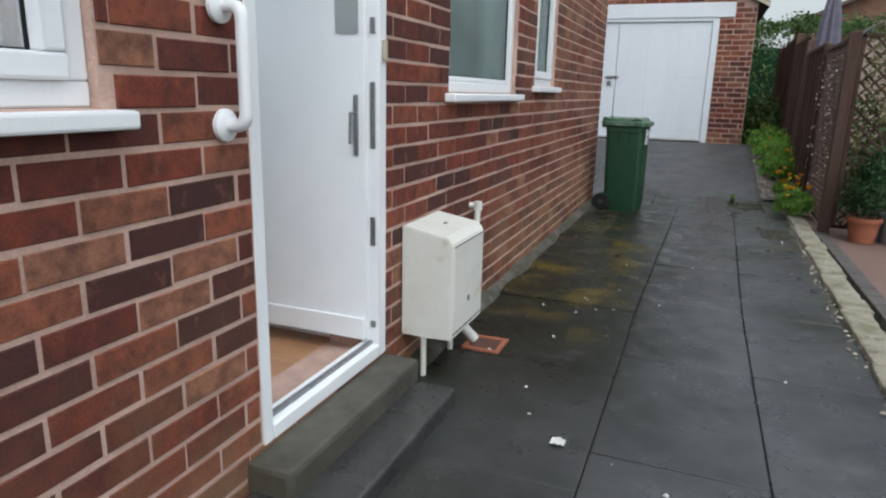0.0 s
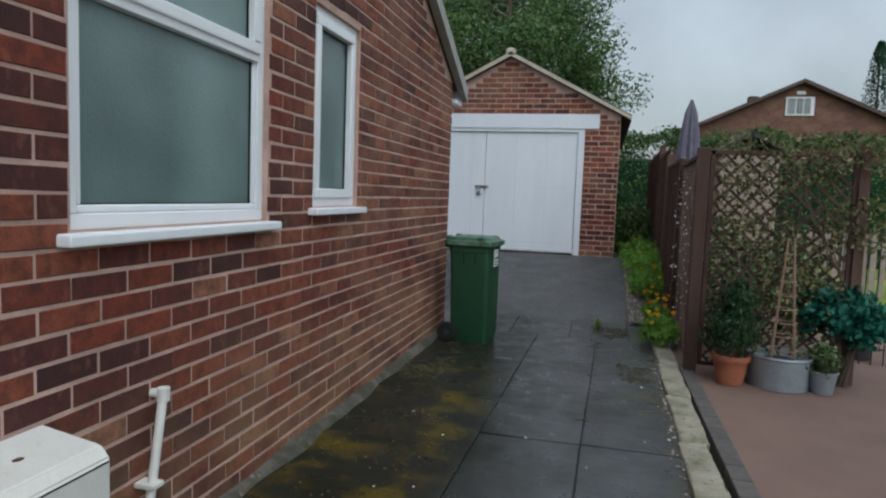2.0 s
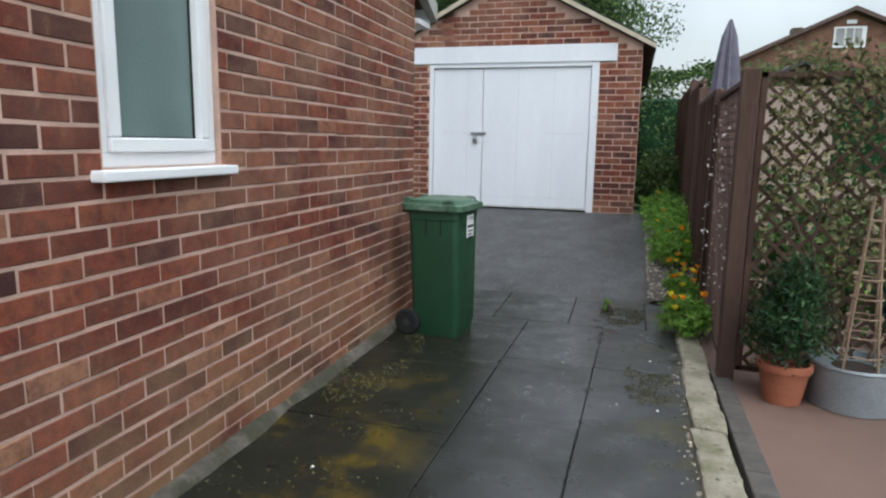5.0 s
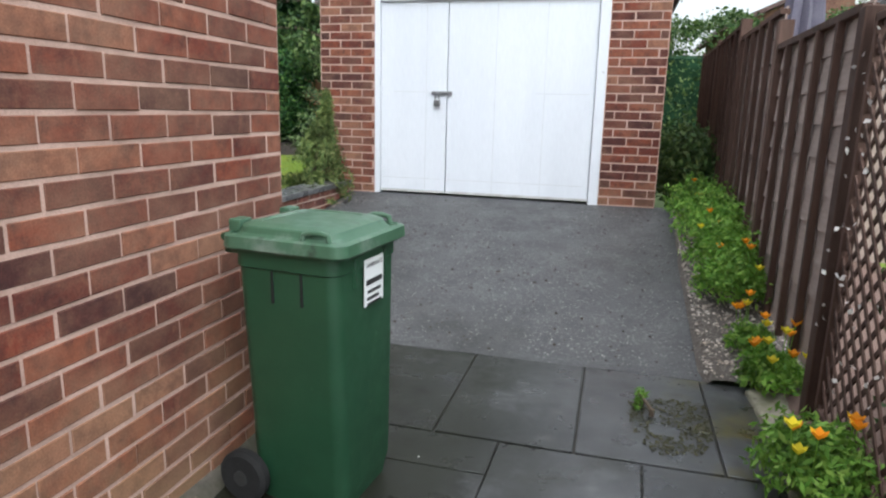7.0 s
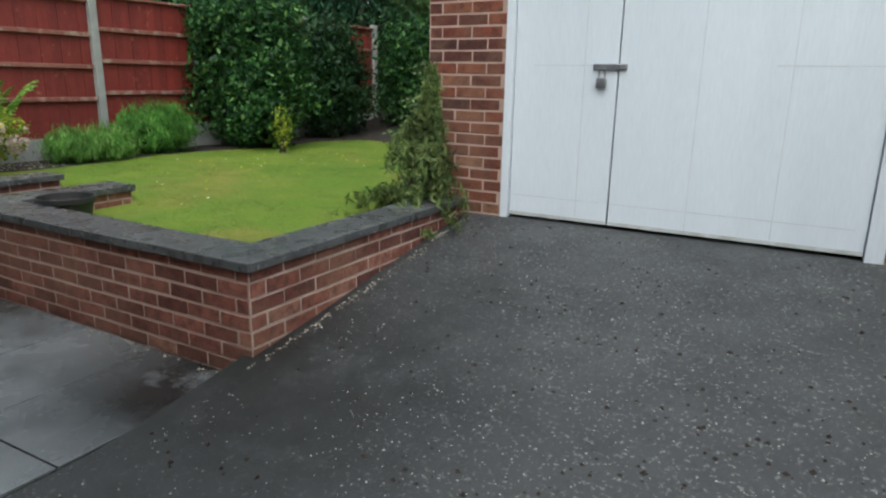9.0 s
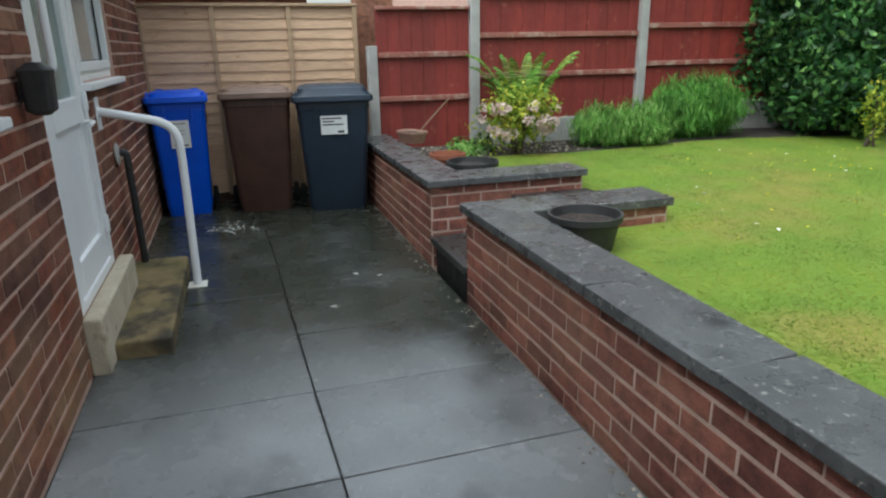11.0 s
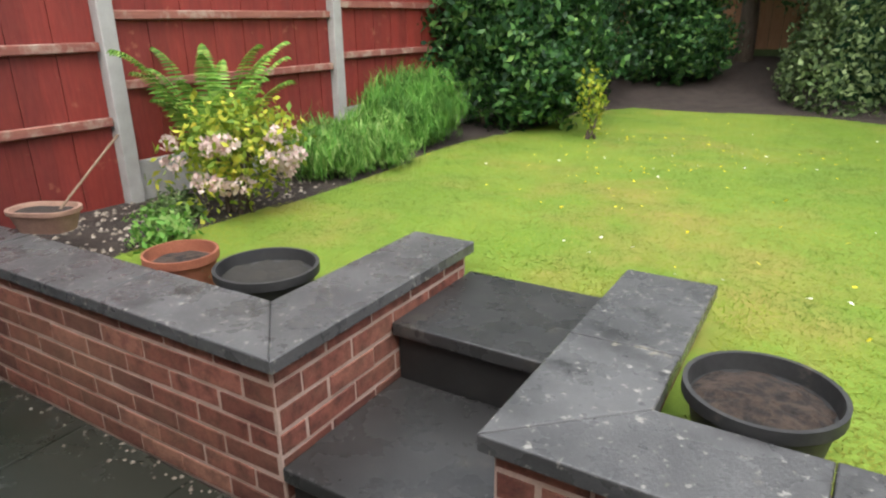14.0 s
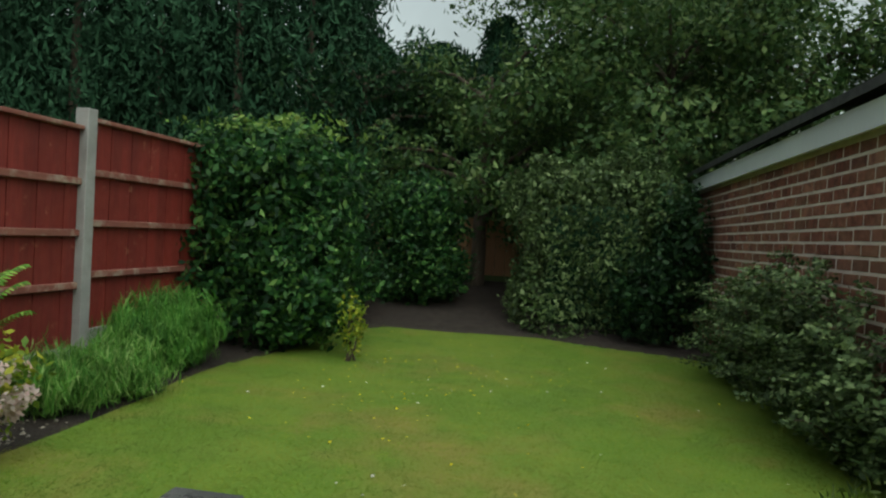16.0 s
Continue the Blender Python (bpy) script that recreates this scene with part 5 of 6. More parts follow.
def bed_edge(y):
    """Where the lawn ends and the planted bed along the fence begins."""
    return -8.02 + 0.05 * math.sin(y * 2.1) + 0.09 * max(0.0, y - 14.2) + (0.5 * max(0.0, y - 16.6))


def lawn_end(x):
    """How far the lawn reaches towards the hedge."""
    return 17.5 - 0.4 * max(0.0, x + 5.3) + 0.06 * math.sin(x * 3.0)


for f in bm.faces:
    c = f.calc_center_median()
    f.material_index = 1 if (c.x < bed_edge(c.y) or c.y > lawn_end(c.x)) else 0
lawn = part("lawn", bm, TURF, kind="structure", smooth=True)
lawn.data.materials.append(SOIL)
n = 330000
gx, gy = rs.uniform(-8.2, -3.1, n), 10.62 + 6.95 * rs.uniform(0, 1, n) ** 1.25
ok = np.array([a > bed_edge(b) + rs_ and not (-6.75 < a < -5.36 and b < 11.58) and b < lawn_end(a) for a, b, rs_ in zip(gx, gy, rs.normal(0, .03, n))])
gx, gy = gx[ok], gy[ok]
n = len(gx)
gz = np.array([lawn_z(a, b) for a, b in zip(gx, gy)])
h = rs.uniform(.003, .009, n) * np.where((gx > -6.9) & (gx < -5.2) & (gy < 11.9), 1.3, 1.0)
an = rs.uniform(0, 6.28, n)
root = np.stack([gx, gy, gz - .001], 1)
wv = np.stack([np.cos(an), np.sin(an), 0 * an], 1) * .0028
tip = root + np.stack([rs.normal(0, .017, n), rs.normal(0, .017, n), h], 1)
tagged(link("grass", mesh_of("grass", np.stack([root - wv, root + wv, tip], 1), 3, GRASS), None, lawn, "short yellow-green mown grass", "stuff"))
n = 130
fl = np.stack([rs.normal(-6.0, .9, n), rs.normal(14.6, 1.1, n), np.full(n, LZ + .05)], 1)
leaves("buttercups", fl, np.tile((0, 0, 1.0), (n, 1)), .022, PETAL_YELLOW, lawn, "stuff", "small yellow flowers in the grass", 1.0, .3)
n = 30
fl = np.stack([rs.uniform(-7.4, -3.8, n), rs.uniform(11.5, 16, n), np.full(n, LZ + .05)], 1)
leaves("daisies", fl, np.tile((0, 0, 1.0), (n, 1)), .025, PETAL_WHITE, lawn, "stuff", "small white flowers in the grass", 1.0, .3)


def tub(x, y, r, h, label, material=BLACK_PLASTIC, name="plant_tub", filling=POT_SOIL):
    ob = thing(name, x, y, LZ + .02, label, "plant pot")
    part("pot", lathe([(r * .78, -.03), (r * .95, h - .04), (r * 1.04, h - .035), (r * 1.04, h), (r * .97, h), (r * .93, h - .05), (0.01, h - .05)], 36), material, ob)
    bm = lathe([(r * .93, h - .052), (r * .6, h - .035), (.01, h - .03)], 24)
    for v in bm.verts:
        v.co.z += .014 * noise.noise(v.co * 40)
    part("soil", bm, filling, ob)
    return ob


tub(-5.16, 10.86, .19, .175, "round black plastic tub of bare soil behind the garden wall")
tub(-6.96, 10.88, .2, .17, "round black plastic tub of wet black soil behind the garden wall", filling=JOINT)
pot = tub(-7.4, 10.815, .15, .17, "low orange terracotta bowl with small plants", TERRACOTTA, "terracotta_bowl")
pd = np.stack([rs.normal(0, .08, 160), rs.normal(0, .08, 160), rs.uniform(.085, .125, 160)], 1)
leaves("seedlings", pd, np.tile((0, 0, 1.0), (160, 1)), .024, LEAF_VINE, pot, "stuff")
tr = thing("terracotta_trough", -8.28, 10.74, CT - .0, "faded oval terracotta trough of soil with a leaning cane", "plant pot", turn=25)
part("trough", loft([(.26, .15, .07, 0, 0), (.32, .2, .09, .09, 0), (.34, .22, .1, .09, 0), (.34, .22, .1, .11, 0), (.31, .19, .085, .11, 0), (.29, .17, .08, .085, 0)]), TERRACOTTA_OLD, tr)
part("soil", loft([(.29, .17, .08, .07, 0), (.27, .15, .07, .095, 0)]), SOIL, tr)
part("cane", tube([(.05, .02, .08), (.3, .22, .42)], .006, 6), CANE, tr)

# ---- fences on the garden's far side ----
red = thing("red_fence", -9.0, 10.4, 0, "red stained close-board fence between grey concrete posts", "fence", turn=-2.6)
posts_y = [10.53, 11.62, 13.6, 15.55, 17.5, 19.45]
tops = [1.9, 2.44, 2.52, 2.52, 2.52]
for i, y in enumerate(posts_y):
    part("post", block(-.06, y - 10.4 - .05, 0, .06, y - 10.4 + .05, (1.52 if i == 0 else tops[i - 1] + .06 if i < 2 else 2.58), .008), POST, red)
for (a, b), tp_ in zip(zip(posts_y, posts_y[1:]), tops):
    foot = .4 if a < 11 else .72 if a < 13 else .84
    if a > 11:
        part("gravel_board", block(-.025, a - 10.34, .35, .025, b - 10.46, foot, .006), POST, red)
    n = max(3, round((b - a - .1) / .125))
    for k in range(n):
        p = a - 10.4 + .05 + (b - a - .1) * k / n
        part("board", block(-.03, p + .001, foot, -.012 - .006 * (k % 2), p + (b - a - .1) / n - .002, tp_ - .03 + rnd.uniform(-.004, .004)), FENCE_RED, red)
    for h in ((.96, 1.4) if a < 11 else (tp_ - 1.27, tp_ - .86, tp_ - .46)):
        part("rail", block(-.012, a - 10.345, h, .03, b - 10.455, h + .055, .008), RAIL_RED, red)
    part("capping", block(-.045, a - 10.345, tp_ - .035, .04, b - 10.455, tp_, .008), RAIL_RED, red)
lap = thing("lap_fence", -9.2, 8.34, 0, "pale new larch lap fence panel behind the bins", "fence")
for k in range(18):
    z = .1 + k * .1
    bm = bmesh.new()
    nseg = 26
    rows = [[], []]
    for j in range(nseg + 1):
        y = 2.06 * j / nseg
        wob = .012 * noise.noise((y * 3.1, k * 3.7, 0))
        rows[0].append((bm.verts.new((.022, y, z + wob)), bm.verts.new((.008, y, z + wob))))
        rows[1].append((bm.verts.new((.006, y, z + .13)), bm.verts.new((-.004, y, z + .13))))
    for j in range(nseg):
        (a, a2), (b, b2), (c, c2), (d, d2) = rows[0][j], rows[0][j + 1], rows[1][j + 1], rows[1][j]
        bm.faces.new((a, b, c, d)), bm.faces.new((a2, d2, c2, b2)), bm.faces.new((a, a2, b2, b)), bm.faces.new((d, c, c2, d2))
    part("lap_board", bm, LAP, lap)
for y in (.0, .66, 1.38, 2.04):
    part("batten", block(.02, y, .08, .05, y + .045, 1.92, .004), LAP_BATTEN, lap)
part("cap", block(-.02, 0, 1.91, .06, 2.09, 1.94, .004), LAP_BATTEN, lap)
part("gravel_board", block(-.06, 0, -.03, -.035, 2.09, .4), FENCE_DARK, lap)
part("brick_pier", block(-.35, 2.1, 0, -.1, 2.5, 2.5), BRICK, lap)
gp = thing("gate_post", -9.0, 8.3, 0, "dark red wooden gate post beside the house wall", "post")
part("post", block(-.04, -.03, 0, .04, .05, 1.95, .006), FENCE_RED, gp)
part("latch", block(.04, -.01, 1.45, .06, .03, 1.52, .003), BLACK_IRON, gp)


# ---- wheelie bins ----
def wheelie_bin(name, x, y, turn, body, lid, w, d, h, label, group="row of wheelie bins", foot=(.74, .62, .03), dome=1.0):
    """The front looks along local -y; wheels and hinge are at the back."""
    ob = thing(name, x, y, 0, label, "wheelie bin", group, turn)
    part("body", loft([(w * foot[0], d * foot[1], .05, .06, foot[2]), (w * (foot[0] + .03), d * (foot[1] + .03), .05, .09, foot[2]), (w * .9, d * .84, .05, h * .86, 0), (w * .93, d * .86, .05, h * .865, 0), (w * .93, d * .86, .05, h * .93, 0)]), body, ob)
    part("rim", loft([(w * .98, d * .93, .05, h * .915, 0), (w, d * .95, .055, h * .925, 0), (w, d * .95, .055, h * .945, 0), (w * .97, d * .92, .05, h * .95, 0)]), body, ob)
    ld = part("lid", loft([(w * 1.0, d * .97, .05, h * .94, 0), (w * 1.02, d * 1.0, .05, h * .925, 0), (w * 1.03, d * 1.01, .05, h * .93, 0), (w * 1.02, d * 1.0, .05, h * .966, 0), (w * .98, d * .95, .06, h * .972, .005), (w * .96, d * .93, .06, h * .964, .008), (w * .92, d * .88, .07, h * .964, .01), (w * .88, d * .84, .08, h * (.964 + .012 * dome), .012), (w * .86, d * .81, .08, h * (.964 + .03 * dome), .016), (w * .84, d * .78, .08, h * (.964 + .034 * dome), .02), (w * .7, d * .62, .07, h * (.964 + .042 * dome), .02), (w * .64, d * .56, .05, h * (.964 + .042 * dome), .02), (w * .62, d * .54, .05, h * (.96 + .042 * dome), .02), (w * .3, d * .25, .04, h * (.962 + .046 * dome), .02)]), lid, ob)
    for s in (-1, 1):
        part("lug", block(s * w * .3 - .035, d * .42, h * .965, s * w * .3 + .035, d * .53, h * 1.01, .008), lid, ld)
        part("grip", tube([(s * w * .45, -d * .37, h * .965), (s * w * .45, -d * .355, h * .992), (s * w * .45, -d * .3, h * .998), (s * w * .45, -d * .22, h * .998), (s * w * .45, -d * .17, h * .99), (s * w * .45, -d * .155, h * .965)], .01, 8), lid, ld)
        # Black bars stand in for the shadow lines of the side ribs.
        for q in (-.14, .1):
            part("rib_shadow", block(s * w * .447 - .006, q * d - .004, h * .75, s * w * .447 + .006, q * d + .004, h * .86), RUBBER, ob)
        part("rib", block(s * w * .22 - .008, -d * .445, h * .8, s * w * .22 + .008, -d * .41, h * .9, .004), body, ob)
        bm = lathe([(.02, 0), (.085, .0), (.1, .012), (.1, .04), (.085, .052), (.02, .052)], 24)
        bmesh.ops.transform(bm, matrix=pose(s * w * .46 - .026, d * .4, .1, 0, 90, 0), verts=bm.verts)
        wh = part("wheel", bm, RUBBER, ob)
        bm = lathe([(.03, -.004), (.03, .056)], 12)
        bmesh.ops.transform(bm, matrix=pose(s * w * .46 - .026, d * .4, .1, 0, 90, 0), verts=bm.verts)
        part("hub", bm, BLACK_PLASTIC, wh)
    part("axle", tube([(-w * .42, d * .4, .1), (w * .42, d * .4, .1)], .012, 10), STEEL, ob)
    part("handle_bar", tube([(-w * .44, d * .51, h * .955), (w * .44, d * .51, h * .955)], .014, 10), body, ob)
    for s in (-1, 1):
        part("handle_bracket", block(s * w * .4 - .015, d * .4, h * .9, s * w * .4 + .015, d * .52, h * .96, .005), body, ob)
    part("base", loft([(w * (foot[0] - .04), d * (foot[1] - .05), .04, 0, foot[2]), (w * foot[0], d * foot[1], .05, .06, foot[2])]), body, ob)
    return ob


def bin_label(ob, x, y, z, w, h, bars, word=""):
    """A paper label on the front, with plain bars for small print."""
    lb = part("label", block(x - w / 2, y - .003, z - h / 2, x + w / 2, y, z + h / 2), PAPER, ob, "white printed label")
    for bx, bz, bw, bh in bars:
        part("print", block(x + bx - bw / 2, y - .0045, z + bz - bh / 2, x + bx + bw / 2, y - .003, z + bz + bh / 2), INK, lb)
    if word:
        tc = bpy.data.curves.new("word", "FONT")
        tc.body, tc.size, tc.align_x, tc.align_y = word, w * .165, "CENTER", "CENTER"
        tmp = new("word", tc)
        me = bpy.data.meshes.new_from_object(tmp)
        bpy.data.objects.remove(tmp)
        me.transform(pose(x, y - .005, z + h * .36, 90, 0, 0))
        link("word", me, INK, lb)


green = wheelie_bin("wheelie_bin", -.925, 7.885, 84, BIN_GREEN, BIN_GREEN_LID, .5, .48, 1.04, "dark green plastic wheelie bin standing against the house wall", "bins by the house", (.75, .78, -.012))
bin_label(green, .02, -.209, .835, .145, .17, [(0, .0, .12, .02), (0, -.035, .1, .012), (-.01, -.06, .09, .012), (0, -.08, .11, .008)], "WARNING!")
blue = wheelie_bin("wheelie_bin", -8.83, 8.635, 92, BIN_BLUE, BIN_BLUE, .53, .56, 1.15, "bright blue plastic wheelie bin in front of a lap fence")
brown = wheelie_bin("wheelie_bin", -8.73, 9.35, 86, BIN_BROWN, BIN_LID_BROWN, .65, .62, 1.17, "dark brown plastic wheelie bin with a faded lid")
black = wheelie_bin("wheelie_bin", -8.55, 10.03, 84, BIN_BLACK, BIN_BLACK, .72, .68, 1.13, "charcoal grey plastic wheelie bin beside the garden wall", dome=2.0)
bin_label(blue, .0, -.226, .78, .17, .25, [(0, .095, .11, .006), (0, .03, .1, .003), (0, .0, .1, .003), (0, -.1, .12, .012)])
bin_label(black, .0, -.28, .83, .24, .17, [(-.02, .06, .18, .013), (-.05, .032, .1, .012), (-.01, .004, .19, .012), (.06, -.062, .06, .02)])

# ---- fence, trellis and flower bed on the drive's other side ----
FX = 1.09
dark = thing("brown_fence", FX, 7.45, 0, "dark brown stained panel fence with heavy wooden posts", "fence", turn=-1.2)


def ground_r(y):
    return 0.5 * min(max((y - 9.3) / 3.4, 0), 1)


fposts = [7.45, 9.1, 10.98, 12.86, 14.74, 16.62]
for i, y in enumerate(fposts):
    g = ground_r(y)
    part("post", block(-.05, y - 7.5, g - .05, .05, y - 7.4, g + (1.92 if i < 2 else 1.86), .008), FENCE_DARK, dark)
for a, b in zip(fposts[1:], fposts[2:]):
    g = (ground_r(a) + ground_r(b)) / 2
    for k in range(10):
        z = g + .06 + k * .175
        bm = bmesh.new()
        nseg = 12
        r0 = [(bm.verts.new((-.012 + .004 * (k % 2), a - 7.4 + (b - a - .1) * j / nseg, z + .012 * noise.noise((j * .8, k * 2.3, a)))), bm.verts.new((.004, a - 7.4 + (b - a - .1) * j / nseg, z + .2))) for j in range(nseg + 1)]
        for (p, q), (r, s) in zip(r0, r0[1:]):
            bm.faces.new((p, r, s, q))
        ge = bmesh.ops.extrude_face_region(bm, geom=bm.faces[:])
        bmesh.ops.translate(bm, vec=(.012, 0, 0), verts=[v for v in ge["geom"] if isinstance(v, bmesh.types.BMVert)])
        part("board", bm, FENCE_GREY, dark)
    for k in range(1, 5):
        y = a - 7.45 + (b - a) * k / 5
        part("batten", block(-.05, y - .02, g + .04, -.012, y + .02, g + 1.78, .004), FENCE_DARK, dark)
    part("cap", block(-.04, a - 7.4, g + 1.78, .03, b - 7.5, g + 1.82, .004), FENCE_DARK, dark)


def lattice(parent, frame_m, length, z0, z1, step=.085):
    """Crossed slats in a frame: local x along the panel."""
    hgt = z1 - z0
    for s in (-1, 1):
        k = -hgt
        while k < length:
            xa, xb = (k, k + hgt)
            za, zb = (z0, z1) if s > 0 else (z1, z0)
            if xa < 0:
                za += (zb - za) * (-xa) / hgt
                xa = 0
            if xb > length:
                zb -= (zb - za) * (xb - length) / (xb - xa)
                xb = length
            if xb - xa > .03:
                d = Vector((xb - xa, 0, zb - za))
                bm = block(0, -.004, -.011, d.length, .004, .011)
                m = frame_m @ Matrix.Translation((xa, .005 * s, za)) @ Matrix.Rotation(-math.atan2(d.z, d.x), 4, "Y")
                bmesh.ops.transform(bm, matrix=m, verts=bm.verts)
                part("slat", bm, FENCE_DARK, parent)
            k += step * 1.414
    for a in ((0, z0, length, z0 + .035), (0, z1 - .035, length, z1), (0, z0, .035, z1), (length - .035, z0, length, z1)):
        bm = block(a[0], -.018, a[1], a[2], .018, a[3], .003)
        bmesh.ops.transform(bm, matrix=frame_m, verts=bm.verts)
        part("frame_bar", bm, FENCE_DARK, parent)


tre = thing("trellis_panel", FX + .06, 7.45, 0, "dark brown diamond trellis panel hung with a climber", "trellis")
lattice(tre, Matrix.Identity(4), 1.12, .06, 1.9)
tre2 = thing("trellis_panel", FX, 7.52, 0, "dark brown diamond trellis panel in the fence line", "trellis", turn=-1.2)
lattice(tre2, pose(0, 0, 0, 0, 0, 90), 1.5, .06, 1.88)
part("end_post", block(1.12, -.04, 0, 1.2, .04, 1.95, .006), FENCE_DARK, tre)
n = 5200
p = np.stack([rs.uniform(0, 1.35, n), rs.normal(-.05, .08, n), rs.uniform(.15, 2.05, n)], 1)
k = np.array([noise.noise(Vector((v[0] * 2.2, v[2] * 2.2, 4))) for v in p]) + .5 * (p[:, 2] - 1.2) * (p[:, 0] - .3)
climber = thing("climber", FX + .1, 7.4, 0, "mottled leafy climber spreading over the trellis", "climber")
for s in range(7):
    pts = [(.3 + .12 * s + .12 * math.sin(s + j * .9), -.03, .02 + 1.75 * j / 8) for j in range(9)]
    part("stem", tube(pts, .008, 6, None, .5), BARK, climber)
ok = k > -.12
leaves("crown", p[ok], np.tile((0, -1.0, .2), (int(ok.sum()), 1)), .045, LEAF_VINE, climber, spread=.7)
n = 110
p = np.stack([rs.normal(-.03, .02, n), rs.uniform(.1, 1.5, n), rs.uniform(.3, 1.8, n)], 1)
cl2 = thing("climber", FX, 7.5, 0, "pale dead flower heads caught in the trellis", "climber")
leaves("petals", p, np.tile((-1.0, 0, 0), (n, 1)), .03, PETAL_WHITE, cl2, "stuff", slim=.8)

bed = bmesh.new()
by = np.linspace(9.36, 12.9, 40)
gv = [[bed.verts.new((float(x), float(y), ground_r(y) + .02 + .02 * noise.noise((x * 6, y * 6, 1)) - (.05 if x < .7 else 0))) for x in np.linspace(.64, 1.3, 12)] for y in by]
for i in range(39):
    for j in range(11):
        bed.faces.new((gv[i][j], gv[i][j + 1], gv[i + 1][j + 1], gv[i + 1][j]))
bed_ob = part("ground_flower_bed", bed, GRAVEL, kind="structure", smooth=True)
n = 2600
px = np.stack([rs.uniform(.66, 1.2, n), rs.uniform(9.4, 12.7, n), np.zeros(n)], 1)
px[:, 2] = [ground_r(y) + .02 for y in px[:, 1]]
pebbles("gravel", px, .012, PEBBLE, bed_ob, "mixed brown gravel on the bed")


def poppies(x, y, s, n, blooms, label):
    """A low ferny clump with bright flowers on thin stalks."""
    z = ground_r(y) + .02
    ob = thing("poppy_clump", x, y, z, label, "flowers", "poppies along the fence")
    pts, out = on_ball(int(n * 1.5), (0, 0, .1 * s / .2), (s, s * 1.2, .16 * s / .2), -.4, .3)
    leaves("foliage", pts, out, .05, LEAF_BRIGHT, ob, slim=.34, spread=1.0)
    rn = random.Random(int(y * 100))
    for _ in range(blooms):
        a, r = rn.uniform(0, 6.28), s * rn.uniform(.2, 1.05)
        top = Vector((r * math.cos(a), r * math.sin(a) * 1.3, .16 * s / .2 + rn.uniform(.05, .2)))
        st = part("stalk", tube([(top.x * .6, top.y * .6, .05), (top.x * .9, top.y * .9, top.z * .7), top], .0025, 5), LEAF_BRIGHT, ob)
        bm = bmesh.new()
        for q in range(5):
            b = 2 * math.pi * q / 5
            vs = [bm.verts.new(top + Vector(v)) for v in ((0, 0, 0), (.026 * math.cos(b - .65), .026 * math.sin(b - .65), .026), (.032 * math.cos(b), .032 * math.sin(b), .04), (.026 * math.cos(b + .65), .026 * math.sin(b + .65), .026))]
            bm.faces.new(vs)
        part("bloom", bm, PETAL_ORANGE if rn.random() < .7 else PETAL_YELLOW, st)


poppies(.93, 8.35, .2, 1500, 6, "low green clump with orange and yellow poppies")
poppies(.98, 9.35, .15, 900, 9, "clump of orange poppies beside the fence")
poppies(.94, 9.75, .12, 500, 6, "small clump of orange poppies in gravel")
poppies(.94, 10.5, .24, 2000, 4, "leafy clump with a few orange poppies")
poppies(.98, 11.1, .28, 2200, 4, "dense leafy clump with orange poppies")
poppies(.95, 11.8, .3, 2400, 1, "dense green clump beside the fence")
poppies(.9, 12.4, .28, 2000, 1, "dense green clump beside the garage corner")
shrub("weed", .3, 8.9, 0, [((0, 0, .06), (.03, .05, .07))], 60, .04, LEAF_BRIGHT, "small green weed growing in a slab joint", "weed", stems=2, slim=.3)

# pots and planters on the neighbouring drive
tp = thing("planter_pot", 1.36, 7.14, 0, "brown terracotta pot with a dark green shrub", "plant pot")
part("pot", lathe([(.1, 0), (.135, .2), (.15, .2), (.15, .24), (.13, .24), (.12, .2), (.01, .2)], 26), TERRACOTTA, tp)
shrub("potted_conifer", 1.36, 7.14, .2, [((0, 0, .25), (.22, .2, .26)), ((.03, 0, .48), (.15, .15, .18))], 2200, .05, LEAF_DARK, "dense dark green shrub growing in a pot", stems=4, slim=.25)
zt = thing("zinc_planter", 1.74, 7.22, 0, "round galvanised metal planter with a cane obelisk", "plant pot")
part("pot", lathe([(.225, 0), (.24, .24), (.25, .25), (.245, .265), (.23, .255), (.225, .22), (.01, .22)], 36), ZINC, zt)
part("soil", lathe([(.225, .215), (.01, .225)], 24), SOIL, zt)
ob_ = thing("cane_obelisk", 1.76, 7.22, .2, "pale woven cane obelisk standing in a metal planter", "plant support")
for a in range(4):
    c, s = math.cos(a * 1.571 + .6), math.sin(a * 1.571 + .6)
    part("cane", tube([(.12 * c, .12 * s, 0), (.03 * c, .03 * s, 1.0)], .007, 6), CANE, ob_)
for k in range(8):
    r = .12 - .09 * (.1 + k * .11)
    part("hoop", tube([(r * math.cos(t * .5236), r * math.sin(t * .5236), .1 + k * .11) for t in range(13)], .005, 5), CANE, ob_)
zb = thing("zinc_bucket", 2.03, 7.1, 0, "small galvanised bucket with a trailing plant", "plant pot")
part("pot", lathe([(.075, 0), (.1, .17), (.11, .175), (.1, .18), (.09, .15), (.01, .15)], 24), ZINC, zb)
shrub("bucket_plant", 2.03, 7.1, .15, [((0, 0, .1), (.12, .12, .16))], 420, .045, LEAF_GREY, "grey-green trailing plant in a bucket", stems=3)
shrub("teal_shrub", 2.2, 7.4, .0, [((0, 0, .62), (.33, .25, .2)), ((.2, 0, .5), (.2, .2, .2))], 1900, .075, LEAF_TEAL, "blue-green leafy shrub beside the trellis", stems=6)
bp2 = thing("planter_pot", 2.75, 8.6, 0, "large dark pot on the neighbouring drive", "plant pot")
part("pot", lathe([(.15, 0), (.2, .36), (.22, .37), (.21, .4), (.18, .38), (.01, .36)], 28), BLACK_PLASTIC, bp2)
rl = thing("iron_railing", 2.5, 8.3, 0, "thin black iron railing beside the lawn", "railing")
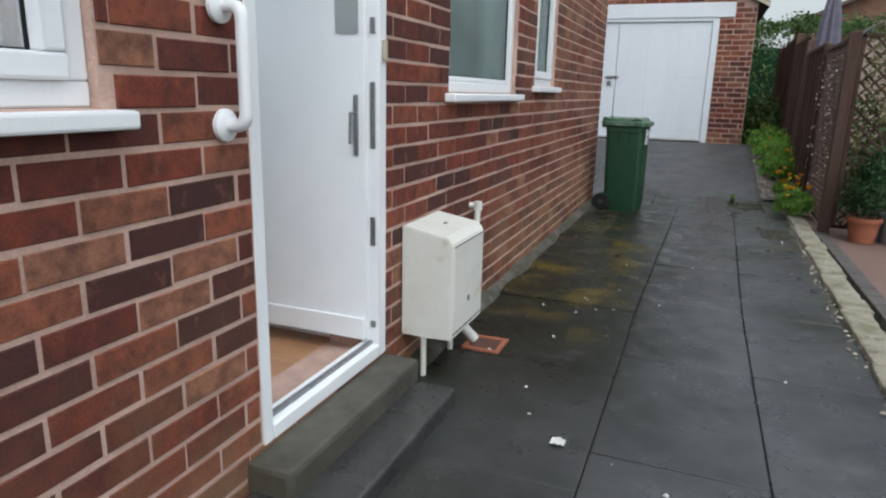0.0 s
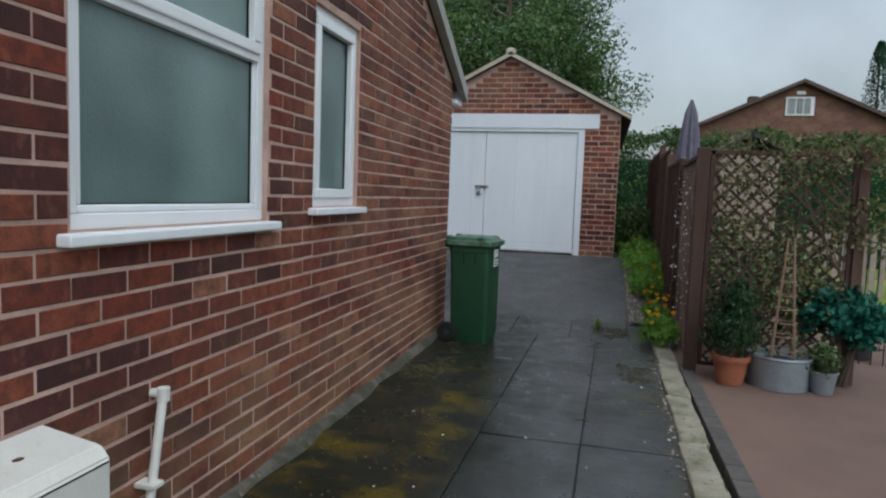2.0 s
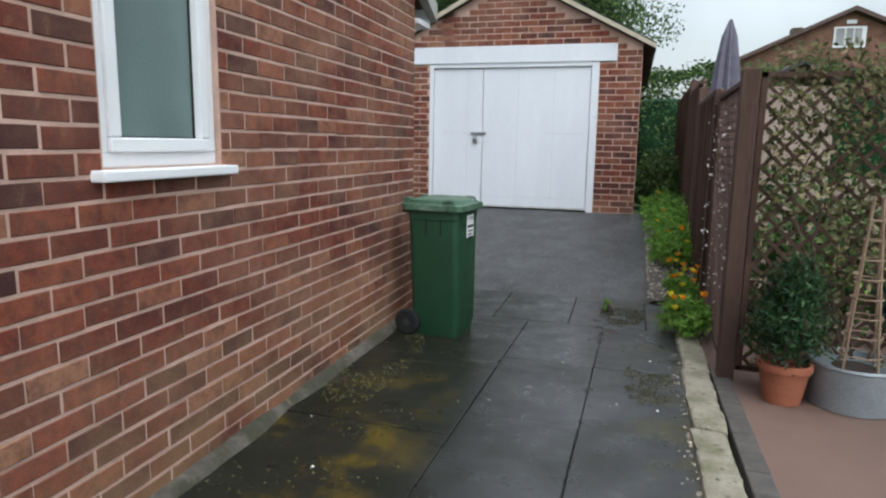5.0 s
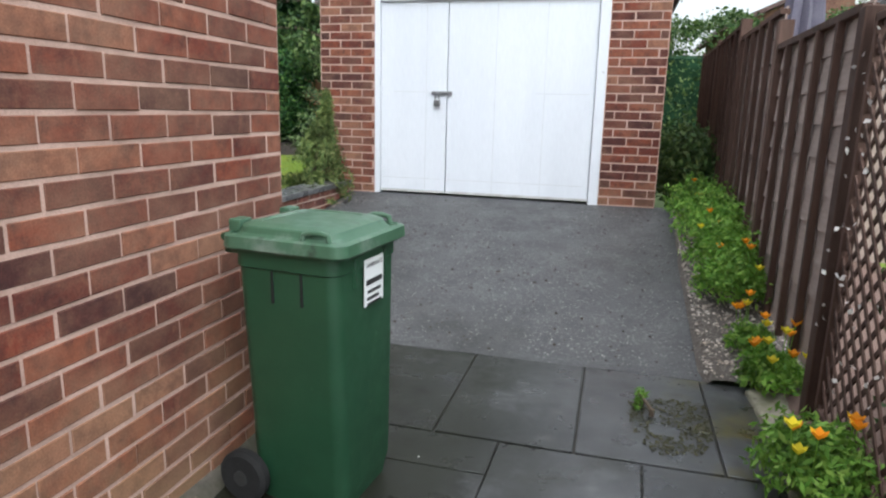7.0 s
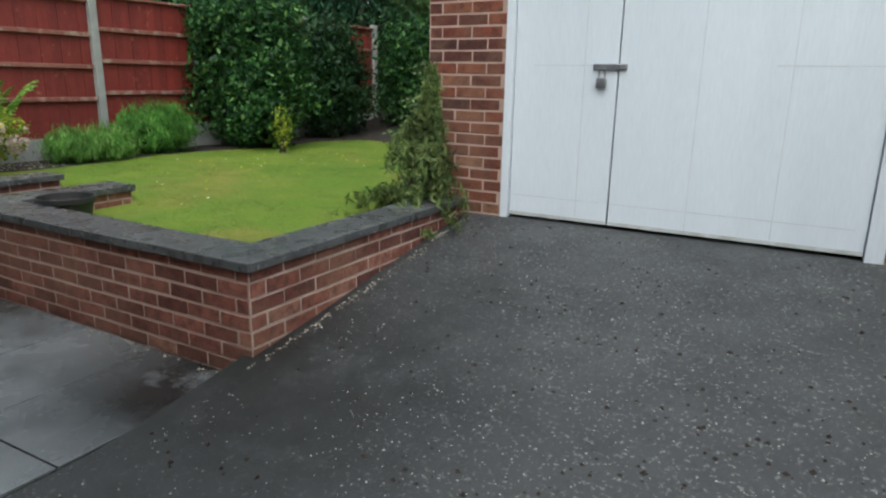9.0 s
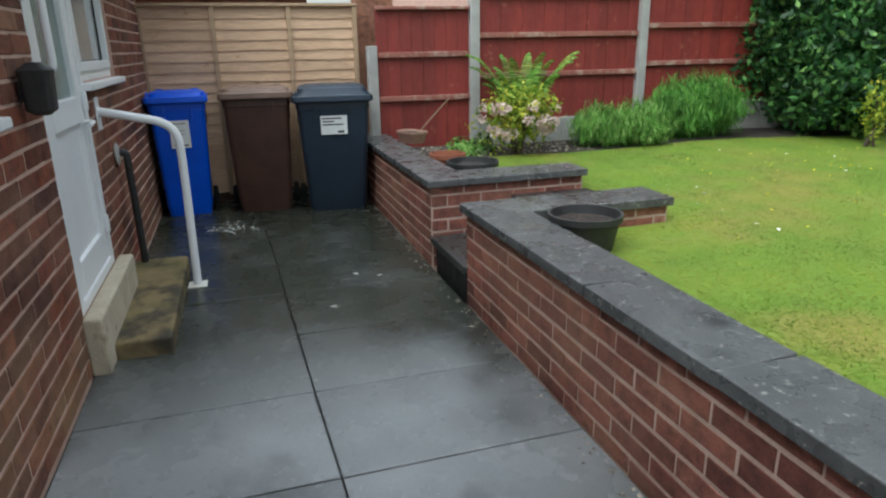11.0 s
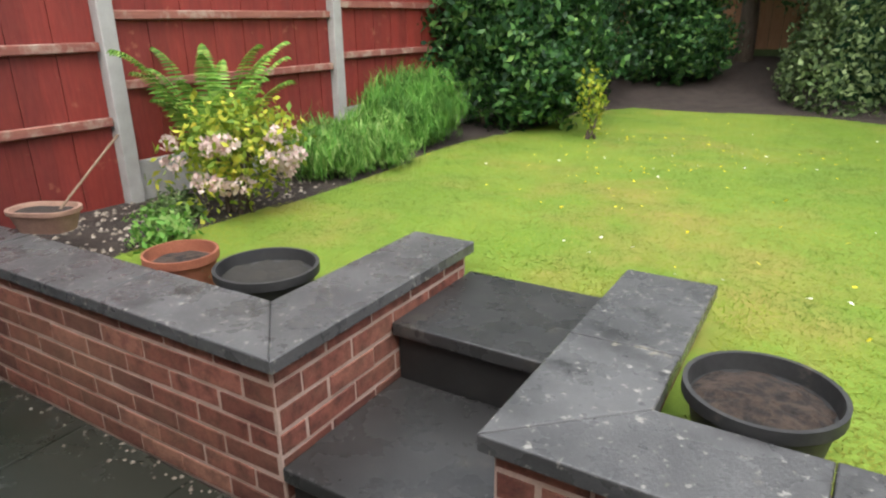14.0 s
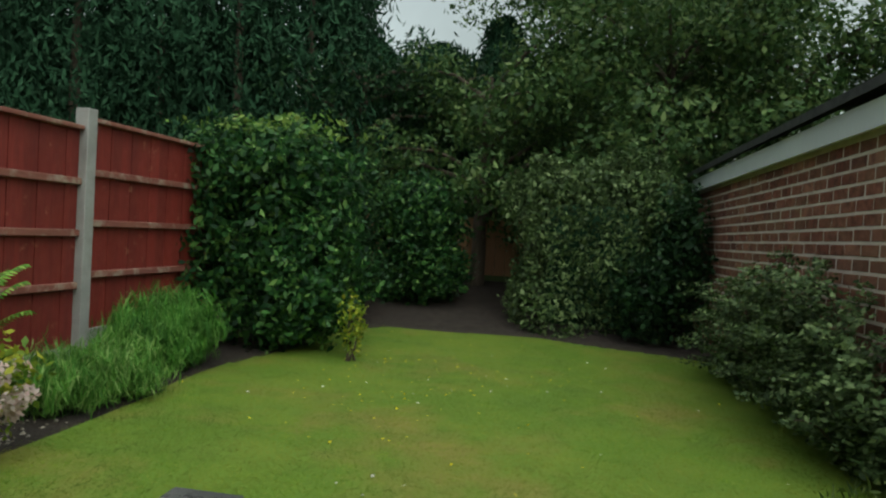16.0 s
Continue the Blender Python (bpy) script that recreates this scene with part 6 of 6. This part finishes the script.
for k in range(14):
    part("bar", tube([(k * .1, 0, 0), (k * .1, 0, 1.25)], .006, 6), BLACK_IRON, rl)
for z in (.15, 1.15):
    part("rail", tube([(0, 0, z), (1.35, 0, z)], .008, 6), BLACK_IRON, rl)
pf = thing("picket_fence", 3.2, 13.5, 0, "grey picket fence across the neighbouring garden", "fence")
for k in range(22):
    part("picket", block(k * .14, -.01, .0, k * .14 + .09, .01, 1.05, .004), FENCE_GREY, pf)
for z in (.3, .8):
    part("rail", block(0, .01, z, 3.1, .04, z + .06), FENCE_GREY, pf)
part("ground_neighbour_lawn", block(2.75, 10.2, -.08, 14, 26, .0), TURF, kind="structure")
shrub("dark_shrub", 1.95, 8.6, 0, [((-.3, 0, .6), (.4, .4, .75)), ((.25, .1, .5), (.35, .4, .6))], 2300, .08, LEAF_TREE, "green leafy shrub behind the trellis", stems=6)
um = thing("parasol", 1.5, 12.0, 0, "closed grey-mauve garden parasol standing behind the fence", "parasol")
part("pole", tube([(0, 0, 0), (0, 0, 2.95)], .02, 10), FENCE_DARK, um)
bm = bmesh.new()
seg, prof = 32, [(.06, 1.4), (.12, 1.55), (.155, 2.0), (.12, 2.45), (.075, 2.8), (.015, 3.0)]
rings = [[bm.verts.new((r * (1 + .22 * math.cos(8 * 6.283 * k / seg)) * math.cos(6.283 * k / seg), r * (1 + .22 * math.cos(8 * 6.283 * k / seg)) * math.sin(6.283 * k / seg), z)) for k in range(seg)] for r, z in prof]
for a, b in zip(rings, rings[1:]):
    for k in range(seg):
        bm.faces.new((a[k], a[(k + 1) % seg], b[(k + 1) % seg], b[k]))
part("canopy", bm, FABRIC, um, smooth=True)
sh = thing("shed", 2.6, 13.6, 0, "small brown garden shed with a grey felt roof", "shed")
part("wall", block(-.45, -.4, 0, .45, .8, 2.3), FENCE_GREY, sh)
bm = bmesh.new()
vs = [bm.verts.new((x, y, z)) for y in (-.5, .9) for x, z in ((-.6, 2.28), (0, 2.68), (.6, 2.28), (0, 2.6))]
for q in ((0, 1, 5, 4), (1, 2, 6, 5), (2, 3, 7, 6), (3, 0, 4, 7), (0, 3, 2, 1), (4, 5, 6, 7)):
    bm.faces.new([vs[i] for i in q])
part("roof", bm, ROOF_FELT, sh)


# ---- hedges, shrubs and trees ----
def hedge(name, lo, hi, n, size, material, label, rough=.12, slim=.5, droop=0.0):
    lo, hi = Vector(lo), Vector(hi)
    ob = thing(name, (lo.x + hi.x) / 2, (lo.y + hi.y) / 2, lo.z, label, "hedge")
    c = Vector((ob.location.x, ob.location.y, ob.location.z))
    d = (hi - lo) / 2
    bm = block(-d.x * .74, -d.y * .7, 0, d.x * .74, d.y * .7, (hi.z - lo.z) * .82, min(d.x, d.y) * .3)
    part("inner_growth", bm, LEAF_CONIFER, ob)
    p, o = in_box(n, lo - c, hi - c, rough)
    leaves("crown", p, o, size, material, ob, slim=slim, droop=droop)
    return ob


laurel = shrub("laurel", -8.25, 15.65, LZ, [((0, 0, .95), (.95, .75, 1.05)), ((-.45, -.15, 1.2), (.68, .6, .95)), ((.3, .1, 1.25), (.74, .65, .95)), ((-.1, -.1, 1.9), (.95, .7, .5)), ((.45, -.15, .55), (.55, .55, .6))], 30000, .095, LEAF_LAUREL, "large dense glossy green laurel shrub on the lawn's edge", stems=9)
n = 1100
p, d = on_ball(n, (-.05, 0, 2.2), (.95, .8, .28), .2, .35)
leaves("new_growth", p, d, .075, LEAF_SHOOT, laurel, "stuff", "pale green new shoots")
shrub("laurel", -7.4, 19.2, LZ + .2, [((0, 0, .75), (.8, .7, .95)), ((.1, -.1, 1.4), (.72, .65, .65)), ((.4, -.2, .55), (.45, .5, .6))], 14000, .095, LEAF_LAUREL, "dense dark green shrub behind the lawn", stems=6)
shrub("laurel", -8.2, 17.7, LZ, [((0, 0, .85), (.6, .8, 1.0)), ((-.1, -.1, 1.5), (.55, .7, .7))], 9000, .095, LEAF_DARK, "dark evergreen shrub between two laurels", stems=5)
shrub("variegated_shrub", -7.1, 15.15, LZ, [((0, 0, .42), (.16, .16, .24)), ((.03, -.02, .22), (.1, .1, .2))], 260, .06, LEAF_AZALEA, "small yellow-green shrub at the lawn's edge", stems=4)
shrub("lavender", -8.42, 14.0, LZ, [((0, -.12, .3), (.36, .38, .32)), ((.02, .2, .34), (.36, .4, .34))], 12000, .15, LEAF_LAVENDER, "clump of bright green lavender foliage by the fence", stems=4, slim=.06, upright=4.0)
shrub("catmint", -8.3, 12.95, LZ, [((0, -.15, .2), (.34, .32, .24)), ((.1, .25, .2), (.34, .32, .25))], 7000, .12, LEAF_CATMINT, "grassy grey-green clump spilling over the bed", stems=3, slim=.07, upright=3.0)
aza = shrub("azalea", -8.15, 11.75, LZ, [((0, 0, .35), (.38, .36, .32)), ((.15, .1, .48), (.28, .28, .22))], 1300, .055, LEAF_AZALEA, "yellow-green azalea with pale pink flower heads", stems=7)
pts, out = [], []
for k in range(17):
    d = rs.normal(size=3)
    d /= np.linalg.norm(d)
    d[2] = d[2] * .7
    d[0] = abs(d[0]) if k % 3 else d[0]
    c = np.array((.03, .03, .4)) + d * (.38, .36, .32)
    q, o = on_ball(44, c, (.06, .06, .05))
    pts.append(q), out.append(o)
leaves("blossom", np.concatenate(pts), np.concatenate(out), .035, PETAL_PINK, aza, "stuff", "pale pink flower heads", .9)
fern = thing("fern", -8.52, 12.0, LZ, "bright green fern with arching fronds", "fern")
for k in range(26):
    a = k * 2.4
    rch, top = .46 + .2 * math.sin(k * 3.1), .98 + .17 * math.cos(k * 1.7)
    sp = [Vector((rch * t * math.cos(a), rch * t * math.sin(a), top * (1.6 * t - .75 * t * t))) for t in (j / 30 for j in range(31))]
    bm = tube(sp, .005, 5, None, .3)
    for j in range(4, 31):
        d = (sp[j] - sp[j - 1]).normalized()
        side = d.cross(Vector((0, 0, 1))).normalized()
        w = .17 * (1 - j / 31) * min(1, j / 9) + .012
        for s in (-1, 1):
            bm.faces.new([bm.verts.new(sp[j] + v) for v in (-d * .005, s * side * w * .5 + d * .002 - Vector((0, 0, .008)), s * side * w + d * .03 - Vector((0, 0, .03)), s * side * w * .5 + d * .016 - Vector((0, 0, .006)), d * .006)])
    part("frond", bm, LEAF_BRIGHT, fern)
shrub("small_bed_plant", -8.0, 11.15, LZ, [((0, 0, .1), (.2, .16, .14))], 380, .045, LEAF_CATMINT, "low green plant in the bed", stems=3)
shrub("small_bed_plant", -8.3, 11.45, LZ, [((0, 0, .08), (.16, .14, .12))], 300, .06, LEAF_GREY, "low grey-green plant in the bed", stems=3)

n = 420
by_ = rs.uniform(10.7, 12.6, n)
px = np.stack([rs.uniform(-8.9, -8.08, n), by_, np.zeros(n)], 1)
px[:, 2] = [lawn_z(a, b) + .003 for a, b in px[:, :2]]
pebbles("bed_crumbs", px, .014, CRUMB, lawn, "pale stones and dead leaves on the bed's soil")
weep = thing("weeping_conifer", -3.2, 12.3, LZ, "weeping olive-green conifer draped over the garden wall", "conifer")
part("trunk", tube([(0, 0, -.03), (.1, .05, .5), (.22, .06, 1.18)], .03, 8, None, .3), BARK, weep)
pts, out = [], []
rw = random.Random(5)
for k in range(96):
    a, h = rw.uniform(0, 6.28), 1.12 * rw.random() ** 1.5
    ln = (.06 + .66 * (1 - h / 1.15) ** 1.25) * rw.uniform(.5, 1.1) * (1 - .22 * math.cos(a))
    base = np.array((.06 + .14 * h, .05, h))
    dirv = np.array((math.cos(a), math.sin(a) * .85, 0))
    t = np.linspace(.1, 1, 26)[:, None]
    cv = base + dirv * ln * t + np.array((0, 0, 1.0)) * (.14 * t - .42 * t * t * (.5 + .5 * h))
    cv = np.repeat(cv, 3, 0) + rs.normal(0, .02, (78, 3))
    cv[:, 2] = np.maximum(cv[:, 2], .01)
    pts.append(cv), out.append(np.repeat(dirv[None], 78, 0))
leaves("crown", np.concatenate(pts), np.concatenate(out), .08, LEAF_WEEPING, weep, slim=.2, droop=1.6, spread=.5)
coton = thing("cotoneaster", -3.45, 13.6, LZ, "sprawling grey-green shrub with arching sprays along the garage wall", "shrub")
pts, out = [], []
for k in range(340):
    foot = np.array((.1 + rw.uniform(-.1, .1), rw.uniform(-.75, 2.5), 0.0))
    a = rw.uniform(1.4, 4.9)
    near = max(0.0, .2 - foot[1])
    rise_h, ln = rw.uniform(.3, 1.75) * (1.0 - .22 * max(0.0, foot[1] - .6)) * (1.0 - .55 * near), rw.uniform(.25, .7) * (1.0 - .4 * near)
    t = np.linspace(.12, 1, 22)[:, None]
    dirv = np.array((math.cos(a) * .85, math.sin(a), 0))
    cv = foot + dirv * ln * t ** 1.3 + np.array((0, 0, 1.0)) * rise_h * (1.7 * t - .95 * t * t)
    if k < 24:
        part("branch", tube([Vector(v) for v in cv[::5]], .009, 5, None, .4), BARK, coton)
    cv = np.repeat(cv, 4, 0) + rs.normal(0, .035, (88, 3)) * np.array((1, 1, .5))
    cv[:, 0] = np.minimum(cv[:, 0], .2)
    cv[:, 2] = np.maximum(cv[:, 2], .02)
    pts.append(cv), out.append(np.repeat((dirv * .5 + np.array((0, 0, 1.0)))[None], 88, 0))
leaves("crown", np.concatenate(pts), np.concatenate(out), .05, LEAF_GREY, coton, slim=.5, spread=.5)
hedge("holly_hedge", (-5.6, 17.9, LZ), (-3.75, 20.6, 2.7), 24000, .085, LEAF_GREY, "clipped grey-green evergreen hedge behind the lawn", .14)
shrub("dark_shrub", -3.6, 17.9, LZ, [((0, 0, 1.0), (.45, .5, 1.1)), ((-.4, -.2, .6), (.5, .4, .6))], 4500, .09, LEAF_DARK, "dark leafy shrub beside the garage wall", stems=5)
tan = thing("far_fence", -6.3, 21.0, .1, "weathered tan board fence at the garden's end", "fence")
for k in range(30):
    part("board", block(-2.5 + k * .18, 0, .4, -2.5 + k * .18 + .172, .02, 2.0), FAR_BOARD, tan)
for z in (.7, 1.7):
    part("rail", block(-2.5, .02, z, 2.9, .06, z + .07), FAR_BOARD, tan)
part("gravel_board", block(-2.5, -.02, .5, 2.9, .0, .95), ROUGH_GROUND, tan, "green-stained gravel board")


def conifer_row(name, x0, y0, x1, y1, count, h, r, n, label):
    for k in range(count):
        t = (k + .5) / count
        x, y = x0 + (x1 - x0) * t, y0 + (y1 - y0) * t
        hh = h * rnd.uniform(.85, 1.12)
        ob = thing(name, x, y, 0, label, "conifer", "conifer screen")
        part("trunk", tube([(0, 0, -.05), (.03, .02, hh * .5), (0, 0, hh * .93)], .16, 8, None, .2), BARK, ob)
        z = hh * (1 - rs.uniform(0, 1, n) ** 1.6) + .15
        a = rs.uniform(0, 6.28, n)
        rad = r * np.minimum(1.0, 1.25 * (1 - z / (hh * 1.03)) ** .6 + .05) * (1 - .32 * np.abs(rs.normal(size=n)))
        lump = np.array([noise.noise(Vector((math.cos(q) * 1.6 + k, math.sin(q) * 1.6, w * .9))) for q, w in zip(a, z)])
        rad *= 1 + .35 * lump
        p = np.stack([rad * np.cos(a), rad * np.sin(a), z], 1)
        leaves("crown", p, np.stack([np.cos(a), np.sin(a), .3 + 0 * a], 1), .2, LEAF_CONIFER, ob, slim=.25, droop=3.0)


hedge("conifer_screen", (-22, 21.5, 0), (-9.8, 23.5, 7.6), 80000, .24, LEAF_CONIFER, "tall dense dark conifer screen behind the gardens", .4, .25, 3.0)
hedge("conifer_screen", (-10.2, 24.5, 0), (-2.0, 26.0, 5.9), 50000, .24, LEAF_CONIFER, "tall dense dark conifer screen beyond the garden", .4, .25, 3.0)
conifer_row("leyland_cypress", -17.5, 16.5, -9.6, 21.5, 7, 7.6, 1.7, 12000, "tall dark leyland cypress in a screen behind the fence")
conifer_row("leyland_cypress", -9.8, 21.8, -6.0, 24.5, 3, 6.2, 1.7, 6500, "tall dark leyland cypress beyond the garden")


def tree(x, y, h, cr, n, label, size=.13, material=LEAF_TREE, seed=1, base=.3):
    """A tapered trunk, branching limbs and a broken crown of leaf clumps at their ends."""
    ob = thing("tree", x, y, 0, label, "tree")
    r = random.Random(seed)
    part("trunk", tube([(0, 0, -.05), (.05, .03, h * .25), (.02, .08, h * .55), (.1, 0, h * .85)], .17, 10, None, .3), BARK, ob, smooth=True)
    pts, out = [], []
    for k in range(26):
        a, t = r.uniform(0, 6.28), r.uniform(base, .95)
        ln = cr * r.uniform(.45, 1.05) * (1.15 - .6 * abs(t - .55))
        st = Vector((.05, .05, h * t * .85))
        en = st + Vector((ln * math.cos(a), ln * math.sin(a), ln * r.uniform(-.05, .6)))
        part("limb", tube([st, st.lerp(en, .5) + Vector((0, 0, .1 * ln)), en], .05, 6, None, .25), BARK, ob)
        for f in (.6, 1.0):
            c = st.lerp(en, f)
            q, o = on_ball(n // 52, tuple(c), (cr * .32, cr * .32, cr * .24), -1, .24)
            pts.append(q), out.append(o)
    leaves("crown", np.concatenate(pts), np.concatenate(out), size, material, ob, droop=.5)


tree(-3.4, 21.2, 6.2, 2.6, 26000, "broad leafy garden tree behind the lawn", seed=3, base=.35)
tree(-6.6, 20.6, 5.4, 2.0, 15000, "leafy tree with hanging branches beyond the far fence", seed=4, base=.4)
tree(-3.2, 23.8, 11.0, 3.6, 46000, "tall leafy tree behind the garage", seed=8, base=.4)
tree(-1.2, 20.8, 6.0, 1.9, 14000, "leafy tree rising behind the garage roof", seed=15, base=.4)
tree(-9.2, 21.5, 6.0, 2.2, 8000, "dark leafy tree beyond the red fence", material=LEAF_DARK, seed=12)
barn = thing("neighbour_outbuilding", -5.3, 26.5, 0, "pale slatted outbuilding glimpsed through the trees", "outbuilding")
part("wall", block(-1.6, 0, 0, 1.6, 2, 3.3), FENCE_GREY, barn)
for k in range(6):
    part("slat", block(-1.7, -.06, 3.3 + k * .2, 1.7, .0, 3.3 + k * .2 + .14), POST, barn)
hedge("far_hedge", (-1.5, 19.2, 0), (14, 20.8, 3.15), 60000, .1, LEAF_TREE, "tall clipped green hedge across the neighbouring gardens", .14)
shrub("ivy_bush", .95, 14.2, .3, [((0, 0, .5), (.36, .75, .5)), ((0, .9, .55), (.4, .8, .55))], 4200, .08, LEAF_TREE, "green ivy bush between the garage and the fence", stems=4)
conifer_row("dark_cypress", 11.6, 34, 11.8, 34, 1, 8.4, .9, 3000, "single dark cypress far off")

# far house with a gable and a white attic window
fh = thing("neighbour_house", 8.45, 33, 0, "brown brick house with a gable and white attic window", "house")
bm = bmesh.new()
prof = ((-4.6, 0), (4.6, 0), (4.6, 4.7), (0, 6.8), (-4.6, 4.7))
ring = [[bm.verts.new((x, y, z)) for x, z in prof] for y in (0, 8)]
for k in range(5):
    bm.faces.new((ring[0][k], ring[0][(k + 1) % 5], ring[1][(k + 1) % 5], ring[1][k]))
bm.faces.new(ring[0][::-1]), bm.faces.new(ring[1])
part("wall", bm, brick_mat("far_brown_brick", [(0, (.19, .1, .075)), (1, (.25, .13, .1))], False), fh)
for s in (-1, 1):
    bm = bmesh.new()
    vs = [bm.verts.new((x, y, z)) for y in (-.35, 8.3) for x, z in ((0, 6.83), (s * 5.1, 4.5), (s * 5.1, 4.66), (0, 6.99))]
    for q in ((0, 1, 2, 3), (7, 6, 5, 4), (0, 4, 5, 1), (1, 5, 6, 2), (2, 6, 7, 3), (3, 7, 4, 0)):
        bm.faces.new([vs[i] for i in q])
    part("roof_slope", bm, ROOF_TILE, fh)
wn_ = part("window", block(-.62, -.06, 5.45, .52, .02, 6.25), WHITE, fh, "white framed attic window")
for a, b in ((-.5, -.2), (-.15, .1), (.15, .4)):
    part("pane", block(a - .04, -.075, 5.52, b - .04, -.06, 6.18), CLEAR, wn_)
part("vent", block(-.2, -.05, 6.36, .15, .02, 6.5), WHITE, fh)
part("chimney", block(-1.7, 2, 5.6, -1.3, 2.6, 6.6), BARK, fh)
ne = thing("neighbour_extension", -12.6, 9.0, 0, "dark brick house extension with a grey gutter behind the lap fence", "house")
part("wall", block(-2.2, -2.6, 0, 1.5, 1.15, 2.35), BRICK, ne)
part("gutter", tube([(1.58, -2.6, 2.3), (1.58, 1.2, 2.3)], .05, 8), POST, ne, "grey plastic gutter")
part("roof", loft([(4.2, 4.2, .05, 2.35, -.7), (2.6, 2.6, .05, 3.3, -.7)]), ROOF_TILE, ne)
nr = thing("neighbour_house", -24.5, 15.9, 0, "distant house with a pinkish red tiled roof", "house")
part("wall", block(-3, -2.2, 0, 2.2, 2.2, 2.5), BRICK, nr)
part("roof", loft([(5.6, 4.8, .05, 2.5, 0), (1.4, 4.4, .05, 3.2, 0)]), TERRACOTTA_OLD, nr)
rh = thing("neighbour_bungalow", 14.5, 36, 0, "brown roofed bungalow beyond the hedge", "house")
part("wall", block(-3.5, 0, 0, 3.5, 6, 4.6), BRICK, rh)
part("roof", loft([(7.8, 7, .1, 4.6, 3), (5.2, .4, .1, 6.4, 3)]), ROOF_TILE, rh)

# ---- pieces: paving slabs, then bricks ----
for parent, x0, y0, x1, y1, z, material in SLABS:
    sm = block(x0, y0, -.05, x1, y1, z, .006)
    for v in sm.verts:
        if material is SLAB:
            v.co.x += 0.021 * min(max(v.co.y - 4.2, 0.0), 4.2) * (0.2 if v.co.x < -1.2 else 1.0) * (0.3 if v.co.y > 8.395 else 1.0)
        elif abs(v.co.y - 9.34) < 0.1:
            v.co.y += 0.026 * (v.co.x + 6.0)
        v.co.x += 0.007 * noise.noise((round(v.co.x, 1) * 9.1, round(v.co.y, 1) * 7.3, 1.0))
        v.co.y += 0.007 * noise.noise((round(v.co.x, 1) * 5.7, round(v.co.y, 1) * 8.9, 4.0))
    part("slab", sm, material, parent)
for job in TODO:
    lay(*job)
